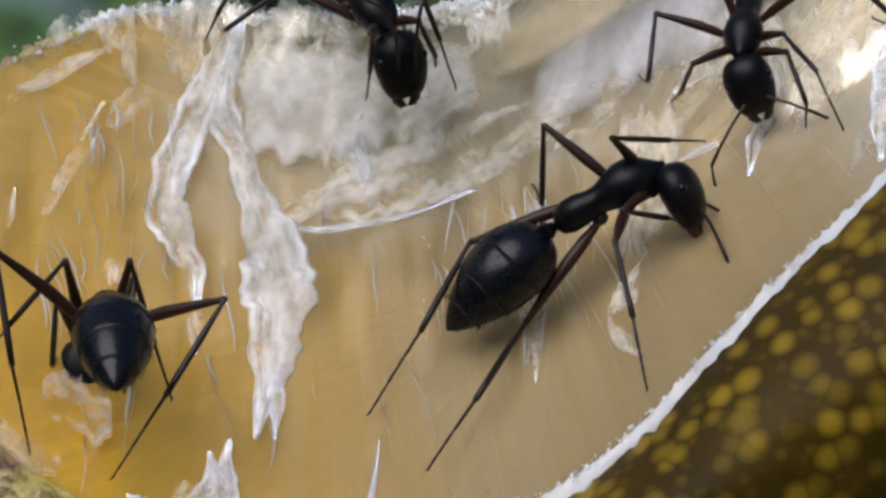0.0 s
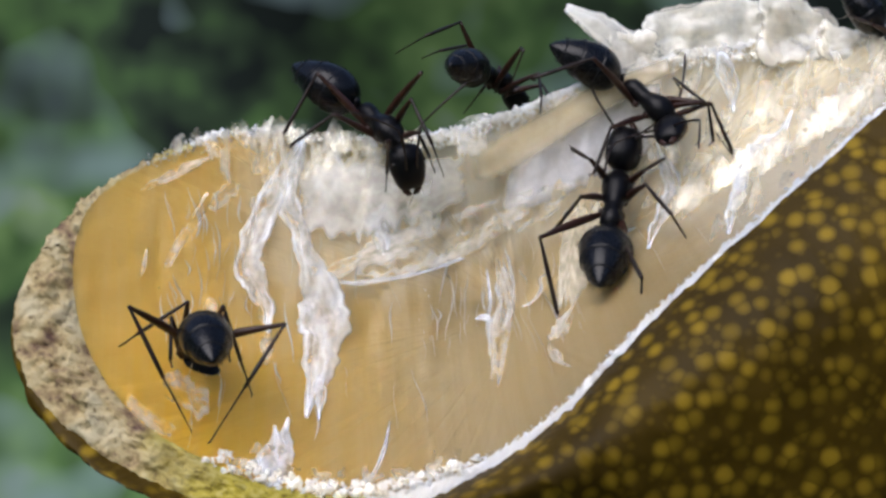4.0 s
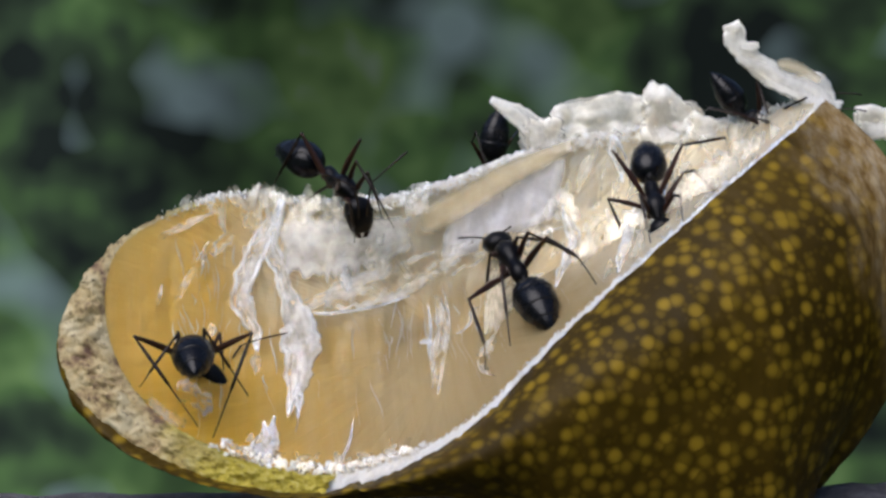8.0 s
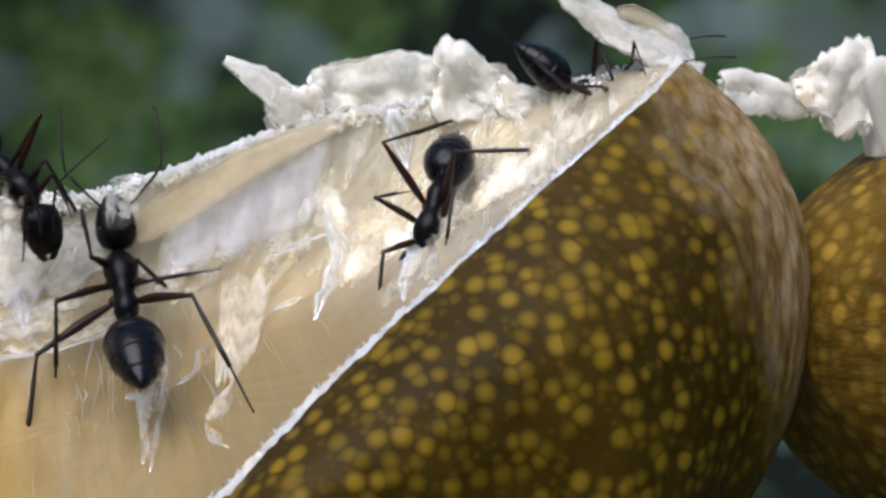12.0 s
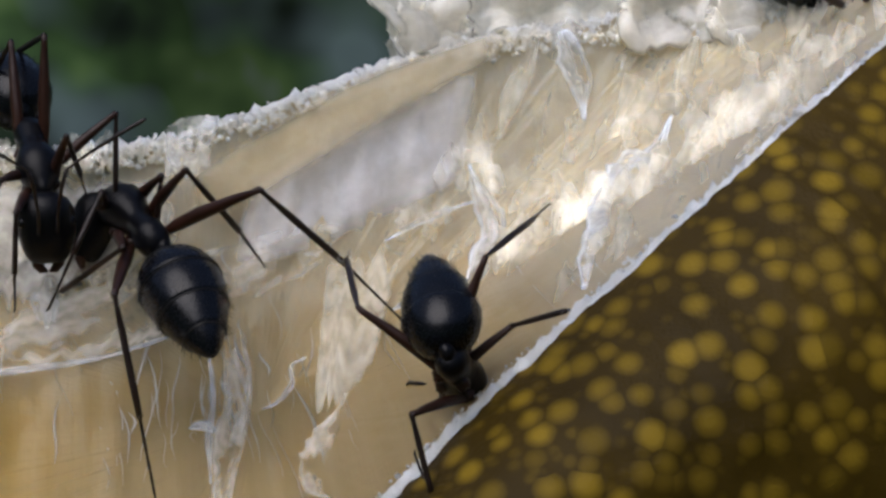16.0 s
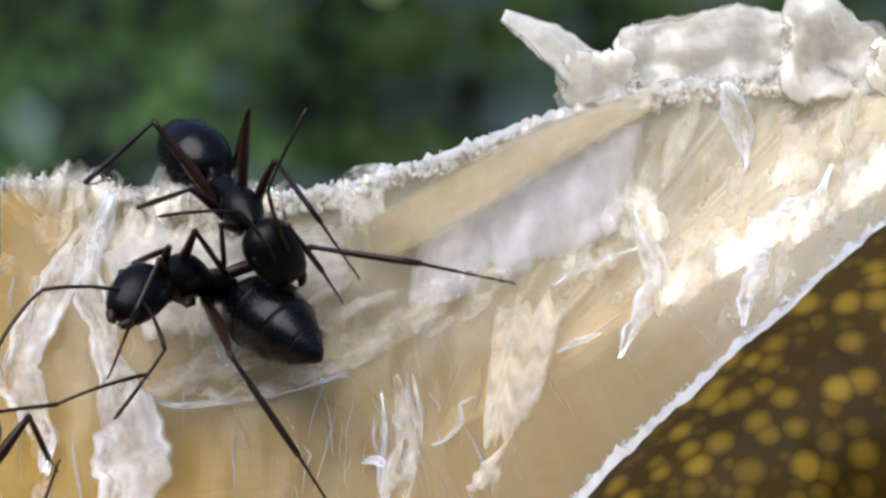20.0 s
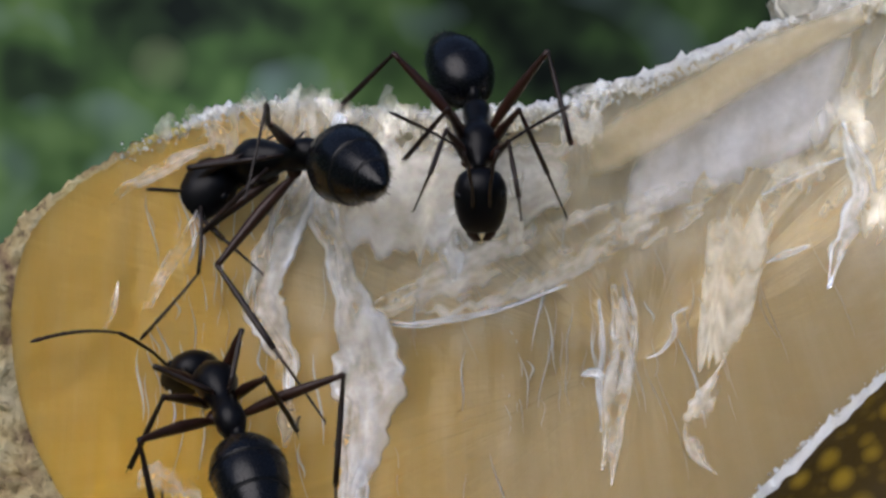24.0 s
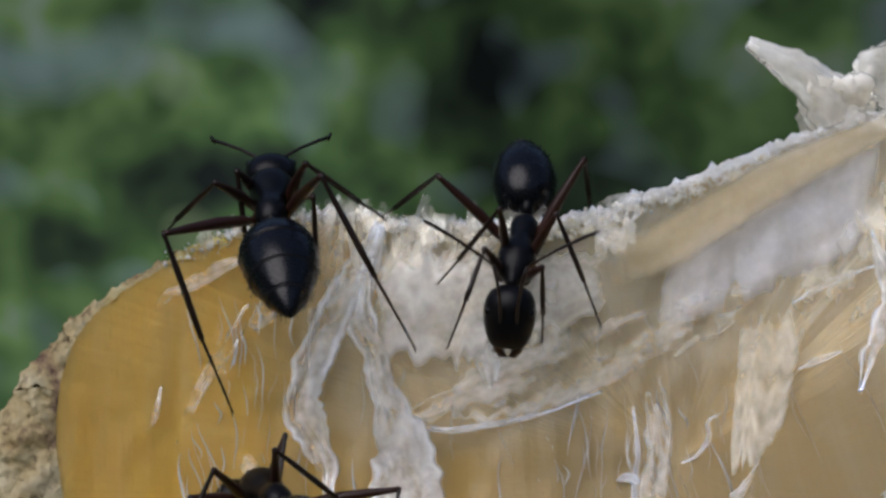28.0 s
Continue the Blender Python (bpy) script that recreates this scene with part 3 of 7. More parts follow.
    ctl2 = np.concatenate([outer[:, :2] * 0.5 + foot[:, :2] * 0.5 + d * (swell * (0.62 - 0.14 * tuck - 0.3 * near))[:, None], high * (0.2 + 0.08 * n2)], 1)
    for v in np.linspace(0, 1, 70):
        rows.append((1 - v) ** 3 * outer + 3 * v * (1 - v) ** 2 * ctl + 3 * v * v * (1 - v) * ctl2 + v**3 * foot)
    rows.append(np.tile([17, -1, -0.8], (N, 1)) * 1.0)
    rows = np.array(rows)
    for a in range(len(rows) - 1):
        w = min(1, a / 8)
        for b in range(N):
            x, y, z = rows[a, b]
            k = w * (0.35 * wob(x, y, z, 0.13) + 0.10 * wob(x, y, z, 0.9))
            rows[a, b, 0] += d[b, 0] * k
            rows[a, b, 1] += d[b, 1] * k
    a, b = int(0.9 / 14 * N), int(9.4 / 14 * N)
    # unseen far side: translucent pith instead of rind, to let light reach the lining
    idx = [j % N for j in range(b, N + a + 1)]
    part("lit_through_back", sheet("lit_through_back", (rows - base)[:, idx], LIT_THROUGH), peel, "unseen far wall of pith, made translucent to let light in")
    part("rind", sheet("rind", (rows - base)[:, a:b + 1], RIND), peel, "glossy yellow-brown skin dotted with pale oil glands")
    return peel, base


PEEL, BASE = build_peel()

# ---- shreds, flaps and pulp in the peel ----
BOWL_GRID = np.array([CEN + (BOWL_RIM[::4] - CEN) * r + SAG * (1 - r * r) for r in np.linspace(0.03, 1, 45)]).reshape(-1, 3)
FACE = Vector((0.0, -0.84, 0.54))


def on_bowl(x, z, off=0.0):
    """The point of the inner wall at x and z, lifted off it towards the opening."""
    k = np.argsort((BOWL_GRID[:, 0] - x) ** 2 + (BOWL_GRID[:, 2] - z) ** 2)[:4]
    return Vector((x, float(BOWL_GRID[k, 1].mean()) - off, z))


def ribbon(name, line, mat, thick, curl, seed, label):
    """A torn strip along points with widths: ruffled and folded lengthwise, its edges uneven and curled."""
    L = sum((Vector(a[:3]) - Vector(b[:3])).length for a, b in zip(line, line[1:]))
    rows, cols = max(14, int(L * 7)), 21
    c = curve_line(line, rows)
    soft = mat not in (PITH, TAN, FLAP)
    pts, strand = [], []
    for i in range(rows):
        p, s = Vector(c[i, :3]), i / (rows - 1)
        t = (Vector(c[min(i + 1, rows - 1), :3]) - Vector(c[max(i - 1, 0), :3])).normalized()
        side = t.cross(FACE).normalized()
        n = side.cross(t)
        w = max(c[i, 3], 0.05) * (1.25 if soft else 1.0)
        taper = min(1.0, 0.25 + 2.2 * min(s, 1 - s) + 0.0) if soft else 1.0
        row, srow = [], []
        for j in range(cols):
            u = j / (cols - 1) * 2 - 1
            edge = (1 + 0.5 * wob(i * 0.1, seed * 3.1 + (u > 0) * 9, 2) + 0.22 * wob(i * 0.33, seed * 5.3 + (u > 0) * 4, 7)) * taper
            calm = 0.1 if mat is TAN else 1.0
            lift = curl * w * 0.35 * (u * u - 0.3) + calm * (0.25 * w * wob(i * 0.09, u * 1.6, seed * 1.7) + (0.12 if soft else 0.07) * w * wob(i * 0.1, u * 3.4, seed))
            row.append(p + side * (u * w * 0.5 * edge) - n * lift)
            srow.append((s * L, u * w * 0.5, max(abs(u), abs(2 * s - 1) ** 6)))
        pts.append(row)
        strand.append(srow)
    pts = np.array(pts) - BASE
    th = np.full(pts.shape[:2], thick) * np.linspace(0.6, 1.0, cols)[None, ::-1] * (0.5 if soft else 1.0)
    part(name, sheet(name, pts, mat, False, th, np.array(strand)), PEEL, label)


def drape(name, top, low, mat, thick, rag, wave, seed, label, owner=None, base=BASE):
    """A thin sheet between an upper and a lower line, wavy, with a ragged lower edge."""
    L = sum((Vector(a) - Vector(b)).length for a, b in zip(top, top[1:]))
    H = sum((Vector(a) - Vector(b)).length for a, b in zip(top, low)) / len(top)
    cols, rows = max(18, int(L * 4)), 20
    a, b = curve_line(top, cols), curve_line(low, cols)
    pts, strand = np.zeros((rows, cols, 3)), np.zeros((rows, cols, 3))
    for i in range(rows):
        u = i / (rows - 1)
        for j in range(cols):
            s = j / (cols - 1)
            ends = 1 - abs(2 * s - 1) ** 8 * 0.35
            torn = ends * (1 + rag * (0.45 * wob(j * 0.35, seed, 4) + 0.3 * wob(j * 1.1, seed, 8)))
            start = (1 - ends) * 0.45 + rag * 0.2 * (wob(j * 0.5, seed, 12) + 0.6 * wob(j * 1.4, seed, 15))
            q = a[j] + (b[j] - a[j]) * (start + (torn - start) * u)
            q[1] += wave * (wob(j * 0.22, u * 2.2, seed) + 0.5 * wob(j * 0.6, u * 5, seed))
            pts[i, j] = q
            strand[i, j] = (s * L, u * H, max(abs(2 * s - 1) ** 3, abs(2 * u - 1) ** 1.5))
    part(name, sheet(name, pts - base, mat, False, thick, strand), owner or PEEL, label)


def scatter_flakes(name, count, along, depth, length, width, mat, seed, label, lift=0.2, upright=0.0):
    """Torn juice sacs and shreds along the wall: joined thin pointed flakes, bent and crumpled."""
    rnd = random.Random(seed)
    verts, faces, strand = [], [], []
    for _ in range(count):
        s, r = rnd.uniform(*along) / 14.0, rnd.uniform(*depth)
        p = Vector(bowl(s % 1.0, r)) + FACE * lift * rnd.random()
        d = Vector((-0.25, -0.25, -0.95)) * (1 - upright) + Vector((rnd.uniform(-0.4, 0.4), rnd.uniform(-0.3, 0.3), upright + rnd.uniform(-0.3, 0.4)))
        rot = frame_of(d, FACE + Vector((rnd.uniform(-0.5, 0.5), rnd.uniform(-0.3, 0.3), rnd.uniform(-0.3, 0.3))))
        L, W, bend = rnd.uniform(*length), rnd.uniform(*width), rnd.uniform(-0.3, 0.5)
        o, far = len(verts), rnd.uniform(0, 90)
        ks, seg = 12, 9
        for i in range(ks):
            u = i / (ks - 1)
            g = W * (math.sin(math.pi * (u * 0.8 + 0.12)) ** 0.6) * (1 + 0.35 * wob(i * 0.5, o, 3))
            for k in range(seg):
                v = k / (seg - 1) * 2 - 1
                q = Vector(((u - 0.4) * L + 0.2 * W * wob(k * 0.8, i * 0.5, o + 5), v * g, 0.5 * g * (v * v) * bend + 0.35 * W * wob(i * 0.3, k * 0.35, o) + bend * 0.3 * L * (u - 0.4) ** 2))
                verts.append((p + rot @ q - Vector(BASE)) * K)
                strand.append((far + u * L, far + v * g, max(abs(v), abs(2 * u - 1) ** 3)))
        faces += [tuple(o + i for i in f) for f in grid_faces(ks, seg, False)]
    part(name, as_mesh(name, verts, faces, mat, True, strand), PEEL, label, kind="stuff")


def scatter_crumbs(name, count, along, depth, size, mat, seed, label, lift=0.2):
    """Crumbs of torn pith along the edge: joined uneven lumps of many sizes."""
    rnd = random.Random(seed)
    verts, faces = [], []
    for _ in range(count):
        s, r = rnd.uniform(*along) / 14.0, rnd.uniform(*depth)
        p = Vector(bowl(s % 1.0, r)) + Vector((rnd.uniform(-0.2, 0.2), rnd.uniform(-0.3, 0.3), rnd.uniform(-0.25, 0.6))) * lift
        R = size[0] + (size[1] - size[0]) * rnd.random() ** 2.5
        rot = Euler((rnd.uniform(0, 6), rnd.uniform(0, 6), rnd.uniform(0, 6))).to_matrix()
        o = len(verts)
        ks, seg = 6, 8
        for i in range(ks):
            e = math.pi * (i + 0.3) / (ks - 0.4)
            for k in range(seg):
                w = 2 * math.pi * k / seg
                q = Vector((math.sin(e) * math.cos(w), math.sin(e) * math.sin(w) * 0.7, math.cos(e)))
                q *= R * (1 + 0.75 * wob(q.x + o, q.y, q.z, 1.6) + 0.35 * wob(q.x + o, q.y, q.z, 4))
                verts.append((p + rot @ q - Vector(BASE)) * K)
        faces += [tuple(o + i for i in f) for f in grid_faces(ks, seg)]
        faces += [tuple(range(o, o + seg))[::-1], tuple(range(o + (ks - 1) * seg, o + ks * seg))]
    part(name, as_mesh(name, verts, faces, mat), PEEL, label, kind="stuff")


def frame_of(x, up):
    x = Vector(x).normalized()
    y = Vector(up).cross(x)
    y = y.normalized() if y.length > 1e-6 else x.orthogonal().normalized()
    z = x.cross(y)
    return Matrix((x, y, z)).transposed()


def scatter_fibres(count, seed, across=(-8, 24), height=(4, 16), length=(0.8, 3.2)):
    """Fine upright fibres left on the wall of the hollow."""
    rnd = random.Random(seed)
    verts, faces = [], []
    for _ in range(count):
        x, z = rnd.uniform(*across), rnd.uniform(*height)
        if z < 3 + max(0, (x - 4)) * 0.62:
            continue
        L, lean = rnd.uniform(*length), rnd.uniform(-0.15, 0.3)
        rad = 0.015 + 0.05 * rnd.random() ** 2
        o, n = len(verts), 7
        for i in range(n):
            u = i / (n - 1)
            p = on_bowl(x + lean * L * u + 0.12 * math.sin(u * 5 + x), z - L * u, 0.18)
            g = rad * math.sin(math.pi * (u * 0.9 + 0.05))
            for k in range(5):
                w = 2 * math.pi * k / 5
                verts.append((p + Vector((math.cos(w) * g, math.sin(w) * g, 0)) - Vector(BASE)) * K)
        faces += [tuple(o + i for i in f) for f in grid_faces(n, 5)]
    part("fibre", as_mesh("fibre", verts, faces, PITH), PEEL, "fine pale fibres on the flesh", kind="stuff")


def build_second_peel():
    """A second piece of peel that lies beyond the stem end."""
    base = np.array([56.5, 5.0, 0.0])
    peel = thing("lemon_peel", "second piece of brown-yellow lemon peel with torn white pith", "fruit", at=base)
    N, rows = 120, 40
    pts = []
    for i in range(rows):
        v = i / (rows - 1)
        for_row = []
        for j in range(N):
            a = 2 * math.pi * j / N
            g = math.sin(math.pi * (0.12 + 0.86 * v) * 0.98) ** 0.5
            top = 24 + 3.5 * math.cos(a) * (1 - v)
            p = np.array([15.5 * math.cos(a) * g, 13 * math.sin(a) * g, top * (1 - v) ** 1.1])
            p[:2] *= 1 + 0.07 * wob(p[0], p[1], p[2], 0.16) + 0.02 * wob(p[0], p[1], p[2], 0.6)
            for_row.append(p)
        pts.append(for_row)
    pts = np.array(pts)
    part("rind", sheet("rind", pts, RIND2, True), peel, "wrinkled brown-yellow skin")
    lin = np.array([pts[0] * (1, 1, 1) * (1 - 0.02 - 0.95 * u * u, 1 - 0.02 - 0.95 * u * u, 1 - 0.5 * u) for u in np.linspace(0, 1, 14)])
    part("lining", sheet("lining", lin[:, ::-1], PITH, True), peel, "cream pith inside")
    for k, (a0, a1, h) in enumerate(((2.55, 3.3, 3.0), (3.3, 4.1, 5.2), (4.2, 5.0, 4.6))):
        edge = [pts[0, int((a0 + (a1 - a0) * u) / (2 * math.pi) * N) % N] for u in (0, 0.25, 0.5, 0.75, 1)]
        up = [e + np.array([-1.4 + 0.5 * m, -0.4, h * (0.5 + 0.5 * math.sin(0.6 + m * 0.9))]) for m, e in enumerate(edge)]
        cols = 22
        a, b = curve_line(up, cols), curve_line(edge, cols)
        g = np.array([[a[j] * (1 - u) + b[j] * u + np.array([0, 0.5 * wob(j * 0.3, u * 2, k), (1 - u) * 0.8 * wob(j * 0.7, k, 3)]) for j in range(cols)] for u in np.linspace(0, 1, 12)])
        part("pith_flap", sheet("pith_flap", g, PITH, False, 0.5), peel, "torn white flap of pith")
    return peel, base


SECOND, SECOND_BASE = build_second_peel()
scatter_flakes("pulp", 40, (9.3, 10.9), (0.45, 0.99), (1.5, 4.5), (0.4, 1.1), PULP, 3, "glistening torn pale pulp", 0.35)
scatter_flakes("pulp", 80, (12.4, 14.3), (0.6, 1.0), (1.6, 4.6), (0.22, 0.6), PULP, 4, "white torn pulp at the notch", 0.5)
scatter_flakes("pulp", 30, (12.4, 14.6), (0.55, 0.9), (1.2, 4.0), (0.3, 0.8), VEIL, 12, "thin clear scraps of pulp", 0.3)
scatter_flakes("pulp", 60, (12.2, 14.4), (0.95, 1.01), (0.8, 2.2), (0.35, 0.8), PULP, 6, "wet torn pulp standing on the edge", 0.3, 0.7)
scatter_flakes("pulp", 50, (3.3, 4.7), (0.86, 1.0), (0.6, 2.0), (0.25, 0.6), PULP, 13, "ragged pale shreds along the low edge", 0.4, 0.5)
scatter_flakes("pulp", 70, (7.6, 9.4), (0.35, 0.86), (1.6, 4.5), (0.4, 1.1), PULP, 21, "cream torn pulp on the pale wall", 0.3)
scatter_flakes("pulp", 60, (6.6, 8.4), (0.7, 0.97), (1.4, 3.6), (0.3, 0.8), PULP, 22, "cream torn pulp towards the near edge", 0.25)
drape('pulp_mat', [tuple(on_bowl(x, 17.7, 0.45)) for x in (-2.6, 0.2, 3.0, 5.6, 8.2)], [tuple(on_bowl(x, z, 0.35)) for x, z in ((-2.2, 13.2), (0.2, 12.6), (2.8, 12.9), (5.4, 13.6), (8.0, 14.6))], MILK, 0.1, 0.5, 0.2, 71, 'milky fused pulp under the notch')
scatter_crumbs("pith", 1500, (9.3, 12.4), (0.955, 1.0), (0.05, 0.17), PITH, 16, "crumbled white face under the torn edge", 0.4)
scatter_crumbs("pith", 1000, (9.3, 12.6), (0.988, 1.012), (0.05, 0.15), PITH, 5, "crumbled white torn edge", 0.5)
scatter_crumbs("pith", 500, (12.3, 14.6), (0.985, 1.015), (0.03, 0.1), PITH, 14, "wet crumbled torn edge", 0.5)
scatter_crumbs("pith", 700, (3.4, 9.3), (0.997, 1.008), (0.03, 0.11), PITH, 15, "ragged white pith along the near edge", 0.35)
scatter_crumbs("pith", 380, (3.3, 4.8), (0.95, 1.01), (0.08, 0.26), PITH, 7, "ragged white pith along the low edge", 0.6)
scatter_fibres(80, 9)
scatter_fibres(42, 10, (4, 13.5), (8.5, 12.5), (0.5, 2.8))
scatter_fibres(40, 11, (-9, -4), (9, 16), (0.8, 2.6))
ribbon('membrane_shred', [(-1.5, 6.5, 18.6, 0.80), (-2.4, 6.1, 16.8, 1.60), (-3.3, 5.0, 15.2, 1.24), (-4.1, 3.7, 13.5, 1.16), (-4.5, 2.8, 11.9, 1.24), (-4.0, 2.4, 10.7, 1.20), (-3.5, 2.1, 9.5, 1.10), (-3.4, 1.4, 8.3, 0.80)], STRIP, 0.25, 0.5, 1, 'thick wet white shred of membrane')
ribbon('membrane_shred', [(-1.4, 6.4, 18.5, 1.00), (-2.0, 6.0, 16.6, 1.40), (-2.3, 5.2, 15.0, 1.20), (-1.7, 4.5, 13.5, 0.90), (-1.3, 3.7, 12.1, 1.10), (-0.8, 3.1, 10.7, 1.90), (-0.6, 2.5, 9.1, 2.40), (-0.6, 1.7, 7.8, 2.30), (-0.8, 0.4, 6.3, 1.70), (-1.2, -1.0, 5.2, 1.00), (-1.5, -2.4, 4.2, 0.24)], STRIP, 0.3, 0.6, 2, 'thick wet white shred with a bulged lower end')
ribbon('membrane_shred', [(-0.7, 0.5, 6.3, 0.60), (-0.7, -0.9, 5.2, 0.52), (-0.8, -2.3, 4.1, 0.16)], STRIP, 0.15, 0.2, 3, 'small fork at the foot of the shred')
ribbon('membrane_shred', [(-6.6, 4.1, 15.7, 0.60), (-7.0, 3.4, 14.8, 0.88), (-7.9, 2.5, 13.5, 0.60), (-8.5, 1.8, 12.4, 0.48), (-8.9, 1.3, 11.5, 0.36), (-9.2, 0.9, 10.7, 0.16)], VEIL, 0.18, 0.35, 4, 'narrow shred clinging to the amber flesh')
ribbon('membrane_shred', [(-10.2, 2.5, 15.6, 0.40), (-9.6, 3.0, 16.2, 0.52), (-8.5, 3.7, 16.6, 0.60), (-7.3, 4.5, 17.2, 0.52), (-5.9, 5.4, 17.7, 0.80)], VEIL, 0.2, 0.3, 5, 'ridge of white membrane under the edge')
ribbon('membrane_shred', [(-9.8, 1.6, 12.9, 0.20), (-10.0, 1.1, 11.9, 0.32), (-10.3, 0.7, 11.2, 0.20)], VEIL, 0.1, 0.2, 6, 'translucent shred')
ribbon('membrane_shred', [(-4.0, 2.5, 10.5, 1.00), (-3.5, 2.1, 9.1, 1.40), (-3.4, 1.1, 7.6, 1.20), (-3.6, 0.1, 6.6, 0.40)], PULP, 0.15, 0.3, 7, 'soft pale shred beside the strip')
ribbon('membrane_shred', [(3.0, 6.7, 14.9, 0.44), (2.6, 6.2, 13.7, 0.80), (2.7, 5.7, 12.8, 1.40), (2.9, 5.1, 12.0, 1.20)], STRIP, 0.15, 0.4, 8, 'upright tuft')
drape('membrane_veil', [(1.2, 5.1, 12.7), (3.8, 6.4, 13.5), (6.5, 6.6, 14.3), (9.2, 6.8, 15.2), (11.9, 7.2, 15.9), (14.3, 7.4, 16.1)], [(0.8, 3.6, 10.6), (2.8, 4.2, 10.8), (5.0, 5.0, 11.0), (7.5, 6.0, 11.8), (9.9, 6.3, 12.8), (12.7, 6.7, 13.8)], VEIL, 0.1, 0.25, 0.25, 11, 'broad translucent membrane with a bright lower edge')
ribbon('membrane_shred', [(-0.6, 3.5, 11.2, 0.32), (0.8, 3.6, 10.7, 0.28), (2.8, 4.1, 10.8, 0.20), (5.0, 4.9, 11.1, 0.20), (7.4, 5.9, 11.8, 0.24)], STRIP, 0.12, 0.2, 12, 'bright lower edge of the veil')
ribbon('membrane_shred', [(-0.4, 3.6, 11.3, 1.00), (0.7, 4.1, 11.6, 1.00), (1.8, 4.9, 12.1, 0.60)], VEIL, 0.1, 0.3, 13, 'shreds at the end of the veil')
drape('pocket_wall', [(9.5, 7.3, 17.2), (11.8, 7.6, 19.0), (14.3, 8.0, 20.4), (17.1, 8.3, 21.6), (19.7, 8.5, 22.8)], [(8.8, 6.7, 13.7), (11.1, 6.9, 13.7), (14.0, 7.3, 14.7), (16.6, 7.6, 15.8), (18.5, 7.8, 16.6)], POCKET, 0.08, 0.15, 0.32, 14, 'smooth shiny grey-white pocket of membrane')
drape('tan_band', [(7.3, 6.7, 17.3), (9.0, 6.9, 18.5), (11.6, 7.2, 20.0), (14.2, 7.5, 21.3), (17.0, 7.8, 22.3), (20.6, 8.1, 23.4)], [(7.5, 6.3, 15.5), (9.6, 6.5, 16.0), (12.2, 6.8, 17.4), (14.8, 7.1, 19.1), (17.4, 7.4, 20.7), (20.8, 7.9, 22.4)], TAN, 0.06, 0.1, 0.08, 15, 'smooth tan band under the torn edge')
ribbon('membrane_shred', [(15.1, 7.1, 15.1, 0.11), (16.6, 7.3, 15.9, 0.23), (18.5, 7.5, 16.6, 0.19)], STRIP, 0.12, 0.1, 16, 'thin bright crease')
ribbon('membrane_shred', [(15.2, 6.0, 12.6, 0.11), (16.0, 5.9, 13.0, 0.30), (16.9, 5.7, 13.4, 0.15)], STRIP, 0.12, 0.1, 17, 'thin bright crease')
ribbon('membrane_shred', [(18.3, 7.6, 18.0, 0.19), (18.6, 7.4, 17.1, 0.57), (19.0, 7.1, 16.2, 0.95), (19.1, 6.3, 15.2, 0.95), (18.5, 5.1, 14.2, 1.14), (17.8, 4.3, 13.4, 0.95), (17.0, 1.8, 12.5, 0.27)], STRIP, 0.22, 0.5, 18, 'curved white tongue of membrane')
ribbon('membrane_shred', [(25.7, 6.2, 19.8, 0.27), (24.8, 5.0, 18.4, 0.95), (23.8, 4.9, 17.7, 1.33), (22.9, 3.9, 16.7, 0.95), (21.8, 0.7, 15.5, 0.88), (20.9, -2.1, 14.6, 0.95), (20.3, -4.6, 13.7, 0.57)], STRIP, 0.2, 0.4, 19, 'glistening blade of membrane')
ribbon('membrane_shred', [(21.9, 8.2, 23.0, 1.14), (22.3, 8.2, 22.0, 1.14), (22.6, 8.1, 20.9, 0.69), (22.7, 7.8, 19.6, 0.27)], STRIP, 0.2, 0.4, 20, 'bright shred on the pale wall')
ribbon('membrane_shred', [(21.0, 8.3, 23.0, 0.95), (20.4, 8.2, 21.3, 1.14), (19.8, 8.1, 20.0, 0.95), (19.5, 7.9, 18.7, 0.38)], PULP, 0.2, 0.4, 21, 'pale shred')
ribbon('membrane_shred', [(28.4, 7.2, 23.0, 0.57), (28.5, 5.3, 21.5, 1.14), (28.2, 2.4, 20.1, 1.14), (26.7, -4.0, 18.8, 0.38)], PULP, 0.25, 0.5, 22, 'pale folded shred')
ribbon('membrane_shred', [(30.6, 5.2, 23.2, 1.14), (29.7, 3.6, 21.6, 1.33), (28.6, 1.1, 20.3, 0.95), (27.2, -3.1, 19.2, 0.38)], PULP, 0.25, 0.5, 23, 'pale folded shred')
ribbon('membrane_shred', [(27.0, 7.9, 22.9, 0.76), (26.4, 7.4, 21.3, 0.95), (25.9, 6.4, 20.0, 0.57)], PULP, 0.2, 0.4, 24, 'pale folded shred')
ribbon('membrane_shred', [(21.5, 6.2, 16.6, 0.38), (21.4, 4.6, 15.8, 0.76), (21.0, 3.2, 15.2, 0.38)], PULP, 0.2, 0.3, 25, 'small loose pale scrap')
drape('membrane_flap', [(12.9, 6.8, 15.0), (14.1, 6.8, 15.1), (15.8, 6.7, 14.8)], [(11.9, 1.6, 8.8), (12.7, 1.5, 8.9), (13.7, 1.7, 9.2)], HANG, 0.1, 0.8, 0.25, 26, 'hanging yellowish flap of thin membrane')
ribbon('membrane_shred', [(13.4, 2.1, 10.1, 1.02), (12.6, 0.5, 8.7, 1.22), (11.9, -0.2, 7.8, 1.02), (11.8, -2.0, 7.1, 0.61), (12.3, -4.0, 6.9, 0.24)], VEIL, 0.1, 0.4, 27, 'thin loop of membrane by the near edge')
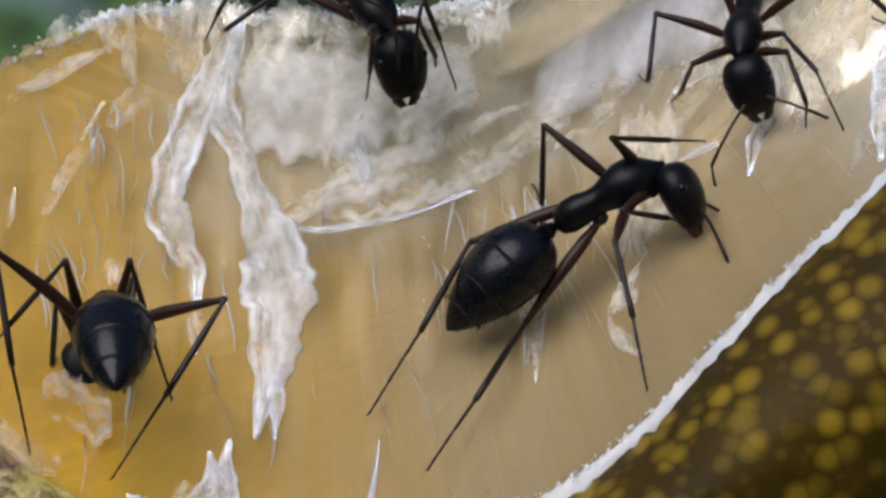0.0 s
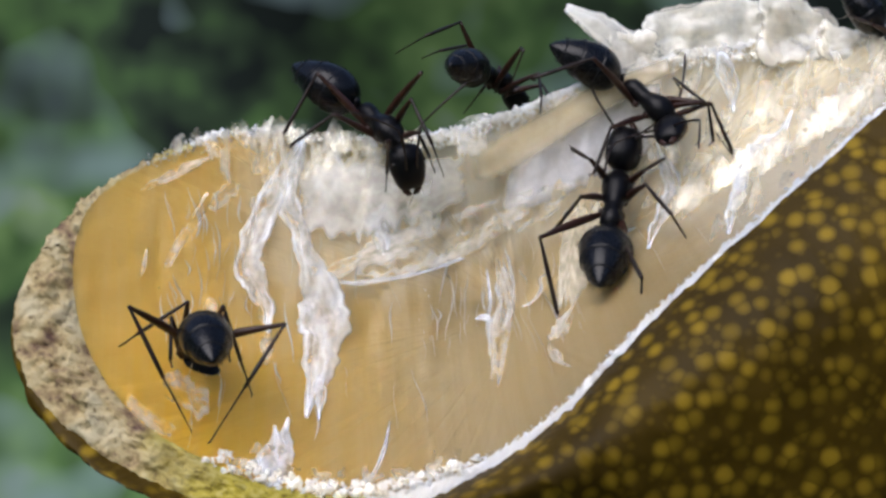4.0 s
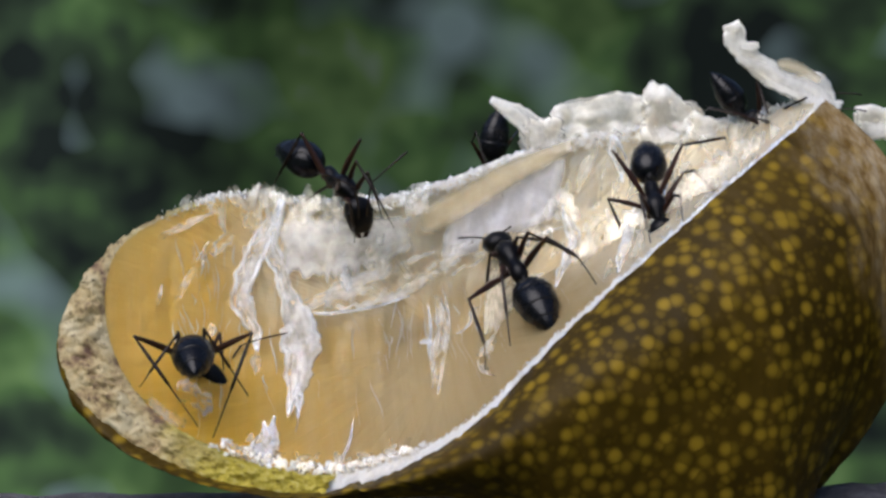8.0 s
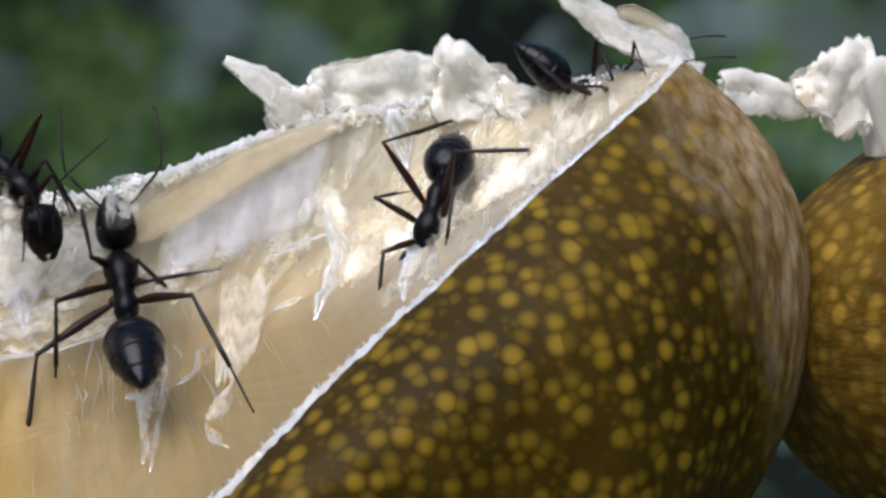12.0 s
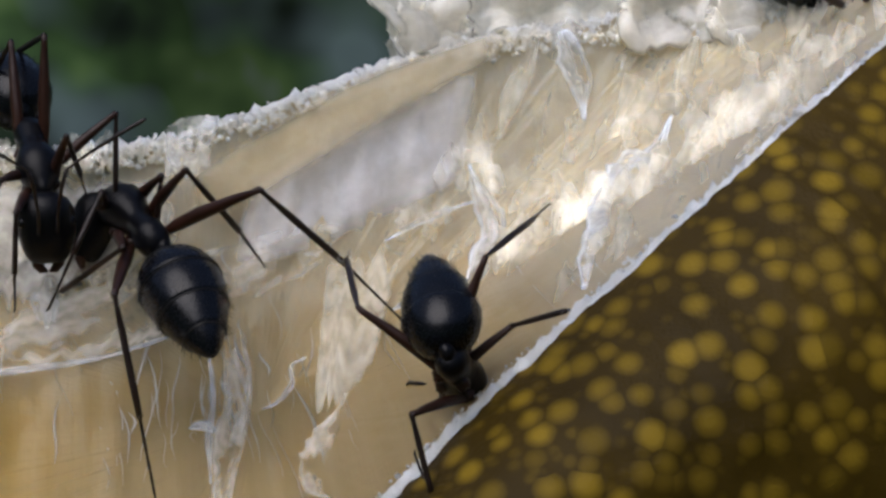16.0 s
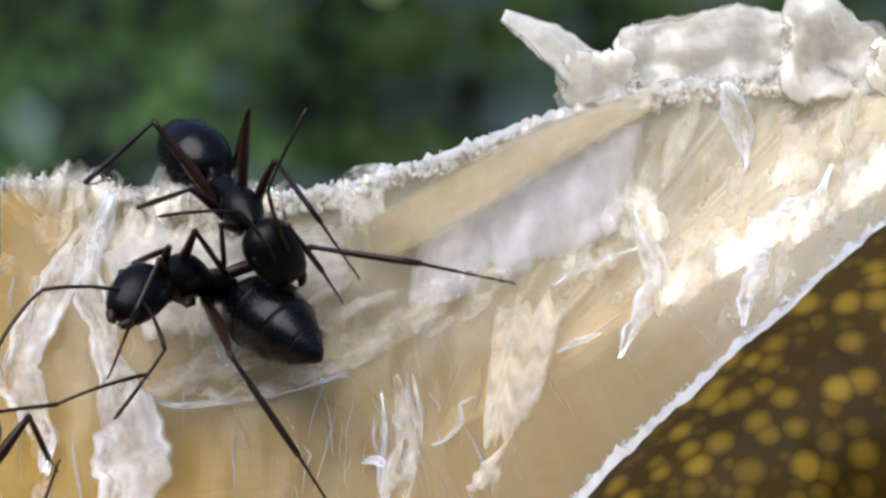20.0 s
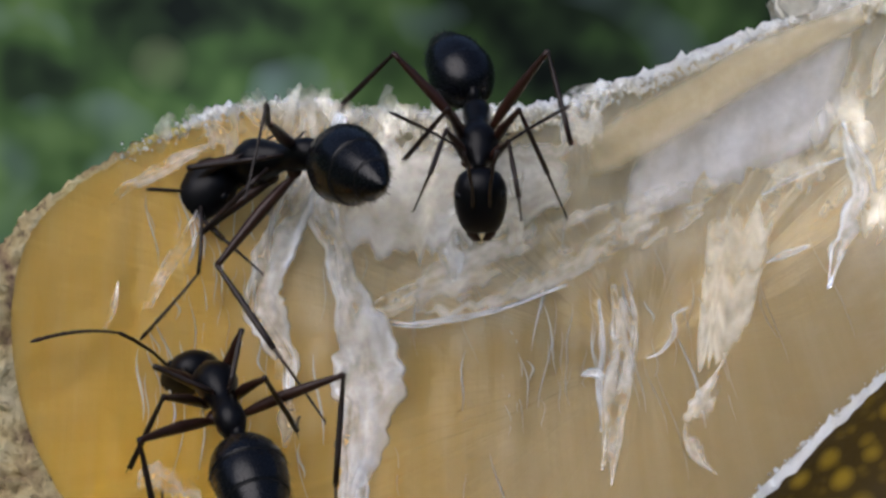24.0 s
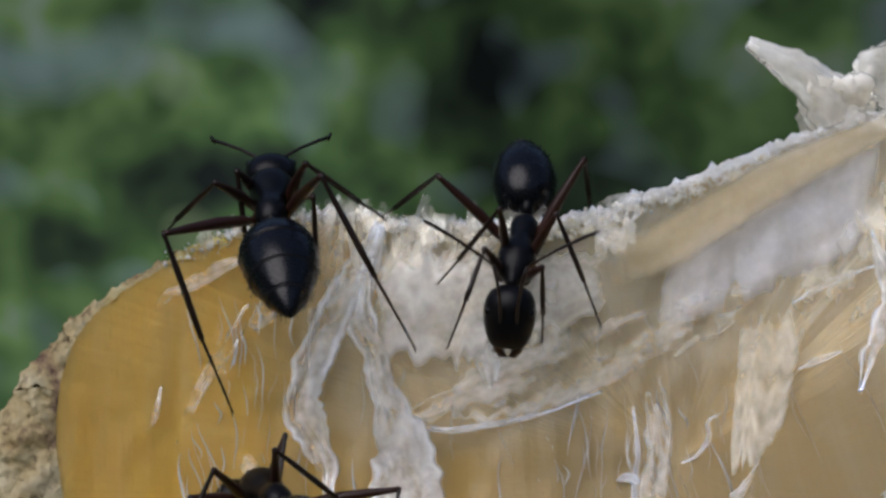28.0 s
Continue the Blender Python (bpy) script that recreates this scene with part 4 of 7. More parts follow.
ribbon('fibre_curl', [(12.1, 5.3, 11.0, 0.16), (11.5, 5.1, 10.7, 0.18), (11.5, 4.7, 10.1, 0.18), (11.0, 4.2, 9.5, 0.18), (10.4, 4.2, 9.2, 0.14)], STRIP, 0.08, 0.0, 28, 'curled white fibre')
ribbon('membrane_shred', [(9.7, 6.1, 12.1, 0.20), (10.0, 5.3, 10.4, 0.33), (9.7, 4.2, 8.9, 0.45), (9.2, 2.7, 7.5, 0.69), (8.9, 0.9, 6.2, 0.53), (8.7, -0.6, 5.4, 0.16)], VEIL, 0.1, 0.4, 29, 'wispy strand of membrane')
ribbon('fibre_curl', [(8.6, 5.8, 11.2, 0.16), (8.7, 4.6, 9.7, 0.18), (8.5, 3.5, 8.2, 0.20), (8.5, 2.0, 6.8, 0.16)], STRIP, 0.08, 0.0, 30, 'thin white fibre')
ribbon('fibre_curl', [(7.8, 3.8, 8.6, 0.16), (8.3, 3.9, 8.7, 0.41), (8.9, 3.7, 8.4, 0.20)], STRIP, 0.1, 0.1, 31, 'short bright scrap of fibre')
drape('membrane_flake', [(7.0, 6.3, 19.4), (8.0, 6.6, 19.8), (9.1, 6.8, 19.7)], [(7.1, 5.6, 17.6), (7.9, 5.8, 17.8), (9.0, 6.3, 19.0)], VEIL, 0.1, 0.3, 0.25, 32, 'thin clear flake at the notch')
drape('membrane_flake', [(6.9, 6.8, 19.0), (7.8, 6.8, 18.8), (8.8, 6.8, 19.0)], [(6.9, 5.0, 17.0), (7.8, 4.8, 16.6), (8.9, 5.2, 17.5)], PULP, 0.15, 0.9, 0.25, 33, 'crumbled white flake at the notch')
ribbon('pith_flap', [(13.3, 8.6, 25.5, 0.38), (14.4, 8.6, 25.0, 0.99), (15.4, 8.6, 24.4, 1.52), (16.5, 8.6, 23.5, 2.28), (17.1, 8.6, 22.3, 2.28)], FLAP, 0.3, 0.3, 34, 'thin pointed spike of pith')
drape('pith_flap', [(15.7, 8.8, 24.3), (16.9, 8.8, 24.1), (18.3, 8.8, 24.2)], [(15.3, 8.8, 21.7), (16.7, 8.8, 21.8), (18.7, 8.8, 22.4)], FLAP, 0.6, 0.5, 0.5, 35, 'crumbled tuft of pith')
drape('pith_flap', [(17.8, 9.4, 24.6), (18.4, 9.4, 25.3), (20.4, 9.4, 25.7), (22.8, 9.4, 26.2), (24.9, 9.4, 25.9)], [(17.6, 9.4, 22.6), (18.4, 9.4, 22.8), (20.4, 9.4, 22.8), (22.9, 9.4, 22.8), (25.2, 9.4, 22.8)], FLAP, 0.25, 0.3, 0.7, 36, 'upright translucent flap of membrane')
drape('pith_flap', [(24.3, 8.2, 25.9), (24.8, 8.2, 26.7), (25.6, 8.2, 26.6), (26.8, 8.2, 25.7), (27.9, 8.2, 25.2), (28.5, 8.2, 24.6)], [(24.1, 8.2, 22.1), (24.9, 8.2, 22.1), (26.0, 8.2, 22.3), (27.0, 8.2, 22.4), (28.0, 8.2, 22.6), (28.8, 8.2, 23.0)], FLAP, 0.5, 0.4, 0.9, 37, 'thick folded white peak')
drape('pith_flap', [(27.6, 7.4, 24.8), (28.6, 7.4, 24.3), (29.7, 7.4, 24.1), (30.5, 7.4, 24.4)], [(27.2, 7.4, 22.6), (28.7, 7.4, 22.6), (29.9, 7.4, 22.8), (30.9, 7.4, 23.2)], FLAP, 0.4, 0.5, 0.6, 38, 'white fold leaning from the peak')
ribbon('curled_tip', [(29.6, 3.6, 30.7, 1.14), (29.8, 3.6, 30.1, 1.52), (30.3, 3.6, 28.9, 1.37), (31.2, 3.6, 28.0, 1.37), (32.7, 3.6, 27.1, 1.75), (34.5, 3.6, 26.3, 2.50), (35.9, 3.6, 25.3, 3.19), (36.9, 3.6, 24.3, 3.04)], FLAP, 0.7, 0.5, 39, 'curled horn of torn pith')
ribbon('curled_tip', [(30.2, 3.4, 29.2, 0.53), (30.9, 3.4, 29.1, 0.68), (31.5, 3.4, 29.2, 0.30)], FLAP, 0.4, 0.3, 40, 'small branch of the horn')
ribbon('curled_tip', [(32.8, 3.9, 27.8, 0.53), (33.7, 3.9, 27.8, 1.52), (34.9, 3.9, 27.4, 1.52), (36.1, 3.9, 26.6, 0.76)], TAN, 0.4, 0.3, 41, 'yellow scrap of skin behind the horn')
drape('pith_flap', [(38.9, 6.0, 24.9), (40.6, 6.0, 25.0), (42.6, 6.0, 24.5), (44.2, 6.0, 23.9)], [(39.3, 6.0, 23.0), (40.9, 6.0, 22.7), (42.6, 6.0, 22.6), (44.2, 6.0, 22.6)], FLAP, 0.6, 0.3, 0.5, 61, 'torn white flap of pith', SECOND, SECOND_BASE)
drape('pith_flap', [(42.7, 5.0, 24.7), (43.9, 5.0, 25.6), (45.2, 5.0, 26.4), (46.7, 5.0, 26.9), (47.1, 5.0, 25.5), (48.5, 5.0, 25.2), (50.2, 5.0, 24.9)], [(43.1, 5.0, 23.4), (44.2, 5.0, 22.6), (45.2, 5.0, 21.7), (46.5, 5.0, 21.9), (47.5, 5.0, 22.3), (48.9, 5.0, 21.9), (50.5, 5.0, 21.4)], FLAP, 0.6, 0.4, 0.8, 62, 'raised white tuft of pith', SECOND, SECOND_BASE)
ribbon('pith_tuft', [(-2.4, -2.6, 4.3, 0.30), (-2.7, -4.1, 3.3, 0.91), (-3.0, -6.0, 2.4, 1.67), (-3.2, -7.4, 1.5, 2.28)], STRIP, 0.3, 0.3, 42, 'standing spur of pith')
ribbon('pith_tuft', [(-3.1, -3.1, 4.0, 0.28), (-3.0, -4.3, 3.3, 0.80), (-3.3, -5.7, 2.5, 1.40), (-3.4, -6.7, 2.1, 1.20)], STRIP, 0.3, 0.3, 43, 'white spur of pith')
drape('membrane_shred', [(-8.9, -1.8, 6.7), (-8.0, -1.3, 6.8), (-6.4, -1.7, 6.0)], [(-8.9, -3.0, 5.5), (-7.8, -3.4, 5.0), (-6.3, -3.8, 4.2)], VEIL, 0.15, 0.5, 0.25, 44, 'pale scrap the ant feeds on')
drape('membrane_shred', [(-10.6, -3.2, 6.2), (-9.3, -3.8, 5.1), (-7.8, -4.4, 4.2)], [(-11.1, -4.1, 5.1), (-9.6, -4.9, 4.1), (-8.2, -5.4, 3.4)], PULP, 0.2, 0.4, 0.25, 45, 'pale scrap by the lip')
ribbon('membrane_shred', [(-6.6, 1.3, 10.3, 0.60), (-6.4, 1.2, 9.9, 0.88), (-6.4, 0.9, 9.3, 0.80)], PULP, 0.4, 0.3, 46, 'pale knob on the amber flesh')
ribbon('fibre_curl', [(2.9, -2.0, 4.0, 0.11), (2.5, -4.2, 2.8, 0.19), (1.7, -6.7, 1.8, 0.23), (0.1, -8.0, 1.2, 0.23)], STRIP, 0.08, 0, 47, 'thin curved fibre')
ribbon('membrane_shred', [(9.2, 6.0, 11.9, 0.61), (9.4, 4.7, 9.6, 0.76), (9.0, 2.6, 7.4, 0.99), (8.4, 0.2, 5.7, 0.38)], VEIL, 0.1, 0.3, 48, 'wisp beside the near edge')
ribbon('membrane_shred', [(9.5, 5.8, 11.3, 0.30), (9.8, 5.2, 10.3, 0.27), (9.9, 4.8, 9.7, 0.10)], VEIL, 0.1, 0.2, 49, 'wisp')


# ---- ants ----
HIPS = [(1.3, 0.42, -0.42), (0.4, 0.46, -0.5), (-0.6, 0.42, -0.45)]
BONES = [(2.5, 2.2, 1.9), (3.1, 2.9, 2.4), (4.2, 3.8, 3.1)]  # thigh, shin, foot
FEET = [(3.8, 3.0), (-0.9, 5.2), (-5.4, 4.3)]
NECK, WAIST = Vector((2.02, 0, 0.02)), Vector((-2.05, 0, -0.08))


def place(rot, at):
    return Matrix.Translation(mm(at)) @ rot.to_4x4()


def body_frame(waist, neck, up):
    """The middle of the thorax and its turn: x to the neck, z along the back."""
    return (waist + neck) / 2, frame_of(neck - waist, up)


def pitched(d):
    """The turn of a head or gaster that points along d in the ant's space, with its back kept up."""
    d = Vector(d).normalized()
    return frame_of(d, Vector((-d.z, 0, max(d.x, 0.15))))


def at_time(rows, t):
    """The rows on both sides of a time and the share between them."""
    for a, b in zip(rows, rows[1:]):
        if t <= b[0]:
            return a, b, max(0.0, (t - a[0]) / (b[0] - a[0]))
    return rows[-1], rows[-1], 0.0


def stride(a, b, u, late, up):
    """A foot on its way from a to b: it rests, swings in an arc and rests again, in several steps over a long way."""
    far = (b - a).length
    if far < 0.5:
        return a.lerp(b, u)
    n = max(1, math.ceil(far / 3.5))
    k = min(int(u * n), n - 1)
    v = min(1.0, max(0.0, (u * n - k - (0.45 if late else 0.05)) / 0.5))
    v = v * v * (3 - 2 * v)
    return a.lerp(b, (k + v) / n) + up * (math.sin(math.pi * v) * min(0.8, far * 0.3))


def go(ant, joint, rows, size=1.0, step=0.2):
    """Keys an ant. rows: seconds; its waist, neck, jaws and tail; its back's direction; the knee and the foot of its left, then its right legs; all in millimetres."""
    rows = [(t, [Vector(p) for p in body], Vector(up).normalized(), [Vector(p) for p in legs]) for t, body, up, legs in rows]
    keys = {k: [] for k in (None, *joint)}
    homes = []
    for t, (w, n, h, g), up, legs in rows:
        m, rot = body_frame(w, n, up)
        homes.append([rot.transposed() @ (p - m) / size for p in legs])
    homes = {id(r): v for r, v in zip(rows, homes)}
    for i in range(int(round(28.0 / step)) + 1):
        t = i * step
        a, b, u = at_time(rows, t)
        w, n, h, g = (p.lerp(q, u) for p, q in zip(a[1], b[1]))
        up = a[2].lerp(b[2], u).normalized()
        m, rot = body_frame(w, n, up)
        inv = rot.transposed()
        keys[None].append((t, place(rot, m)))
        keys["head"].append((t, place(pitched(inv @ (h - n)), NECK)))
        keys["gaster"].append((t, place(pitched(inv @ (w - g)), WAIST)))
        for k6 in range(6):
            k, s = k6 % 3, 1 if k6 < 3 else -1
            f, b_, q = BONES[k]
            hip = Vector((HIPS[k][0], HIPS[k][1] * s, HIPS[k][2]))
            hint = homes[id(a)][2 * k6].lerp(homes[id(b)][2 * k6], u)
            knee = hip + (hint - hip).normalized() * f
            foot = inv @ (stride(a[3][2 * k6 + 1], b[3][2 * k6 + 1], u, (k + (s > 0)) % 2, up) - m) / size
            way = foot - knee
            d = min(max(way.length, abs(b_ - q) + 0.6), b_ + q - 0.02)
            way.normalize()
            e = (b_ * b_ - q * q + d * d) / (2 * d)
            low = inv @ Vector((0, -1, 0.1))
            low = (low - way * low.dot(way)).normalized()
            ankle = knee + way * e + low * math.sqrt(max(b_ * b_ - e * e, 0.0))
            tip = knee + way * d
            shin = frame_of(ankle - knee, -low)
            keys["femur", k, s].append((t, place(frame_of(knee - hip, (0, 0, 1)), hip)))
            keys["tibia", k, s].append((t, place(shin, knee)))
            keys["tarsus", k, s].append((t, place(frame_of(shin.transposed() @ (tip - ankle), (0, 0, 1)), (b_, 0, 0))))
    for name, seq in keys.items():
        slim = [seq[0]]
        for a, b in zip(seq[1:], seq[2:]):
            same = all(abs(x - y) < 2e-6 for p, o in ((a[1], slim[-1][1]), (b[1], a[1])) for r1, r2 in zip(p, o) for x, y in zip(r1, r2))
            if not same:
                slim.append(a)
        slim.append(seq[-1])
        walk(ant if name is None else joint[name], slim)


def ant_meshes():
    """The meshes of one worker, nose along x, shared by all ants; all in millimetres."""
    M = {}
    M["mesosoma"] = lump("mesosoma", [(-2.0, 0.15, 0.17, -0.14), (-1.86, 0.4, 0.4, -0.1), (-1.5, 0.55, 0.6, 0.0), (-1.05, 0.55, 0.6, 0.05), (-0.62, 0.48, 0.5, 0.04), (-0.3, 0.47, 0.5, 0.08), (0.0, 0.58, 0.6, 0.13),
                                      (0.5, 0.76, 0.74, 0.18), (0.95, 0.8, 0.74, 0.16), (1.35, 0.68, 0.62, 0.09), (1.7, 0.44, 0.44, 0.02), (1.95, 0.24, 0.26, 0.0), (2.1, 0.18, 0.2, 0)], BLACK, 26)
    M["petiole"] = lump("petiole", [(-0.5, 0.16, 0.17, -0.05), (-0.38, 0.24, 0.36, 0.05), (-0.24, 0.3, 0.54, 0.16), (-0.1, 0.22, 0.28, 0.0), (0.06, 0.15, 0.16, -0.05)], BLACK, 16)
    # gaster: four overlapping plates, each standing a little proud of the next
    L, W, H = 4.55, 1.32, 1.22
    cuts = [0.0, 0.33, 0.6, 0.81, 1.0]

    def girth(u):
        return max(0.03, math.sin(math.pi * min(1, u * 0.99 + 0.01) ** 0.68) ** 0.66) * (1 - 0.12 * max(0.0, u - 0.6))

    for k in range(4):
        rows = []
        for i in range(12):
            v = i / 11
            u = cuts[k] + (cuts[k + 1] + (0.012 if k < 3 else 0) - cuts[k]) * v
            lip = 0.022 * v ** 3 if k < 3 else 0.0
            g = girth(u) * (1.0 + lip - 0.012 * (k > 0) * (1 - v) ** 3)
            rows.append((-u * L, W * g, H * g, 0.16 * math.sin(math.pi * u)))
        if k < 3:
            u, g = cuts[k + 1] + 0.012, girth(cuts[k + 1] + 0.012) * 0.99
            rows.append((-u * L + 0.01, W * g, H * g, 0.16 * math.sin(math.pi * u)))
        M["plate%d" % k] = lump("plate", rows, GLOSS, 32)
        u = cuts[k + 1]
        if k < 3:
            z = 0.16 * math.sin(math.pi * u)
            M["seam%d" % k] = lump("seam", [(-u * L - 0.055, W * girth(u) * 1.012, H * girth(u) * 1.012, z), (-u * L - 0.1, W * girth(u + 0.02) * 1.004, H * girth(u + 0.02) * 1.004, z)], BAND, 32)
    rnd, verts, faces = random.Random(11), [], []
    for j in range(260):
        # rows of hairs along the plates' edges, and some loose ones
        u = rnd.choice(cuts[1:4]) + rnd.uniform(-0.01, 0.01) if j < 130 else rnd.uniform(0.06, 0.98)
        w, q = rnd.uniform(0, 2 * math.pi), girth(u)
        root = Vector((-u * L, W * q * math.cos(w), H * q * math.sin(w) + 0.16 * math.sin(math.pi * u)))
        long = rnd.uniform(0.5, 1.2)
        tip = root + Vector((-0.26, 0.13 * math.cos(w), 0.13 * math.sin(w))) * long
        o = len(verts)
        verts += [root * K, (root + Vector((0.012, 0.012, 0.012))) * K, (root + Vector((0.012, -0.012, 0.012))) * K, tip * K]
        faces += [(o, o + 1, o + 3), (o + 1, o + 2, o + 3), (o + 2, o, o + 3)]
    M["bristles"] = as_mesh("bristles", verts, faces, BAND)
    # head: a long box, rounded behind, straight cheeks, cut off at the jaws
    M["head"] = lump("head", [(0.0, 0.26, 0.22, 0.0), (0.08, 0.52, 0.4, 0.02), (0.25, 0.76, 0.58, 0.05), (0.55, 0.92, 0.7, 0.07), (0.95, 0.98, 0.74, 0.06), (1.4, 0.95, 0.7, 0.02),
                              (1.85, 0.84, 0.6, -0.05), (2.15, 0.7, 0.46, -0.12), (2.32, 0.56, 0.32, -0.17), (2.38, 0.38, 0.2, -0.2)], BLACK, 28)
    M["mandible"] = tube("mandible", [(2.1, 0.36, -0.2), (2.38, 0.34, -0.25), (2.58, 0.2, -0.29), (2.64, 0.03, -0.31)], [0.2, 0.2, 0.15, 0.04], BROWN, 9)
    M["eye"] = lump("eye", [(0.62 + x, w, w * 0.9, 0) for x, w in ((0, 0.02), (0.05, 0.13), (0.2, 0.2), (0.35, 0.13), (0.4, 0.02))], GLOSS, 12)
    M["scape"] = tube("scape", [(0, 0, 0), (0.22, 0.12, 0.1), (1.0, 0.66, 0.26), (1.9, 1.2, 0.3), (2.5, 1.5, 0.28)], [0.05, 0.065, 0.06, 0.07, 0.075], DARKLEG, 8)
    run = [(2.5 + 2.9 * v, 1.5 - 0.1 * math.sin(2.2 * v) - 0.55 * v * v, 0.28 - 0.25 * v - 0.75 * v * v) for v in [j / 22 for j in range(23)]]
    M["funiculus"] = tube("funiculus", run, [0.03 if j == 22 else 0.055 + 0.0012 * j - 0.016 * (j % 2) for j in range(23)], DARKLEG, 8)
    for k, (f, t, s) in enumerate(BONES):
        q = 0.88 if k < 2 else 1.0
        hue = BROWN if k == 2 else RUST
        M["coxa%d" % k] = tube("coxa", [(0, 0, 0.3), (0, 0, 0.1), (0, 0, -0.08)], [0.2, 0.3, 0.16], hue, 10)
        M["femur%d" % k] = tube("femur", [(-0.14, 0, -0.06), (0.02, 0, -0.02), (0.16, 0, 0), (f * 0.22, 0, 0.06), (f * 0.45, 0, 0.09), (f * 0.75, 0, 0.05), (f * 0.94, 0, 0.0), (f, 0, 0)],
                                  [0.11, 0.15, 0.12, 0.2 * q, 0.225 * q, 0.165 * q, 0.11, 0.115], hue, 12)
        M["tibia%d" % k] = tube("tibia", [(-0.06, 0, 0), (0.06, 0, 0.01), (0.22, 0, 0.02), (t * 0.35, 0, 0.03), (t * 0.75, 0, 0.02), (t, 0, 0)], [0.08, 0.1, 0.075, 0.115 * q, 0.12 * q, 0.1], DARKLEG, 10)
        ks = [0, 0.02, 0.4, 0.43, 0.6, 0.63, 0.76, 0.79, 0.88, 0.91, 1.0]
        M["tarsus%d" % k] = tube("tarsus", [(s * u, 0, -0.12 * s * u * (u - 0.5)) for u in ks] + [(s + 0.12, 0.06, -0.06 * s - 0.08)], [0.05, 0.058, 0.055, 0.04, 0.055, 0.038, 0.052, 0.036, 0.05, 0.034, 0.045, 0.01], DARKLEG, 7)
        M["spur%d" % k] = tube("spur", [(t * 0.97, 0, -0.05), (t * 0.97 + 0.2, 0.06, -0.32)], [0.024, 0.006], BROWN, 5)
    return M


ANT = ant_meshes()


def build_ant(label, size=1.0, skull=1.0, fold=0.0):
    ant = thing("ant", label, "ant", "ants on the lemon peel")
    ant.scale = (size, size, size)
    part("mesosoma", ANT["mesosoma"], ant)
    joint = {"head": part("head", ANT["head"], ant)}
    joint["head"].scale = (skull, skull, skull)
    g = joint["gaster"] = part("gaster", ANT["petiole"], ant, "glossy black abdomen on a narrow waist")
    for k in range(4):
        p = part("plate", ANT["plate%d" % k], g)
        p.location = mm((-0.34, 0, 0))
        if k < 3:
            part("seam", ANT["seam%d" % k], g, "pale seam between two plates").location = mm((-0.34, 0, 0))
    part("bristles", ANT["bristles"], g, "short pale bristles", kind="stuff").location = mm((-0.34, 0, 0))
    for s in (1, -1):
        part("mandible", ANT["mandible"], joint["head"], "red-brown jaw").scale = (1, s, 1)
        e = part("eye", ANT["eye"], joint["head"])
        e.location = mm((0.2, 0.76 * s, 0.36))
        for nm in ("scape", "funiculus"):
            a = part(nm, ANT[nm], joint["head"], "thin elbowed feeler")
            a.location, a.scale, a.rotation_euler = mm((1.7, 0.3 * s, 0.3)), (1, s, 1), (0, -0.3 * fold, s * fold)
        for k in range(3):
            c = part("coxa", ANT["coxa%d" % k], ant, "red-brown hip")
            c.location = mm((HIPS[k][0], HIPS[k][1] * s * 0.95, HIPS[k][2]))
            joint["femur", k, s] = part("femur", ANT["femur%d" % k], ant, "red-brown thigh" if k == 2 else "dark red-brown thigh")
            t = joint["tibia", k, s] = part("tibia", ANT["tibia%d" % k], ant)
            joint["tarsus", k, s] = part("tarsus", ANT["tarsus%d" % k], t)
            part("spur", ANT["spur%d" % k], t)
    return ant, joint


ANT_A = build_ant('black ant with red-brown thighs feeding head down on the flesh', 1.05, 1.0, 1.3)
ANT_B = build_ant('black ant drinking head down over the notched edge of the peel', 1.0, 1.05, 2.3)
ANT_C = build_ant('large glossy black ant roaming over the inner flesh', 1.12, 0.95, 0.2)
ANT_D = build_ant('black ant with a round abdomen walking along the near edge', 0.97, 1.0, 0.3)
ANT_E = build_ant('slender black ant running along the upper torn edge', 0.88, 1.0, 0.0)
ANT_F = build_ant('black ant half hidden behind the curled tip of the peel', 0.8, 1.0, 0.3)


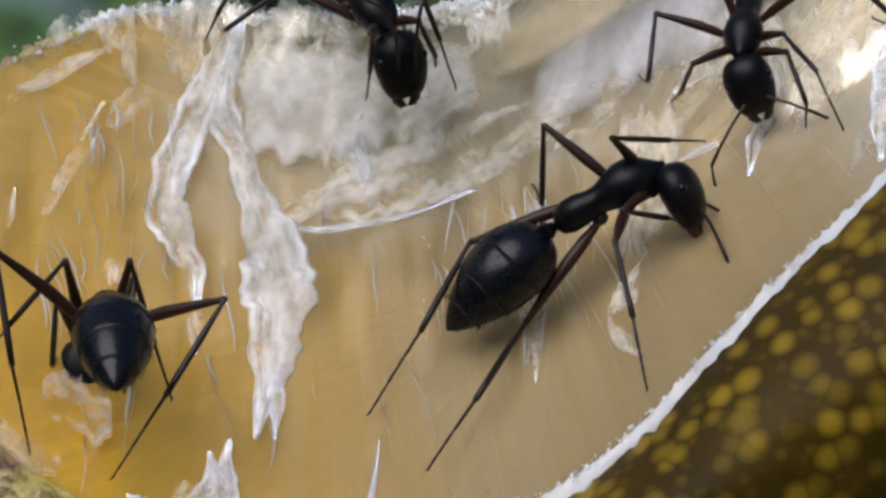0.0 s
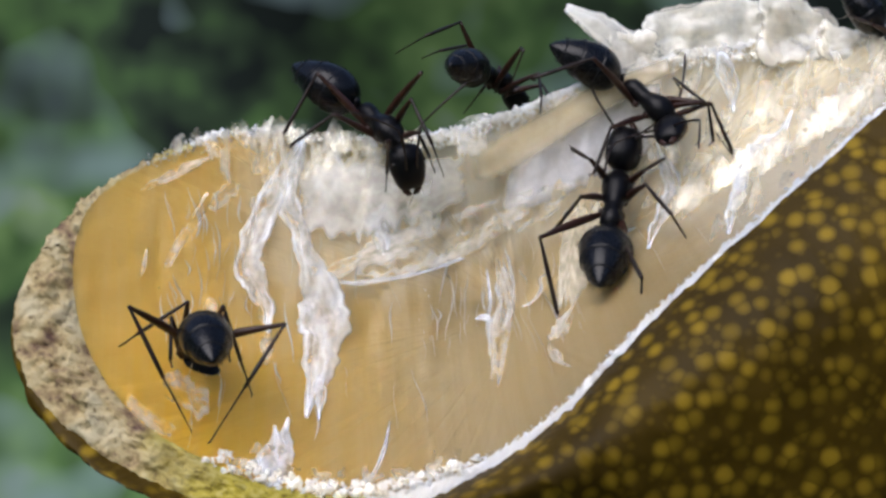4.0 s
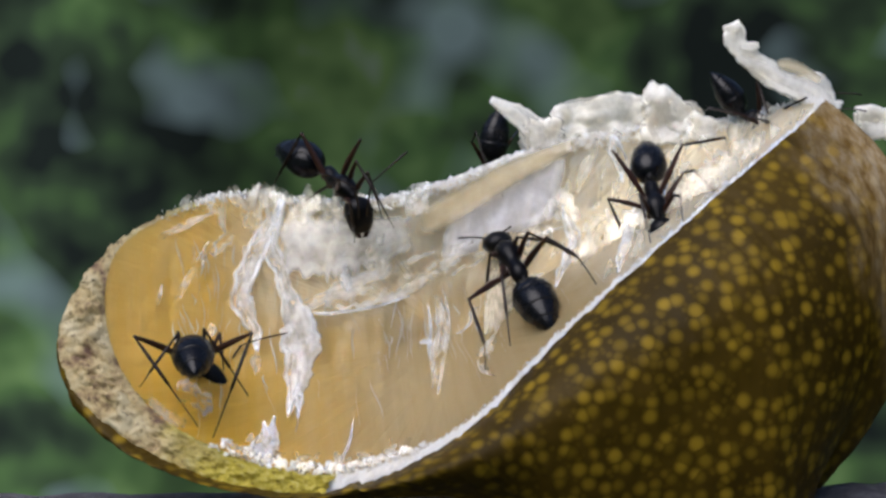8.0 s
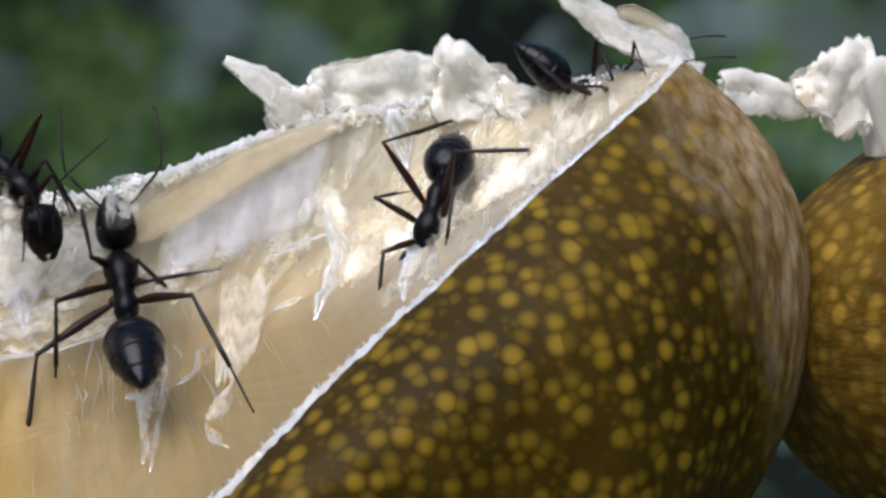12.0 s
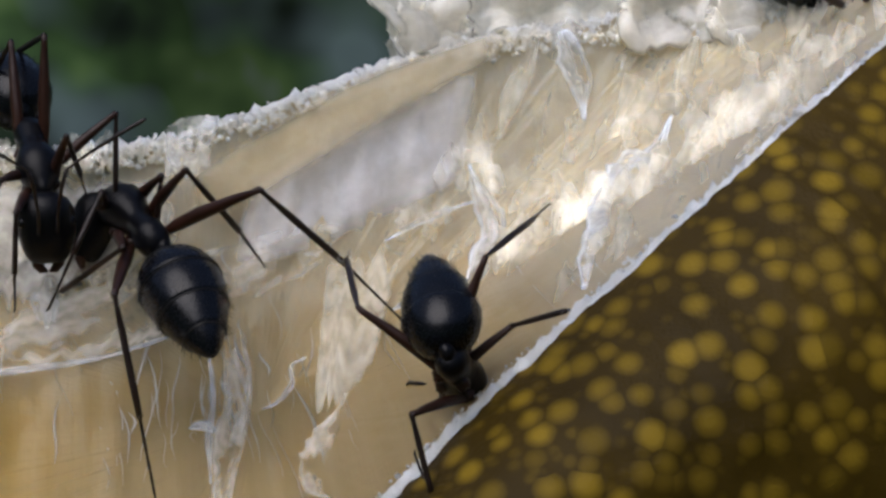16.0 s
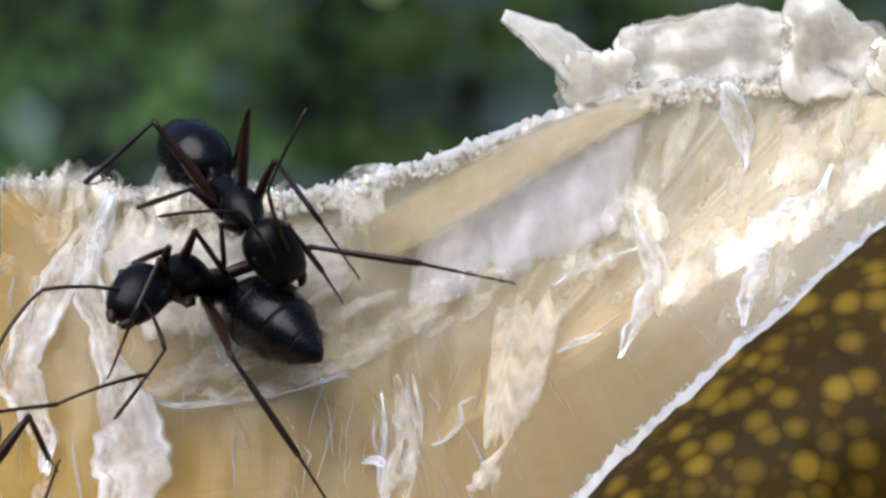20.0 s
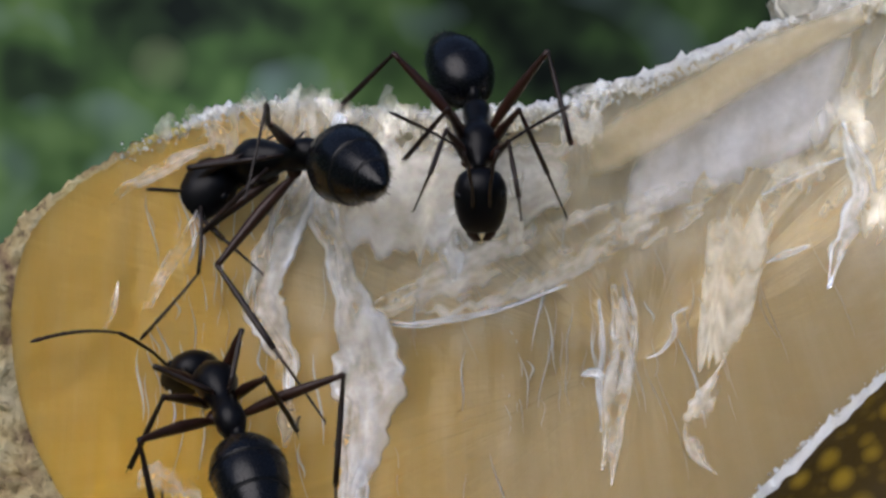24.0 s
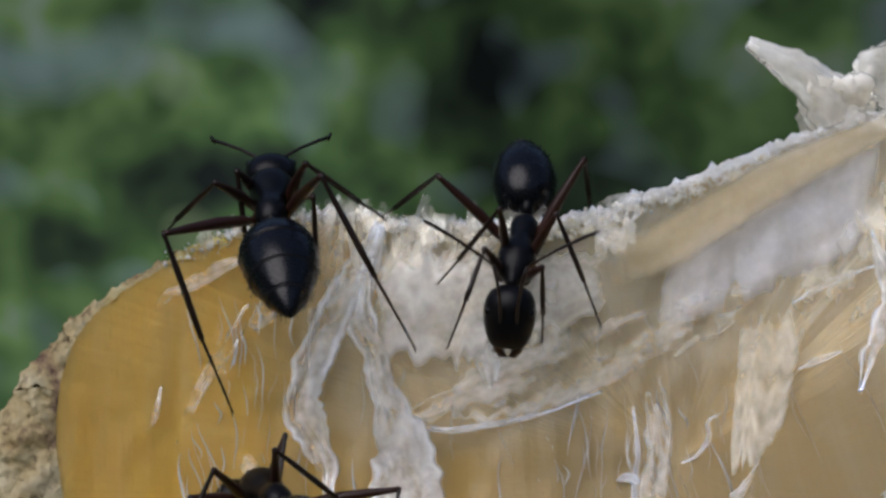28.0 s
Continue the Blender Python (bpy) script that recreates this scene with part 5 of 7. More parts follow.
def motions():
    go(*ANT_A, [
        (0, [(-6.30, -4.06, 9.59), (-7.26, -0.42, 7.64), (-7.46, -0.80, 5.92), (-5.99, -8.86, 7.60)], (0, 0.15, 1), [(-8.2, -3.0, 9.6), (-8.4, -1.4, 7.0), (-7.8, -3.4, 11.0), (-10.3, -1.3, 8.0), (-10.1, -4.1, 11.5), (-9.2, -4.3, 4.6), (-6.3, -1.1, 8.3), (-6.0, -1.5, 6.0), (-5.6, -3.2, 10.9), (-4.4, -1.8, 5.8), (-2.4, -4.8, 9.7), (-6.3, -6.5, 4.1)]),
        (1, [(-6.52, -3.55, 9.99), (-7.65, -0.00, 7.96), (-7.30, -0.37, 6.17), (-5.20, -8.27, 8.28)], (0, 0.15, 1), [(-9.0, -3.2, 8.5), (-9.4, -2.8, 6.1), (-7.7, -3.6, 11.1), (-10.3, -1.3, 8.0), (-9.8, -5.6, 11.0), (-7.2, -6.1, 4.5), (-6.4, -0.7, 8.5), (-5.9, -1.1, 6.0), (-5.4, -3.2, 10.7), (-4.4, -1.4, 5.7), (-2.3, -3.8, 9.4), (-6.3, -5.4, 3.9)]),
        (2, [(-6.66, -3.68, 9.77), (-7.91, -0.17, 7.74), (-6.76, -0.52, 5.86), (-5.93, -8.73, 8.74)], (0, 0.15, 1), [(-8.2, -3.3, 9.3), (-8.5, -1.3, 7.1), (-7.5, -3.5, 10.9), (-10.3, -1.1, 8.3), (-9.9, -6.0, 10.6), (-7.3, -4.6, 4.2), (-6.7, -0.8, 8.4), (-6.3, -1.2, 6.1), (-5.4, -3.2, 10.5), (-4.3, -1.3, 5.6), (-2.4, -3.5, 9.3), (-6.3, -5.1, 3.7)]),
        (3, [(-6.70, -3.64, 9.61), (-7.93, -0.19, 7.48), (-6.62, -0.49, 5.81), (-5.86, -8.69, 8.70)], (0, 0.15, 1), [(-8.2, -2.9, 9.4), (-8.4, -1.6, 6.8), (-7.5, -3.6, 10.7), (-10.2, -1.1, 8.3), (-9.8, -5.8, 10.7), (-7.3, -4.9, 4.2), (-6.6, -0.8, 8.3), (-6.0, -1.2, 6.0), (-5.3, -3.2, 10.2), (-4.3, -1.4, 5.5), (-2.4, -3.4, 9.3), (-6.3, -5.1, 3.7)]),
        (6, [(-7.13, -3.91, 9.18), (-7.20, 0.00, 7.55), (-5.91, -0.18, 5.69), (-6.37, -8.54, 6.93)], (0, 0.15, 1), [(-7.9, -0.6, 8.7), (-8.2, -0.9, 6.8), (-7.4, -3.9, 10.1), (-11.4, -2.6, 7.0), (-11.1, -4.6, 10.1), (-7.4, -5.3, 4.1), (-5.9, -0.7, 8.8), (-5.0, -1.0, 7.0), (-6.4, -3.8, 10.3), (-4.2, -2.0, 5.7), (-2.7, -4.1, 9.4), (-6.4, -5.5, 3.1)]),
        (7, [(-7.74, -3.72, 9.15), (-7.57, 0.18, 7.48), (-5.51, 0.01, 5.70), (-7.32, -8.71, 7.76)], (0, 0.15, 1), [(-8.6, -0.4, 8.7), (-9.2, -0.6, 6.9), (-8.6, -4.0, 9.8), (-11.1, -3.1, 6.4), (-11.1, -5.1, 10.1), (-7.4, -5.8, 4.1), (-6.5, -0.5, 8.6), (-5.8, -0.8, 6.7), (-7.0, -3.8, 10.1), (-4.2, -2.4, 5.7), (-4.1, -4.9, 10.1), (-6.3, -5.8, 3.5)]),
        (8, [(-7.79, -3.88, 9.18), (-7.42, -0.06, 7.38), (-5.99, -0.22, 5.79), (-7.62, -8.86, 7.67)], (0, 0.15, 1), [(-8.4, -0.6, 8.7), (-8.8, -0.8, 7.1), (-8.8, -4.1, 9.8), (-11.1, -3.0, 6.5), (-11.5, -4.9, 9.8), (-7.5, -5.5, 4.1), (-6.4, -0.8, 8.7), (-5.7, -1.1, 7.1), (-7.0, -3.9, 10.2), (-4.2, -2.4, 5.8), (-3.9, -5.0, 10.0), (-6.4, -5.7, 3.4)]),
        (9, [(-6.92, -3.96, 9.31), (-7.12, -0.16, 7.45), (-6.08, -0.32, 5.81), (-6.73, -8.66, 7.10)], (0, 0.15, 1), [(-7.9, -0.8, 8.8), (-8.3, -1.0, 7.0), (-8.6, -3.8, 10.2), (-11.0, -3.0, 6.5), (-11.4, -4.1, 9.8), (-7.2, -5.0, 3.6), (-5.8, -0.9, 8.7), (-5.0, -1.2, 7.0), (-6.2, -3.5, 10.5), (-4.3, -2.2, 5.7), (-3.0, -5.1, 9.5), (-6.3, -5.9, 3.4)]),
        (10, [(-7.64, -3.55, 9.07), (-7.17, 0.23, 7.21), (-5.50, 0.10, 5.73), (-7.29, -8.53, 7.62)], (0, 0.15, 1), [(-8.4, -0.3, 8.2), (-9.2, -0.5, 6.1), (-9.2, -4.0, 9.0), (-11.2, -3.8, 5.8), (-12.3, -2.6, 8.8), (-7.2, -4.9, 3.7), (-6.0, -0.5, 8.8), (-5.1, -0.9, 7.3), (-6.8, -3.7, 10.0), (-4.2, -1.7, 5.7), (-3.7, -4.6, 9.9), (-6.4, -5.7, 3.1)]),
        (11, [(-7.44, -3.49, 9.32), (-6.89, 0.31, 7.52), (-5.51, 0.15, 5.77), (-6.98, -8.41, 7.69)], (0, 0.15, 1), [(-8.2, -0.2, 8.5), (-8.9, -0.3, 6.4), (-9.0, -3.9, 9.2), (-11.0, -3.6, 6.1), (-12.0, -2.4, 9.1), (-7.0, -4.7, 3.9), (-5.4, -0.5, 9.9), (-4.3, -0.9, 9.2), (-5.8, -3.9, 9.8), (-4.2, -1.3, 5.5), (-3.5, -4.6, 10.2), (-6.2, -5.5, 3.3)]),
        (13.5, [(-8.45, -2.78, 9.77), (-6.77, 0.65, 7.91), (-6.76, -1.71, 6.55), (-7.64, -6.29, 5.95)], (0, 0.2, 1), [(-8.2, 0.5, 8.8), (-8.8, 0.5, 6.7), (-10.1, -2.7, 9.6), (-11.7, -2.1, 6.3), (-12.6, -0.5, 9.2), (-8.1, -4.3, 4.5), (-5.7, -0.4, 10.4), (-4.7, -1.1, 9.8), (-7.1, -3.6, 10.3), (-4.6, -1.7, 6.1), (-5.1, -4.9, 10.9), (-7.5, -5.3, 3.9)]),
        (18.5, [(-8.45, -2.78, 9.77), (-6.77, 0.65, 7.91), (-6.76, -1.71, 6.55), (-7.64, -6.29, 5.95)], (0, 0.2, 1), [(-8.2, 0.5, 8.8), (-8.8, 0.5, 6.7), (-10.1, -2.7, 9.6), (-11.7, -2.1, 6.3), (-12.6, -0.5, 9.2), (-8.1, -4.3, 4.5), (-5.7, -0.4, 10.4), (-4.7, -1.1, 9.8), (-7.1, -3.6, 10.3), (-4.6, -1.7, 6.1), (-5.1, -4.9, 10.9), (-7.5, -5.3, 3.9)]),
        (20, [(-5.42, -4.50, 5.49), (-5.49, -4.16, 8.99), (-5.40, -1.92, 10.54), (-5.30, -5.19, 1.35)], (0, -0.85, 0.5), [(-6.7, -4.8, 8.4), (-7.4, -2.8, 8.8), (-6.9, -4.3, 4.5), (-9.0, -1.4, 5.6), (-10.1, -4.6, 5.5), (-5.0, 1.0, 5.8), (-3.5, -3.5, 10.7), (-2.9, 0.1, 8.7), (-3.7, -4.8, 4.8), (-2.7, -1.8, 8.9), (-1.3, -5.0, 4.4), (-4.1, 1.8, 5.4)]),
        (21, [(-5.77, -2.69, 7.78), (-6.14, -2.47, 11.55), (-6.58, -0.37, 13.23), (-5.55, -3.29, 3.39)], (0, -0.85, 0.5), [(-7.3, -4.4, 11.9), (-7.9, -0.8, 9.9), (-9.1, -2.6, 8.1), (-8.3, -2.1, 6.2), (-10.5, -3.0, 7.6), (-5.6, 2.8, 8.5), (-4.5, -4.2, 11.9), (-5.3, -0.8, 9.6), (-2.9, -2.0, 8.1), (-3.7, -0.4, 6.1), (-1.6, -3.0, 7.1), (-4.8, 3.7, 8.2)]),
        (22, [(-5.46, -2.57, 8.50), (-5.81, -2.08, 12.43), (-6.13, 0.22, 13.85), (-5.35, -3.50, 3.97)], (0, -0.85, 0.5), [(-6.7, -4.3, 12.0), (-6.7, -0.5, 10.3), (-9.0, -2.4, 9.2), (-8.4, -1.4, 6.9), (-9.1, -4.3, 7.6), (-8.7, -3.8, 4.9), (-4.6, -4.2, 12.0), (-5.5, -0.4, 10.5), (-2.7, -1.9, 8.8), (-3.5, 0.2, 6.6), (-2.6, -5.3, 8.7), (-2.3, -0.8, 5.5)]),
        (25, [(-5.16, -3.44, 8.73), (-6.47, 0.59, 8.49), (-8.06, 1.28, 6.38), (-3.43, -8.23, 7.69)], (0, 0.15, 1), [(-8.5, -1.7, 9.4), (-7.7, -0.5, 7.6), (-7.0, -3.0, 10.8), (-8.8, -1.3, 7.2), (-8.3, -5.6, 9.9), (-6.4, -2.1, 5.6), (-5.1, 0.1, 10.6), (-5.7, -1.3, 6.7), (-5.3, -2.1, 11.0), (-2.4, 1.5, 8.4), (-1.0, -1.5, 9.5), (-1.6, -1.0, 5.1)]),
        (26, [(-4.91, -3.01, 9.37), (-6.33, 0.97, 9.08), (-8.02, 1.28, 6.96), (-3.08, -7.60, 7.73)], (0, 0.15, 1), [(-8.5, -1.6, 9.3), (-7.6, -0.5, 7.5), (-7.4, -3.1, 10.7), (-8.9, -1.5, 7.2), (-8.7, -5.0, 9.7), (-6.8, -2.4, 5.5), (-5.0, 0.6, 11.2), (-5.5, -0.9, 7.3), (-5.2, -2.4, 11.3), (-1.5, -0.3, 7.9), (-0.7, -1.2, 9.5), (-1.3, -1.1, 5.0)]),
    ], 1.05)
    go(*ANT_B, [
        (3, [(2.14, 6.30, 20.09), (4.03, 3.39, 18.03), (4.56, 3.08, 15.50), (-1.93, 7.67, 22.55)], (0, -0.85, 0.5), [(4.9, 1.9, 18.5), (5.7, 5.3, 16.7), (4.7, 2.6, 20.3), (6.4, 4.6, 15.9), (5.5, 3.2, 21.7), (3.4, 9.2, 19.6), (3.2, 1.6, 18.3), (3.1, 4.6, 15.6), (0.2, 4.9, 19.7), (-2.0, 6.5, 18.0), (-0.7, 5.6, 21.5), (-3.0, 6.2, 17.4)]),
        (6, [(0.92, 6.30, 20.28), (3.49, 3.71, 18.55), (4.35, 3.57, 16.10), (-1.95, 9.84, 22.21)], (0, -0.85, 0.5), [(4.2, 2.4, 19.7), (5.1, 5.7, 17.7), (3.6, 3.0, 21.2), (5.8, 2.7, 16.6), (3.8, 3.4, 22.6), (2.0, 8.3, 18.5), (2.8, 1.9, 18.7), (2.9, 4.7, 16.0), (1.7, 2.1, 19.7), (0.5, 6.9, 18.4), (-0.2, 5.6, 22.9), (-2.1, 10.8, 19.3)]),
        (7, [(1.25, 6.61, 20.34), (3.19, 3.42, 18.81), (4.14, 3.27, 16.39), (-1.91, 10.02, 22.04)], (0, -0.85, 0.5), [(4.2, 2.5, 20.4), (5.2, 5.1, 17.6), (3.7, 2.8, 21.2), (5.8, 2.5, 16.5), (3.8, 3.3, 22.6), (1.9, 8.7, 19.3), (2.9, 1.7, 19.0), (2.8, 4.5, 16.2), (1.6, 1.9, 19.7), (0.0, 6.7, 18.5), (-0.2, 5.6, 23.0), (-2.1, 10.8, 19.2)]),
        (8, [(1.35, 6.47, 20.59), (3.36, 3.55, 18.66), (3.97, 3.42, 16.13), (-1.84, 9.87, 22.26)], (0, -0.85, 0.5), [(4.2, 2.6, 20.4), (5.3, 4.8, 17.3), (3.4, 2.7, 21.2), (5.9, 2.4, 16.7), (3.7, 3.0, 22.6), (2.2, 8.3, 18.8), (2.9, 1.7, 18.3), (3.4, 4.7, 15.7), (2.2, 2.0, 19.9), (0.3, 6.6, 18.5), (-0.2, 5.7, 23.1), (-2.1, 10.7, 19.2)]),
        (9, [(1.21, 6.50, 20.51), (3.33, 3.56, 18.72), (4.22, 3.42, 16.29), (-1.90, 10.05, 21.98)], (0, -0.85, 0.5), [(4.1, 2.4, 20.2), (5.3, 5.0, 17.4), (3.5, 2.8, 21.2), (5.9, 2.5, 16.6), (3.7, 3.1, 22.6), (2.0, 8.3, 18.8), (2.9, 1.7, 18.8), (3.3, 4.4, 15.8), (2.1, 2.0, 19.8), (0.5, 6.7, 18.5), (-0.1, 5.6, 23.1), (-2.2, 10.6, 19.2)]),
        (10, [(1.05, 6.41, 20.21), (3.42, 3.63, 18.48), (4.40, 3.49, 16.08), (-2.10, 9.86, 21.84)], (0, -0.85, 0.5), [(4.2, 2.7, 20.2), (5.3, 5.4, 17.5), (3.5, 2.9, 21.1), (5.9, 2.6, 16.5), (3.7, 3.3, 22.6), (1.9, 8.6, 18.9), (3.1, 1.8, 18.7), (3.2, 4.6, 15.8), (1.9, 2.0, 19.4), (0.2, 6.7, 18.3), (-0.2, 5.6, 22.8), (-2.3, 10.7, 19.1)]),
        (11, [(1.16, 6.23, 20.64), (3.49, 3.81, 18.38), (4.44, 3.68, 15.97), (-2.06, 9.71, 22.04)], (0, -0.85, 0.5), [(4.3, 2.8, 20.2), (5.3, 5.8, 17.7), (3.8, 2.6, 20.5), (6.0, 4.8, 16.4), (3.9, 3.1, 22.6), (1.8, 8.3, 18.9), (3.1, 2.0, 18.7), (3.2, 4.6, 15.7), (2.0, 2.1, 19.7), (-0.3, 6.5, 18.4), (-0.2, 5.5, 23.1), (-2.2, 10.6, 19.2)]),
        (14, [(2.60, 6.53, 20.22), (3.56, 3.37, 17.90), (3.62, 3.26, 15.30), (1.37, 10.34, 23.14)], (0, -0.85, 0.5), [(4.1, 1.9, 18.9), (4.7, 5.4, 17.1), (4.4, 2.5, 20.2), (5.0, 6.7, 18.0), (3.6, 3.4, 22.6), (2.8, 9.8, 20.8), (2.8, 1.8, 18.6), (2.7, 3.9, 15.3), (2.2, 2.2, 19.9), (0.7, 6.9, 18.5), (1.9, 6.5, 23.0), (0.0, 11.5, 19.0)]),
        (15, [(2.12, 6.59, 19.62), (3.10, 3.44, 17.29), (3.48, 3.38, 14.93), (1.01, 10.76, 22.05)], (0, -0.85, 0.5), [(3.7, 2.0, 18.3), (4.2, 5.5, 16.5), (3.7, 2.5, 19.5), (4.3, 6.8, 17.2), (3.4, 4.4, 22.5), (2.3, 10.9, 21.2), (2.8, 2.1, 15.9), (3.3, 5.3, 13.7), (1.7, 1.9, 17.9), (2.1, 6.6, 15.8), (1.4, 6.5, 22.4), (-0.5, 11.6, 18.4)]),
        (16, [(2.11, 6.55, 19.44), (2.82, 3.48, 16.91), (2.99, 3.40, 14.31), (1.06, 10.67, 21.97)], (0, -0.85, 0.5), [(3.6, 2.6, 18.8), (4.2, 6.1, 17.0), (5.3, 5.0, 19.7), (5.3, 6.7, 18.5), (2.8, 5.5, 22.5), (2.3, 12.2, 21.8), (1.9, 1.9, 16.2), (1.8, 4.0, 12.9), (1.4, 2.0, 17.3), (0.8, 6.4, 15.3), (1.6, 6.4, 22.3), (-0.4, 11.6, 18.6)]),
        (17, [(1.94, 6.67, 18.71), (2.69, 3.37, 16.50), (2.98, 3.29, 13.96), (1.04, 10.32, 21.93)], (0, -0.85, 0.5), [(3.6, 2.0, 17.6), (3.9, 5.8, 16.4), (5.1, 4.3, 19.1), (4.4, 6.8, 17.4), (3.0, 5.6, 21.8), (2.6, 11.8, 19.3), (1.8, 1.7, 16.6), (1.5, 5.5, 15.6), (0.9, 2.5, 15.2), (1.7, 5.1, 12.4), (1.3, 6.8, 21.5), (-0.5, 11.7, 17.4)]),
        (18, [(2.05, 6.77, 18.32), (2.83, 3.28, 16.43), (3.14, 3.27, 14.28), (1.09, 10.59, 21.32)], (0, -0.85, 0.5), [(3.7, 2.0, 17.6), (4.1, 5.7, 16.1), (4.5, 2.5, 18.0), (5.5, 6.8, 15.9), (3.2, 5.5, 21.5), (2.8, 12.0, 19.8), (1.9, 1.6, 16.7), (1.7, 5.4, 15.3), (1.1, 2.4, 15.2), (1.9, 4.6, 12.2), (1.4, 7.1, 21.1), (-0.3, 11.6, 16.5)]),
        (19, [(1.96, 6.52, 18.73), (3.44, 3.52, 16.47), (4.13, 3.51, 14.79), (0.34, 10.51, 21.18)], (0, -0.85, 0.5), [(4.3, 2.1, 17.4), (4.9, 5.5, 15.5), (4.3, 2.4, 18.2), (5.0, 6.9, 16.3), (3.3, 4.2, 21.6), (2.8, 10.5, 19.3), (2.3, 1.9, 17.2), (2.7, 5.6, 15.7), (0.9, 3.3, 18.9), (-0.8, 6.7, 18.4), (-0.1, 5.3, 21.0), (-1.9, 11.7, 20.1)]),
        (20, [(2.44, 6.70, 18.87), (3.86, 3.30, 17.22), (5.41, 3.28, 15.18), (0.36, 10.50, 21.26)], (0, -0.85, 0.5), [(5.1, 1.9, 17.2), (7.0, 4.2, 14.6), (4.6, 2.7, 19.6), (7.6, 2.6, 15.4), (3.6, 3.3, 21.4), (3.1, 9.6, 19.3), (2.7, 1.6, 17.2), (2.8, 5.2, 15.4), (1.6, 2.3, 18.5), (-0.1, 6.7, 17.7), (0.1, 5.3, 21.1), (-1.9, 6.6, 18.8)]),
        (21, [(2.21, 6.70, 18.50), (3.69, 3.29, 16.92), (4.78, 3.27, 15.11), (-0.14, 10.15, 21.16)], (0, -0.85, 0.5), [(5.2, 2.1, 17.2), (6.6, 4.7, 14.7), (4.8, 2.8, 19.2), (7.3, 6.2, 16.1), (3.0, 4.2, 21.6), (2.5, 10.5, 19.4), (1.9, 1.9, 17.0), (2.5, 5.6, 15.7), (1.0, 2.6, 18.3), (-0.7, 6.7, 17.9), (-0.1, 5.3, 20.7), (-2.2, 11.5, 19.4)]),
        (22, [(3.37, 6.67, 19.03), (4.06, 3.29, 16.93), (4.53, 3.06, 14.38), (1.44, 10.48, 21.54)], (0, -0.85, 0.5), [(4.9, 1.8, 17.7), (5.5, 4.6, 15.0), (5.0, 2.2, 18.6), (6.6, 4.7, 14.4), (5.2, 2.2, 19.8), (7.5, 6.8, 15.9), (2.8, 2.2, 18.4), (2.8, 5.7, 16.4), (2.6, 2.4, 19.0), (1.0, 6.8, 17.1), (0.5, 5.7, 21.0), (-2.4, 6.4, 17.5)]),
        (25, [(3.94, 6.75, 18.81), (3.67, 3.19, 16.93), (3.58, 2.60, 14.40), (2.76, 11.14, 20.78)], (0, -0.85, 0.5), [(4.9, 2.1, 18.3), (5.2, 1.6, 14.4), (5.5, 3.0, 19.4), (7.2, 4.7, 14.8), (6.9, 6.0, 21.0), (7.0, 6.8, 18.8), (2.4, 2.4, 18.6), (1.0, 1.6, 15.0), (2.6, 2.7, 19.4), (0.8, 6.1, 16.0), (0.6, 6.0, 20.9), (-1.4, 11.7, 18.1)]),
        (26, [(3.94, 6.69, 18.90), (3.53, 3.36, 16.65), (3.61, 2.77, 14.12), (3.68, 11.22, 20.88)], (0, -0.85, 0.5), [(4.6, 2.1, 17.9), (5.0, 3.9, 14.4), (5.2, 3.2, 19.4), (7.1, 4.6, 14.9), (6.9, 6.0, 20.9), (7.1, 7.0, 19.0), (1.9, 2.7, 18.3), (1.0, 1.9, 14.6), (2.7, 3.5, 19.8), (0.8, 6.3, 16.0), (0.5, 5.5, 20.8), (-1.7, 11.1, 18.0)]),
        (27, [(4.38, 6.76, 18.45), (3.88, 3.18, 16.63), (3.63, 2.69, 14.09), (3.69, 10.90, 21.07)], (0, -0.85, 0.5), [(5.1, 2.1, 17.9), (6.5, 3.6, 14.5), (5.6, 3.2, 19.3), (7.3, 5.0, 14.8), (6.6, 6.0, 21.0), (6.9, 12.1, 18.3), (2.7, 2.0, 17.8), (2.3, 5.0, 15.2), (3.0, 3.1, 19.4), (0.8, 6.2, 15.9), (0.8, 6.1, 20.5), (-1.7, 6.6, 18.7)]),
        (28, [(4.36, 6.61, 18.75), (3.66, 3.34, 16.48), (3.49, 2.86, 13.93), (4.27, 10.79, 21.40)], (0, -0.85, 0.5), [(4.8, 1.9, 17.4), (4.9, 4.3, 14.2), (5.4, 3.2, 19.3), (7.2, 4.7, 14.7), (6.6, 5.9, 21.1), (7.1, 12.0, 18.3), (2.6, 2.3, 18.1), (1.2, 1.6, 14.4), (3.2, 3.1, 19.5), (0.8, 6.1, 16.1), (0.8, 4.9, 20.6), (-1.5, 10.8, 18.2)]),
    ], 1)
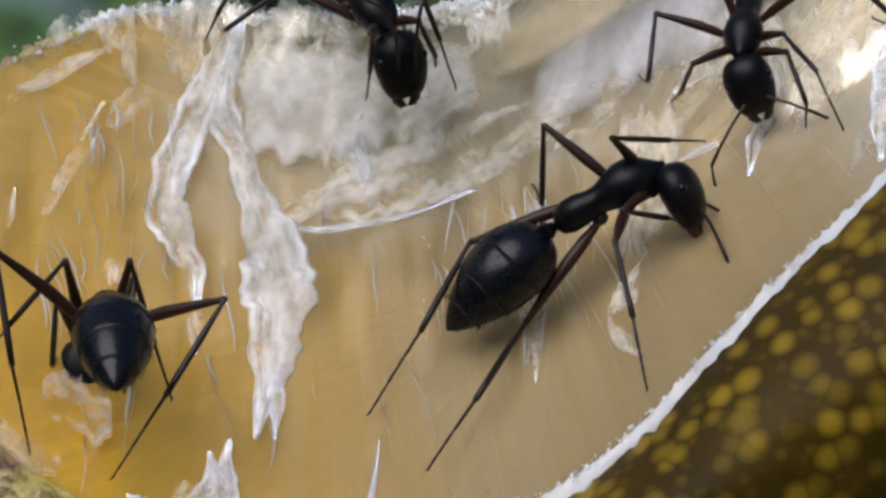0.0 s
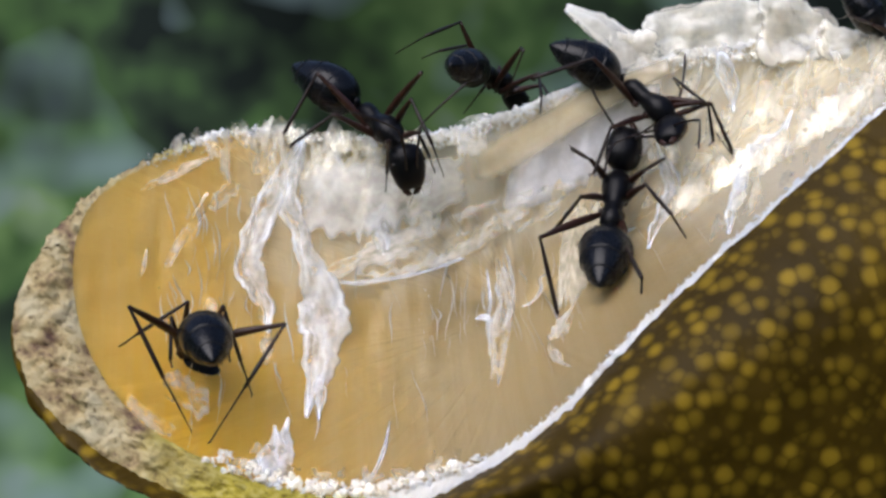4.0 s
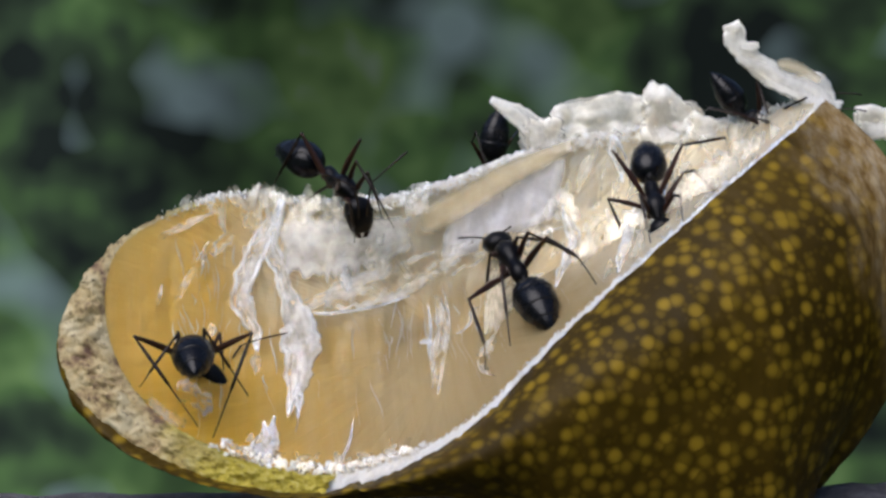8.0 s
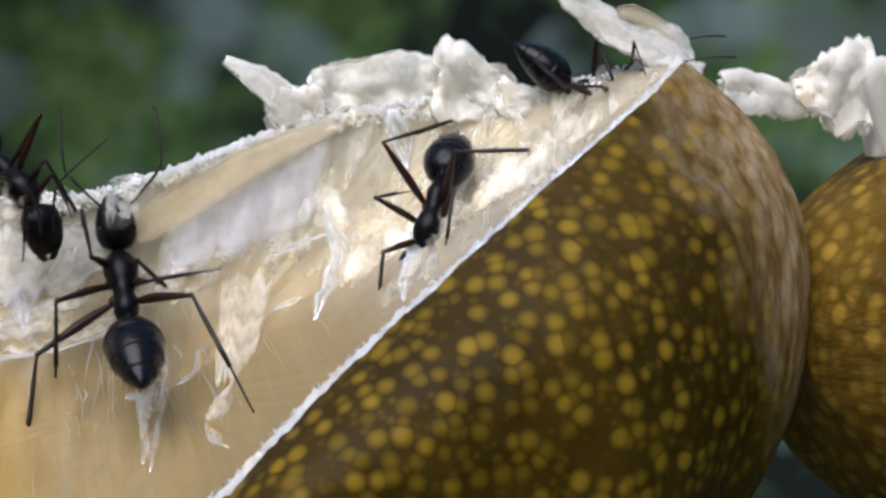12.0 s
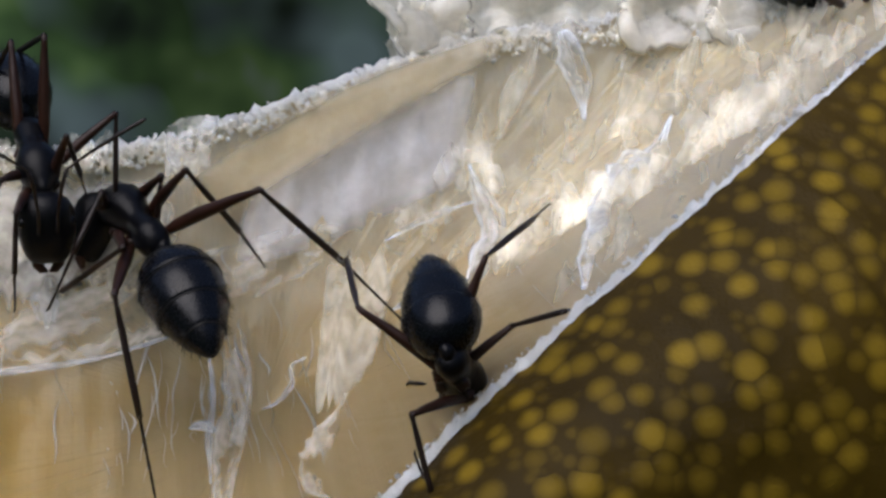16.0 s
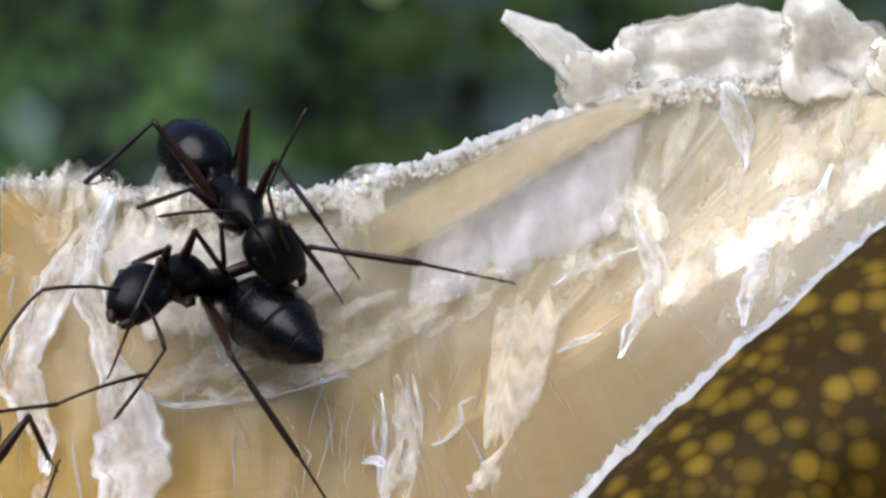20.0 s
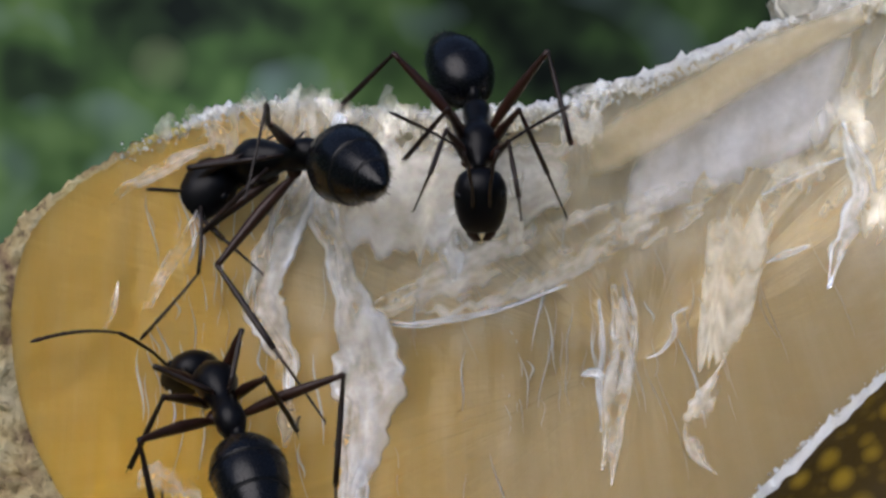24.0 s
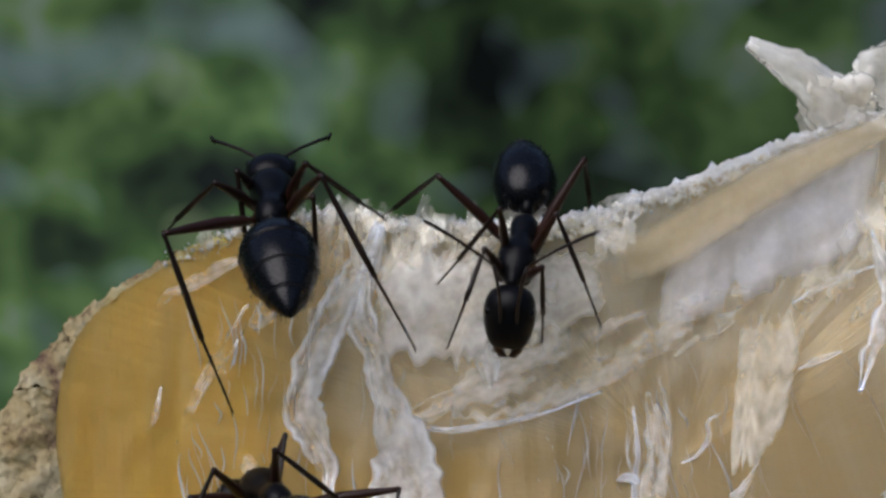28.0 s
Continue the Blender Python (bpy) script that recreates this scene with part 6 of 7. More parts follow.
    go(*ANT_C, [
        (0, [(9.67, 1.33, 10.99), (13.67, 1.01, 13.07), (14.79, 0.51, 11.22), (5.59, 0.95, 7.26)], (0, -0.75, 0.65), [(11.6, -0.2, 14.3), (15.3, 2.3, 13.8), (9.5, 2.5, 14.5), (9.5, 6.1, 12.0), (6.6, 2.0, 10.3), (2.6, -1.0, 4.7), (11.8, -1.2, 11.8), (14.5, 2.2, 10.9), (11.4, -2.0, 10.8), (11.9, -5.6, 6.2), (8.5, 0.9, 7.4), (3.6, -5.0, 2.5)]),
        (1, [(11.84, 3.74, 12.28), (15.28, 3.51, 15.21), (17.61, 2.81, 13.62), (8.42, 3.36, 8.05)], (0, -0.75, 0.65), [(12.8, 2.5, 16.2), (14.4, 6.5, 14.9), (10.5, 4.9, 14.9), (9.8, 6.4, 12.8), (8.3, 4.8, 13.2), (4.2, 2.6, 7.7), (14.5, 1.0, 13.9), (15.5, 4.3, 12.1), (13.8, 1.1, 11.3), (12.5, -4.1, 7.2), (12.1, -0.5, 11.5), (11.7, -5.5, 6.1)]),
        (2, [(14.61, -1.01, 12.13), (16.05, 2.12, 15.05), (18.00, 4.27, 14.78), (12.53, -2.84, 7.32)], (0, -0.85, 0.5), [(13.6, -0.2, 14.9), (15.1, 3.7, 13.3), (13.0, -1.3, 14.8), (12.3, 2.5, 10.6), (10.6, -1.8, 13.3), (11.8, -4.7, 6.3), (16.9, -0.9, 14.0), (18.0, -0.8, 12.7), (16.6, -1.9, 14.8), (18.3, -6.0, 12.1), (15.4, -4.3, 12.8), (15.4, -7.0, 9.6)]),
        (3, [(15.31, -1.22, 13.12), (16.77, 2.68, 14.90), (17.71, 5.17, 16.08), (13.99, -4.83, 9.12)], (0, -0.85, 0.5), [(15.0, 0.8, 16.5), (14.7, 5.2, 15.5), (14.0, -1.2, 15.4), (12.6, 3.0, 11.7), (11.4, -2.2, 13.9), (11.8, -4.7, 6.4), (17.7, 0.1, 15.7), (19.1, 4.1, 14.4), (17.6, -1.3, 15.6), (19.3, -5.6, 12.9), (15.8, -4.4, 13.3), (15.8, -6.9, 10.0)]),
        (3.5, [(15.16, 3.58, 13.08), (16.08, 6.74, 16.20), (16.82, 7.39, 18.95), (14.29, -1.22, 10.34)], (0.05, -0.85, 0.5), [(14.2, 4.5, 16.9), (13.8, 8.9, 17.2), (13.5, 2.8, 15.0), (12.4, 8.0, 12.7), (11.3, 2.4, 12.8), (13.0, 2.4, 5.1), (17.0, 4.0, 16.3), (18.4, 8.2, 16.6), (17.0, 2.7, 15.7), (19.4, -0.4, 12.2), (15.8, 0.5, 12.3), (16.4, -0.8, 8.5)]),
        (5.5, [(15.11, 3.93, 14.17), (16.35, 7.11, 17.15), (16.55, 7.31, 20.05), (13.29, -1.05, 12.37)], (0.05, -0.85, 0.5), [(14.5, 4.9, 18.0), (14.2, 9.4, 18.3), (13.6, 3.3, 16.2), (12.5, 8.4, 13.8), (11.2, 2.9, 14.2), (12.4, 2.7, 6.4), (17.2, 4.3, 17.3), (18.7, 8.5, 17.3), (17.1, 3.0, 16.7), (19.1, -0.3, 13.1), (15.6, 0.8, 13.4), (15.9, -0.6, 9.6)]),
        (6, [(15.72, 0.49, 13.39), (16.98, 3.69, 16.33), (17.98, 6.25, 17.28), (14.81, -3.03, 9.20)], (0, -0.85, 0.5), [(14.4, 1.7, 16.7), (13.5, 6.1, 16.7), (13.9, 0.2, 15.8), (11.9, 3.9, 11.9), (12.5, 2.2, 10.7), (13.4, -6.6, 7.5), (19.2, 3.1, 17.2), (20.7, 4.1, 15.3), (17.6, -0.5, 15.8), (19.1, -5.0, 12.7), (16.8, -2.4, 11.3), (15.4, -7.1, 9.1)]),
        (7, [(14.82, 0.48, 11.25), (13.53, 3.18, 14.64), (13.27, 5.49, 16.40), (14.27, -3.79, 7.76)], (0, -0.85, 0.5), [(11.8, 1.9, 15.7), (10.2, 5.3, 13.3), (11.6, -0.2, 13.8), (11.8, 5.1, 11.7), (11.6, -0.7, 8.8), (13.0, -5.7, 7.3), (16.6, 2.4, 15.2), (19.3, 2.4, 14.1), (17.2, 1.6, 15.0), (19.4, -5.6, 13.0), (16.0, -2.6, 12.5), (18.5, 0.2, 13.2)]),
        (8, [(14.55, 0.22, 13.13), (13.58, 4.00, 15.43), (13.14, 6.88, 15.41), (15.98, -4.09, 9.96)], (0, -0.85, 0.5), [(12.4, 0.9, 14.8), (12.4, 4.6, 12.4), (13.0, -0.7, 13.4), (13.1, -6.0, 7.3), (10.7, -1.4, 11.9), (11.8, -2.1, 6.9), (14.3, 1.1, 16.0), (16.6, 4.9, 15.5), (14.9, 0.2, 16.3), (18.3, 4.5, 14.7), (15.9, -2.0, 16.1), (19.1, -3.5, 12.9)]),
        (9, [(11.95, 3.10, 13.97), (9.95, 7.10, 14.62), (8.95, 7.12, 13.14), (14.84, -1.08, 11.75)], (0, -0.75, 0.65), [(9.9, 5.1, 14.4), (9.8, 6.3, 12.8), (10.1, 2.2, 12.5), (13.0, -6.7, 7.1), (8.9, 1.0, 11.3), (11.8, -1.7, 7.1), (11.2, 4.1, 15.2), (10.1, 7.2, 16.0), (12.7, 3.5, 16.2), (12.2, 6.9, 14.8), (14.0, 1.8, 16.8), (19.3, -5.1, 12.9)]),
        (10, [(11.92, 3.08, 14.44), (10.30, 7.12, 15.68), (9.88, 9.80, 14.60), (14.14, -1.49, 12.23)], (0, -0.75, 0.65), [(9.2, 3.9, 15.4), (9.7, 6.3, 12.6), (11.4, 2.9, 12.5), (13.1, -5.6, 7.4), (8.9, 1.3, 11.6), (11.8, -2.0, 7.0), (11.1, 4.6, 17.0), (12.8, 7.5, 17.9), (11.8, 3.7, 17.5), (15.9, 6.5, 14.6), (14.7, 1.4, 16.2), (19.3, -5.0, 12.9)]),
        (11, [(9.66, 2.62, 13.29), (9.23, 6.54, 15.50), (9.00, 9.38, 16.10), (11.29, -1.19, 9.60)], (0, -0.85, 0.5), [(7.7, 3.9, 16.0), (6.1, 6.8, 16.6), (6.1, 3.2, 13.9), (6.4, 3.6, 8.3), (5.3, 2.4, 11.4), (5.7, -2.1, 4.0), (9.9, 3.7, 16.1), (12.2, 6.3, 13.3), (10.2, 2.1, 15.6), (13.2, 7.0, 15.5), (12.3, 0.7, 15.6), (15.9, -5.7, 10.0)]),
        (11.5, [(8.43, 3.27, 12.01), (8.76, 6.21, 15.45), (9.07, 6.49, 18.33), (8.18, -1.46, 9.02)], (0.05, -0.85, 0.5), [(7.1, 3.6, 15.4), (5.9, 6.2, 17.2), (5.1, 3.7, 13.5), (4.4, 5.9, 8.4), (3.8, 3.8, 11.0), (2.4, 2.1, 2.7), (9.3, 3.3, 14.9), (11.3, 6.6, 12.7), (9.4, 2.0, 13.9), (12.7, 6.6, 14.8), (11.3, 0.6, 13.0), (13.2, -3.5, 4.9)]),
        (13.6, [(6.53, 3.60, 14.13), (4.14, 6.39, 16.79), (2.39, 6.49, 19.12), (8.84, -1.01, 11.95)], (0.05, -0.85, 0.5), [(3.6, 3.4, 16.2), (0.9, 5.4, 16.8), (3.0, 2.9, 13.6), (4.5, 5.1, 8.7), (3.3, 2.7, 10.9), (7.1, 0.9, 3.3), (5.6, 3.8, 17.0), (7.5, 7.6, 15.8), (6.6, 2.6, 16.4), (7.5, 8.0, 18.3), (9.0, 1.9, 16.8), (16.0, -1.2, 11.6)]),
        (14, [(7.46, 2.80, 14.68), (6.31, 6.86, 16.31), (5.47, 9.63, 16.04), (8.58, -1.63, 11.54)], (0, -0.85, 0.5), [(4.9, 4.2, 16.8), (3.0, 7.0, 16.8), (5.0, 2.4, 16.2), (2.5, 5.4, 12.5), (4.4, 2.0, 11.3), (6.0, 1.6, 6.4), (7.1, 4.2, 17.5), (7.4, 6.7, 15.6), (8.0, 3.0, 17.6), (10.5, 6.0, 13.4), (9.7, 1.0, 17.3), (17.5, -0.9, 12.2)]),
        (15, [(6.70, 2.99, 14.44), (5.17, 6.89, 16.16), (4.04, 6.77, 13.51), (8.45, -1.38, 11.51)], (0, -0.75, 0.65), [(3.6, 4.0, 15.7), (2.9, 5.4, 12.5), (5.6, 2.0, 15.0), (5.0, 6.7, 14.0), (5.4, 0.8, 11.5), (6.5, 0.6, 5.7), (6.6, 4.4, 17.3), (6.2, 6.9, 15.9), (8.1, 3.5, 17.2), (10.6, 6.7, 13.4), (10.0, 2.1, 16.9), (15.7, 4.2, 12.5)]),
        (16, [(6.84, 3.08, 14.95), (5.01, 6.78, 16.81), (4.00, 6.69, 14.10), (8.47, -0.91, 11.46)], (0, -0.75, 0.65), [(4.8, 3.6, 16.9), (3.0, 3.4, 12.9), (5.5, 2.0, 15.0), (4.2, 6.5, 13.7), (5.2, 0.1, 13.5), (6.6, 1.6, 6.4), (6.9, 4.2, 17.5), (6.8, 6.9, 16.3), (7.7, 3.2, 17.7), (10.6, 6.8, 14.3), (10.2, 2.1, 17.0), (15.3, 5.3, 12.5)]),
        (17, [(5.98, 2.90, 14.75), (4.35, 7.09, 15.26), (3.91, 7.00, 13.12), (7.65, -1.21, 11.43)], (0, -0.75, 0.65), [(3.7, 6.3, 17.3), (1.9, 5.2, 12.6), (3.9, 2.7, 16.4), (2.7, 5.4, 12.3), (5.1, -0.2, 13.1), (6.5, 1.1, 6.1), (5.2, 4.4, 16.7), (4.0, 7.0, 15.2), (6.6, 3.1, 16.8), (8.6, 6.7, 15.0), (9.9, 2.6, 16.3), (16.2, 2.2, 12.3)]),
        (18, [(5.82, 6.19, 15.00), (2.81, 3.65, 17.23), (1.98, 1.40, 15.58), (8.53, 3.19, 11.21)], (0, -0.75, 0.65), [(2.9, 1.2, 16.2), (2.7, 1.0, 11.8), (3.7, 1.5, 14.1), (2.1, 6.0, 13.6), (5.0, 1.2, 12.9), (6.6, 0.8, 5.8), (3.5, 1.9, 17.4), (1.9, 6.0, 16.7), (6.7, 5.1, 18.0), (8.5, 6.7, 14.9), (9.1, 5.6, 16.2), (16.3, 2.6, 12.2)]),
        (19, [(4.22, 5.04, 14.38), (0.98, 1.88, 14.39), (-0.23, -0.08, 12.61), (7.68, 1.05, 12.68)], (0, -0.75, 0.65), [(1.0, -0.3, 14.1), (-0.1, 1.9, 10.4), (1.7, -0.3, 13.8), (0.9, 5.0, 12.7), (3.0, -0.6, 12.3), (6.7, 0.1, 5.8), (1.6, 0.7, 15.9), (2.4, 5.0, 15.2), (4.2, 3.6, 16.8), (8.2, 6.6, 14.9), (6.2, 4.3, 17.3), (13.4, 3.5, 15.3)]),
        (20, [(3.01, 5.96, 14.91), (0.36, 2.32, 15.35), (-0.89, 0.15, 13.87), (6.39, 2.33, 12.43)], (0, -0.75, 0.65), [(0.6, 0.4, 16.0), (-1.1, 0.1, 11.9), (1.6, 0.2, 14.4), (0.1, 5.8, 14.7), (3.1, 0.3, 12.6), (6.5, 2.7, 7.4), (0.9, 0.9, 16.4), (-0.5, 5.0, 15.6), (1.8, 1.5, 17.0), (2.5, 6.7, 15.6), (6.0, 4.9, 16.5), (13.3, 4.2, 15.2)]),
        (21, [(1.92, 6.45, 14.73), (-0.63, 3.03, 16.24), (-2.31, 0.68, 15.90), (5.46, 2.36, 13.50)], (0, -0.75, 0.65), [(-0.3, 0.8, 16.0), (-1.4, 0.5, 11.7), (0.5, 0.8, 14.9), (-0.8, 6.1, 15.0), (2.3, 0.8, 13.2), (5.3, 3.6, 9.0), (0.0, 1.5, 16.8), (-1.0, 5.7, 15.9), (1.0, 1.8, 16.8), (1.5, 6.6, 15.1), (4.9, 5.6, 16.8), (11.3, 5.0, 12.9)]),
        (22, [(0.74, 6.09, 14.80), (-1.39, 2.70, 16.90), (-2.94, 0.28, 16.39), (4.48, 2.08, 13.95)], (0, -0.75, 0.65), [(-1.3, 0.5, 16.9), (-1.5, 0.4, 12.5), (-0.4, 0.4, 15.4), (-1.6, 6.0, 15.4), (0.8, 0.3, 13.8), (4.1, -0.9, 7.1), (-0.6, 1.1, 17.2), (-1.6, 5.3, 16.1), (0.0, 1.6, 17.6), (0.5, 6.4, 15.3), (4.1, 5.2, 16.3), (10.8, 4.2, 13.1)]),
        (24.5, [(-3.34, 2.04, 18.24), (-6.34, 5.08, 16.72), (-8.29, 4.31, 14.70), (-1.44, -3.22, 17.95)], (0.05, -0.85, 0.5), [(-8.0, 5.1, 15.2), (-5.2, 3.5, 12.1), (-7.3, 3.7, 14.3), (-3.0, 4.5, 18.0), (-6.8, 1.9, 13.5), (-4.6, -3.6, 9.0), (-7.9, 4.6, 16.0), (-3.9, 4.8, 18.0), (-8.0, 4.1, 16.7), (-3.3, 2.5, 18.8), (-6.0, -0.4, 19.4), (-7.0, -7.7, 18.2)]),
        (25, [(-4.25, 1.35, 17.63), (-5.78, 5.45, 16.50), (-6.12, 5.09, 14.90), (-0.89, -3.06, 17.82)], (0, -0.5, 0.85), [(-6.2, 1.7, 16.4), (-7.7, 4.0, 16.6), (-6.0, 0.1, 16.6), (-2.8, 2.0, 12.2), (-5.8, -2.1, 16.1), (-0.5, 0.1, 11.3), (-4.1, 3.1, 18.4), (-6.4, 5.0, 17.7), (-3.1, 4.5, 19.7), (2.0, 5.4, 17.2), (-0.7, 1.2, 19.5), (1.2, 6.9, 16.2)]),
        (26, [(-4.98, 0.96, 17.15), (-6.18, 5.19, 16.08), (-6.29, 4.98, 15.10), (-1.56, -3.39, 16.84)], (0, -0.5, 0.85), [(-5.9, 1.5, 15.4), (-4.4, 4.3, 14.2), (-6.4, -0.2, 16.2), (-2.9, 1.9, 12.2), (-6.3, -2.4, 15.3), (-0.6, 0.4, 11.2), (-4.9, 2.6, 17.9), (-7.0, 4.4, 17.0), (-5.5, 2.2, 19.2), (-0.3, 4.3, 18.3), (-2.8, -0.7, 19.2), (3.2, -0.7, 14.8)]),
        (27, [(-5.53, 0.87, 16.72), (-6.52, 5.27, 16.32), (-7.08, 8.12, 16.20), (-2.92, -3.87, 15.51)], (0, -0.5, 0.85), [(-6.6, 1.9, 17.2), (-6.3, 4.3, 15.6), (-7.1, -0.0, 15.4), (-4.8, 2.4, 11.3), (-7.1, -2.3, 15.9), (-0.7, -3.1, 12.1), (-5.9, 2.3, 17.7), (-5.3, 5.2, 16.8), (-5.4, 1.0, 18.4), (-0.3, 3.9, 18.3), (-2.5, -0.2, 18.8), (3.4, 0.4, 14.3)]),
        (28, [(-5.51, 1.76, 19.16), (-5.79, 6.14, 20.27), (-5.97, 9.02, 20.63), (-4.52, -2.95, 16.40)], (0, -0.3, 1), [(-6.9, 3.1, 21.0), (-6.7, 5.6, 18.8), (-7.6, 1.7, 20.7), (-9.9, 6.4, 18.3), (-9.4, 0.1, 19.0), (-7.1, 1.6, 12.0), (-4.0, 3.1, 20.0), (-3.9, 5.8, 17.1), (-4.2, 2.0, 21.4), (-1.4, 6.3, 18.8), (-3.5, -0.4, 21.2), (-0.1, 0.7, 14.6)]),
    ], 1.12)
    go(*ANT_D, [
        (0, [(18.20, 7.01, 19.00), (17.09, 4.00, 16.76), (17.90, 3.56, 14.41), (19.70, 9.66, 22.71)], (0, -0.6, 0.75), [(18.5, 2.6, 17.0), (19.4, 3.0, 14.0), (18.4, 2.5, 17.7), (20.1, 0.3, 14.4), (20.8, 3.9, 20.1), (22.9, 6.2, 17.8), (15.2, 3.2, 16.6), (15.0, 6.7, 14.9), (14.3, 6.1, 18.3), (13.8, 7.2, 15.7), (16.3, 6.9, 21.5), (15.1, 11.4, 20.4)]),
        (1, [(18.10, 5.64, 18.80), (16.91, 2.88, 16.27), (18.00, 2.37, 14.07), (19.40, 8.62, 22.33)], (0, -0.6, 0.75), [(18.3, 1.5, 16.4), (19.2, 2.0, 13.5), (17.8, 1.3, 17.4), (20.8, 3.6, 15.3), (18.0, 0.8, 18.1), (20.6, -0.3, 14.6), (15.1, 2.0, 16.8), (15.5, 5.7, 15.8), (14.1, 5.0, 17.8), (13.9, 7.2, 15.8), (16.2, 5.4, 21.2), (15.1, 10.0, 20.5)]),
        (2, [(18.06, 6.13, 18.60), (16.86, 2.97, 16.63), (18.23, 2.42, 14.59), (19.53, 8.87, 22.26)], (0, -0.6, 0.75), [(18.3, 1.6, 17.0), (19.0, 1.7, 13.9), (17.8, 1.5, 17.8), (20.6, 4.4, 15.4), (18.0, 1.1, 17.2), (19.9, -0.3, 14.2), (14.8, 2.4, 16.0), (16.9, 5.7, 15.4), (14.1, 5.1, 18.1), (13.8, 7.2, 15.6), (16.3, 6.3, 21.1), (15.0, 10.6, 19.7)]),
        (3, [(17.91, 6.99, 18.76), (16.88, 3.78, 16.76), (17.81, 3.31, 14.46), (19.35, 9.84, 22.34)], (0, -0.6, 0.75), [(18.4, 2.5, 17.1), (19.2, 2.6, 14.1), (18.1, 2.3, 17.6), (20.2, 5.5, 15.4), (18.2, 2.0, 17.4), (20.0, 2.5, 14.6), (15.4, 2.6, 17.1), (15.6, 6.2, 15.7), (14.1, 6.0, 18.3), (13.5, 7.1, 15.6), (16.1, 7.1, 21.2), (14.7, 11.4, 19.8)]),
        (3.5, [(15.78, 7.52, 21.24), (18.45, 5.92, 18.85), (17.71, 3.70, 17.91), (11.39, 6.85, 23.20)], (0, -0.5, 0.8), [(20.1, 6.0, 19.9), (21.3, 8.0, 17.8), (20.0, 5.5, 20.1), (19.1, 9.7, 19.6), (20.4, 5.4, 20.0), (21.6, 8.3, 18.7), (18.5, 4.1, 18.3), (16.1, 7.0, 17.4), (14.8, 4.6, 18.7), (14.3, 6.1, 16.2), (14.1, 5.2, 22.3), (10.3, 7.4, 20.6)]),
        (5.5, [(18.61, 7.97, 21.92), (20.92, 5.76, 19.63), (19.92, 3.45, 19.72), (14.65, 7.37, 24.65)], (0, -0.5, 0.8), [(22.6, 5.6, 20.6), (24.1, 7.3, 18.4), (22.4, 5.1, 20.9), (22.2, 9.5, 20.1), (22.8, 5.1, 20.8), (24.5, 7.6, 19.2), (20.7, 3.9, 19.2), (18.8, 7.1, 18.1), (17.1, 5.0, 19.7), (16.8, 6.4, 17.0), (16.6, 6.0, 23.2), (13.2, 8.7, 21.3)]),
        (6, [(20.65, 8.22, 21.81), (17.79, 5.55, 22.06), (17.36, 5.60, 19.61), (20.92, 12.69, 23.55)], (0, -0.6, 0.75), [(19.1, 3.7, 20.7), (18.3, 7.2, 19.3), (21.8, 6.0, 22.1), (24.5, 5.3, 18.3), (21.5, 4.6, 23.9), (25.8, 7.2, 20.4), (17.0, 4.2, 22.0), (17.1, 7.2, 19.7), (17.4, 5.8, 24.3), (17.4, 10.6, 22.8), (19.1, 5.9, 25.4), (22.0, 8.4, 22.3)]),
        (7, [(23.36, 4.58, 19.68), (22.78, 1.32, 17.59), (23.46, 1.10, 15.17), (24.21, 8.69, 22.01)], (0, -0.6, 0.75), [(24.3, -0.0, 18.3), (24.3, -4.5, 17.0), (24.9, 2.5, 20.6), (27.8, -2.8, 19.7), (24.8, 3.3, 22.4), (29.3, 0.8, 20.7), (22.0, -1.0, 15.6), (19.9, -0.9, 14.0), (20.0, 1.5, 18.9), (21.3, 2.2, 15.3), (20.1, 2.8, 21.5), (21.8, 8.0, 19.9)]),
        (8, [(23.68, 2.46, 19.74), (23.72, -0.56, 17.23), (24.27, -0.72, 15.55), (24.19, 6.36, 22.49)], (0, -0.6, 0.75), [(24.6, -1.6, 18.9), (24.6, -4.5, 17.2), (25.7, 0.7, 20.4), (27.0, -3.5, 19.1), (25.7, 1.3, 22.3), (29.6, 5.7, 22.6), (22.3, -1.3, 18.9), (22.6, -3.7, 15.7), (20.4, 0.3, 18.6), (21.8, 4.3, 16.1), (21.0, 2.0, 21.9), (23.1, 7.7, 19.6)]),
        (9, [(24.59, 2.12, 19.81), (24.34, -1.07, 17.54), (24.92, -1.21, 16.48), (24.82, 5.32, 23.38)], (0, -0.6, 0.75), [(26.0, -1.9, 19.0), (25.3, -3.9, 17.8), (25.4, -2.0, 19.7), (26.7, -4.1, 18.9), (27.2, 0.7, 21.9), (30.0, 5.8, 22.9), (23.7, -2.6, 17.4), (23.4, -3.6, 16.4), (21.5, -1.1, 17.7), (21.8, 3.6, 16.0), (21.7, 1.7, 21.9), (23.5, 7.4, 19.6)]),
        (10, [(23.79, 2.10, 19.60), (23.71, -1.27, 17.61), (24.16, -1.41, 16.22), (23.91, 6.00, 22.40)], (0, -0.6, 0.75), [(24.8, -2.7, 18.2), (25.0, -4.8, 17.5), (24.5, -2.1, 19.7), (26.6, -4.0, 18.8), (26.1, 0.6, 22.1), (29.9, 5.7, 22.7), (23.1, -2.9, 17.3), (23.4, -2.8, 16.4), (21.8, -2.2, 18.4), (21.7, 2.3, 16.3), (20.8, 1.5, 21.7), (22.3, 7.8, 20.6)]),
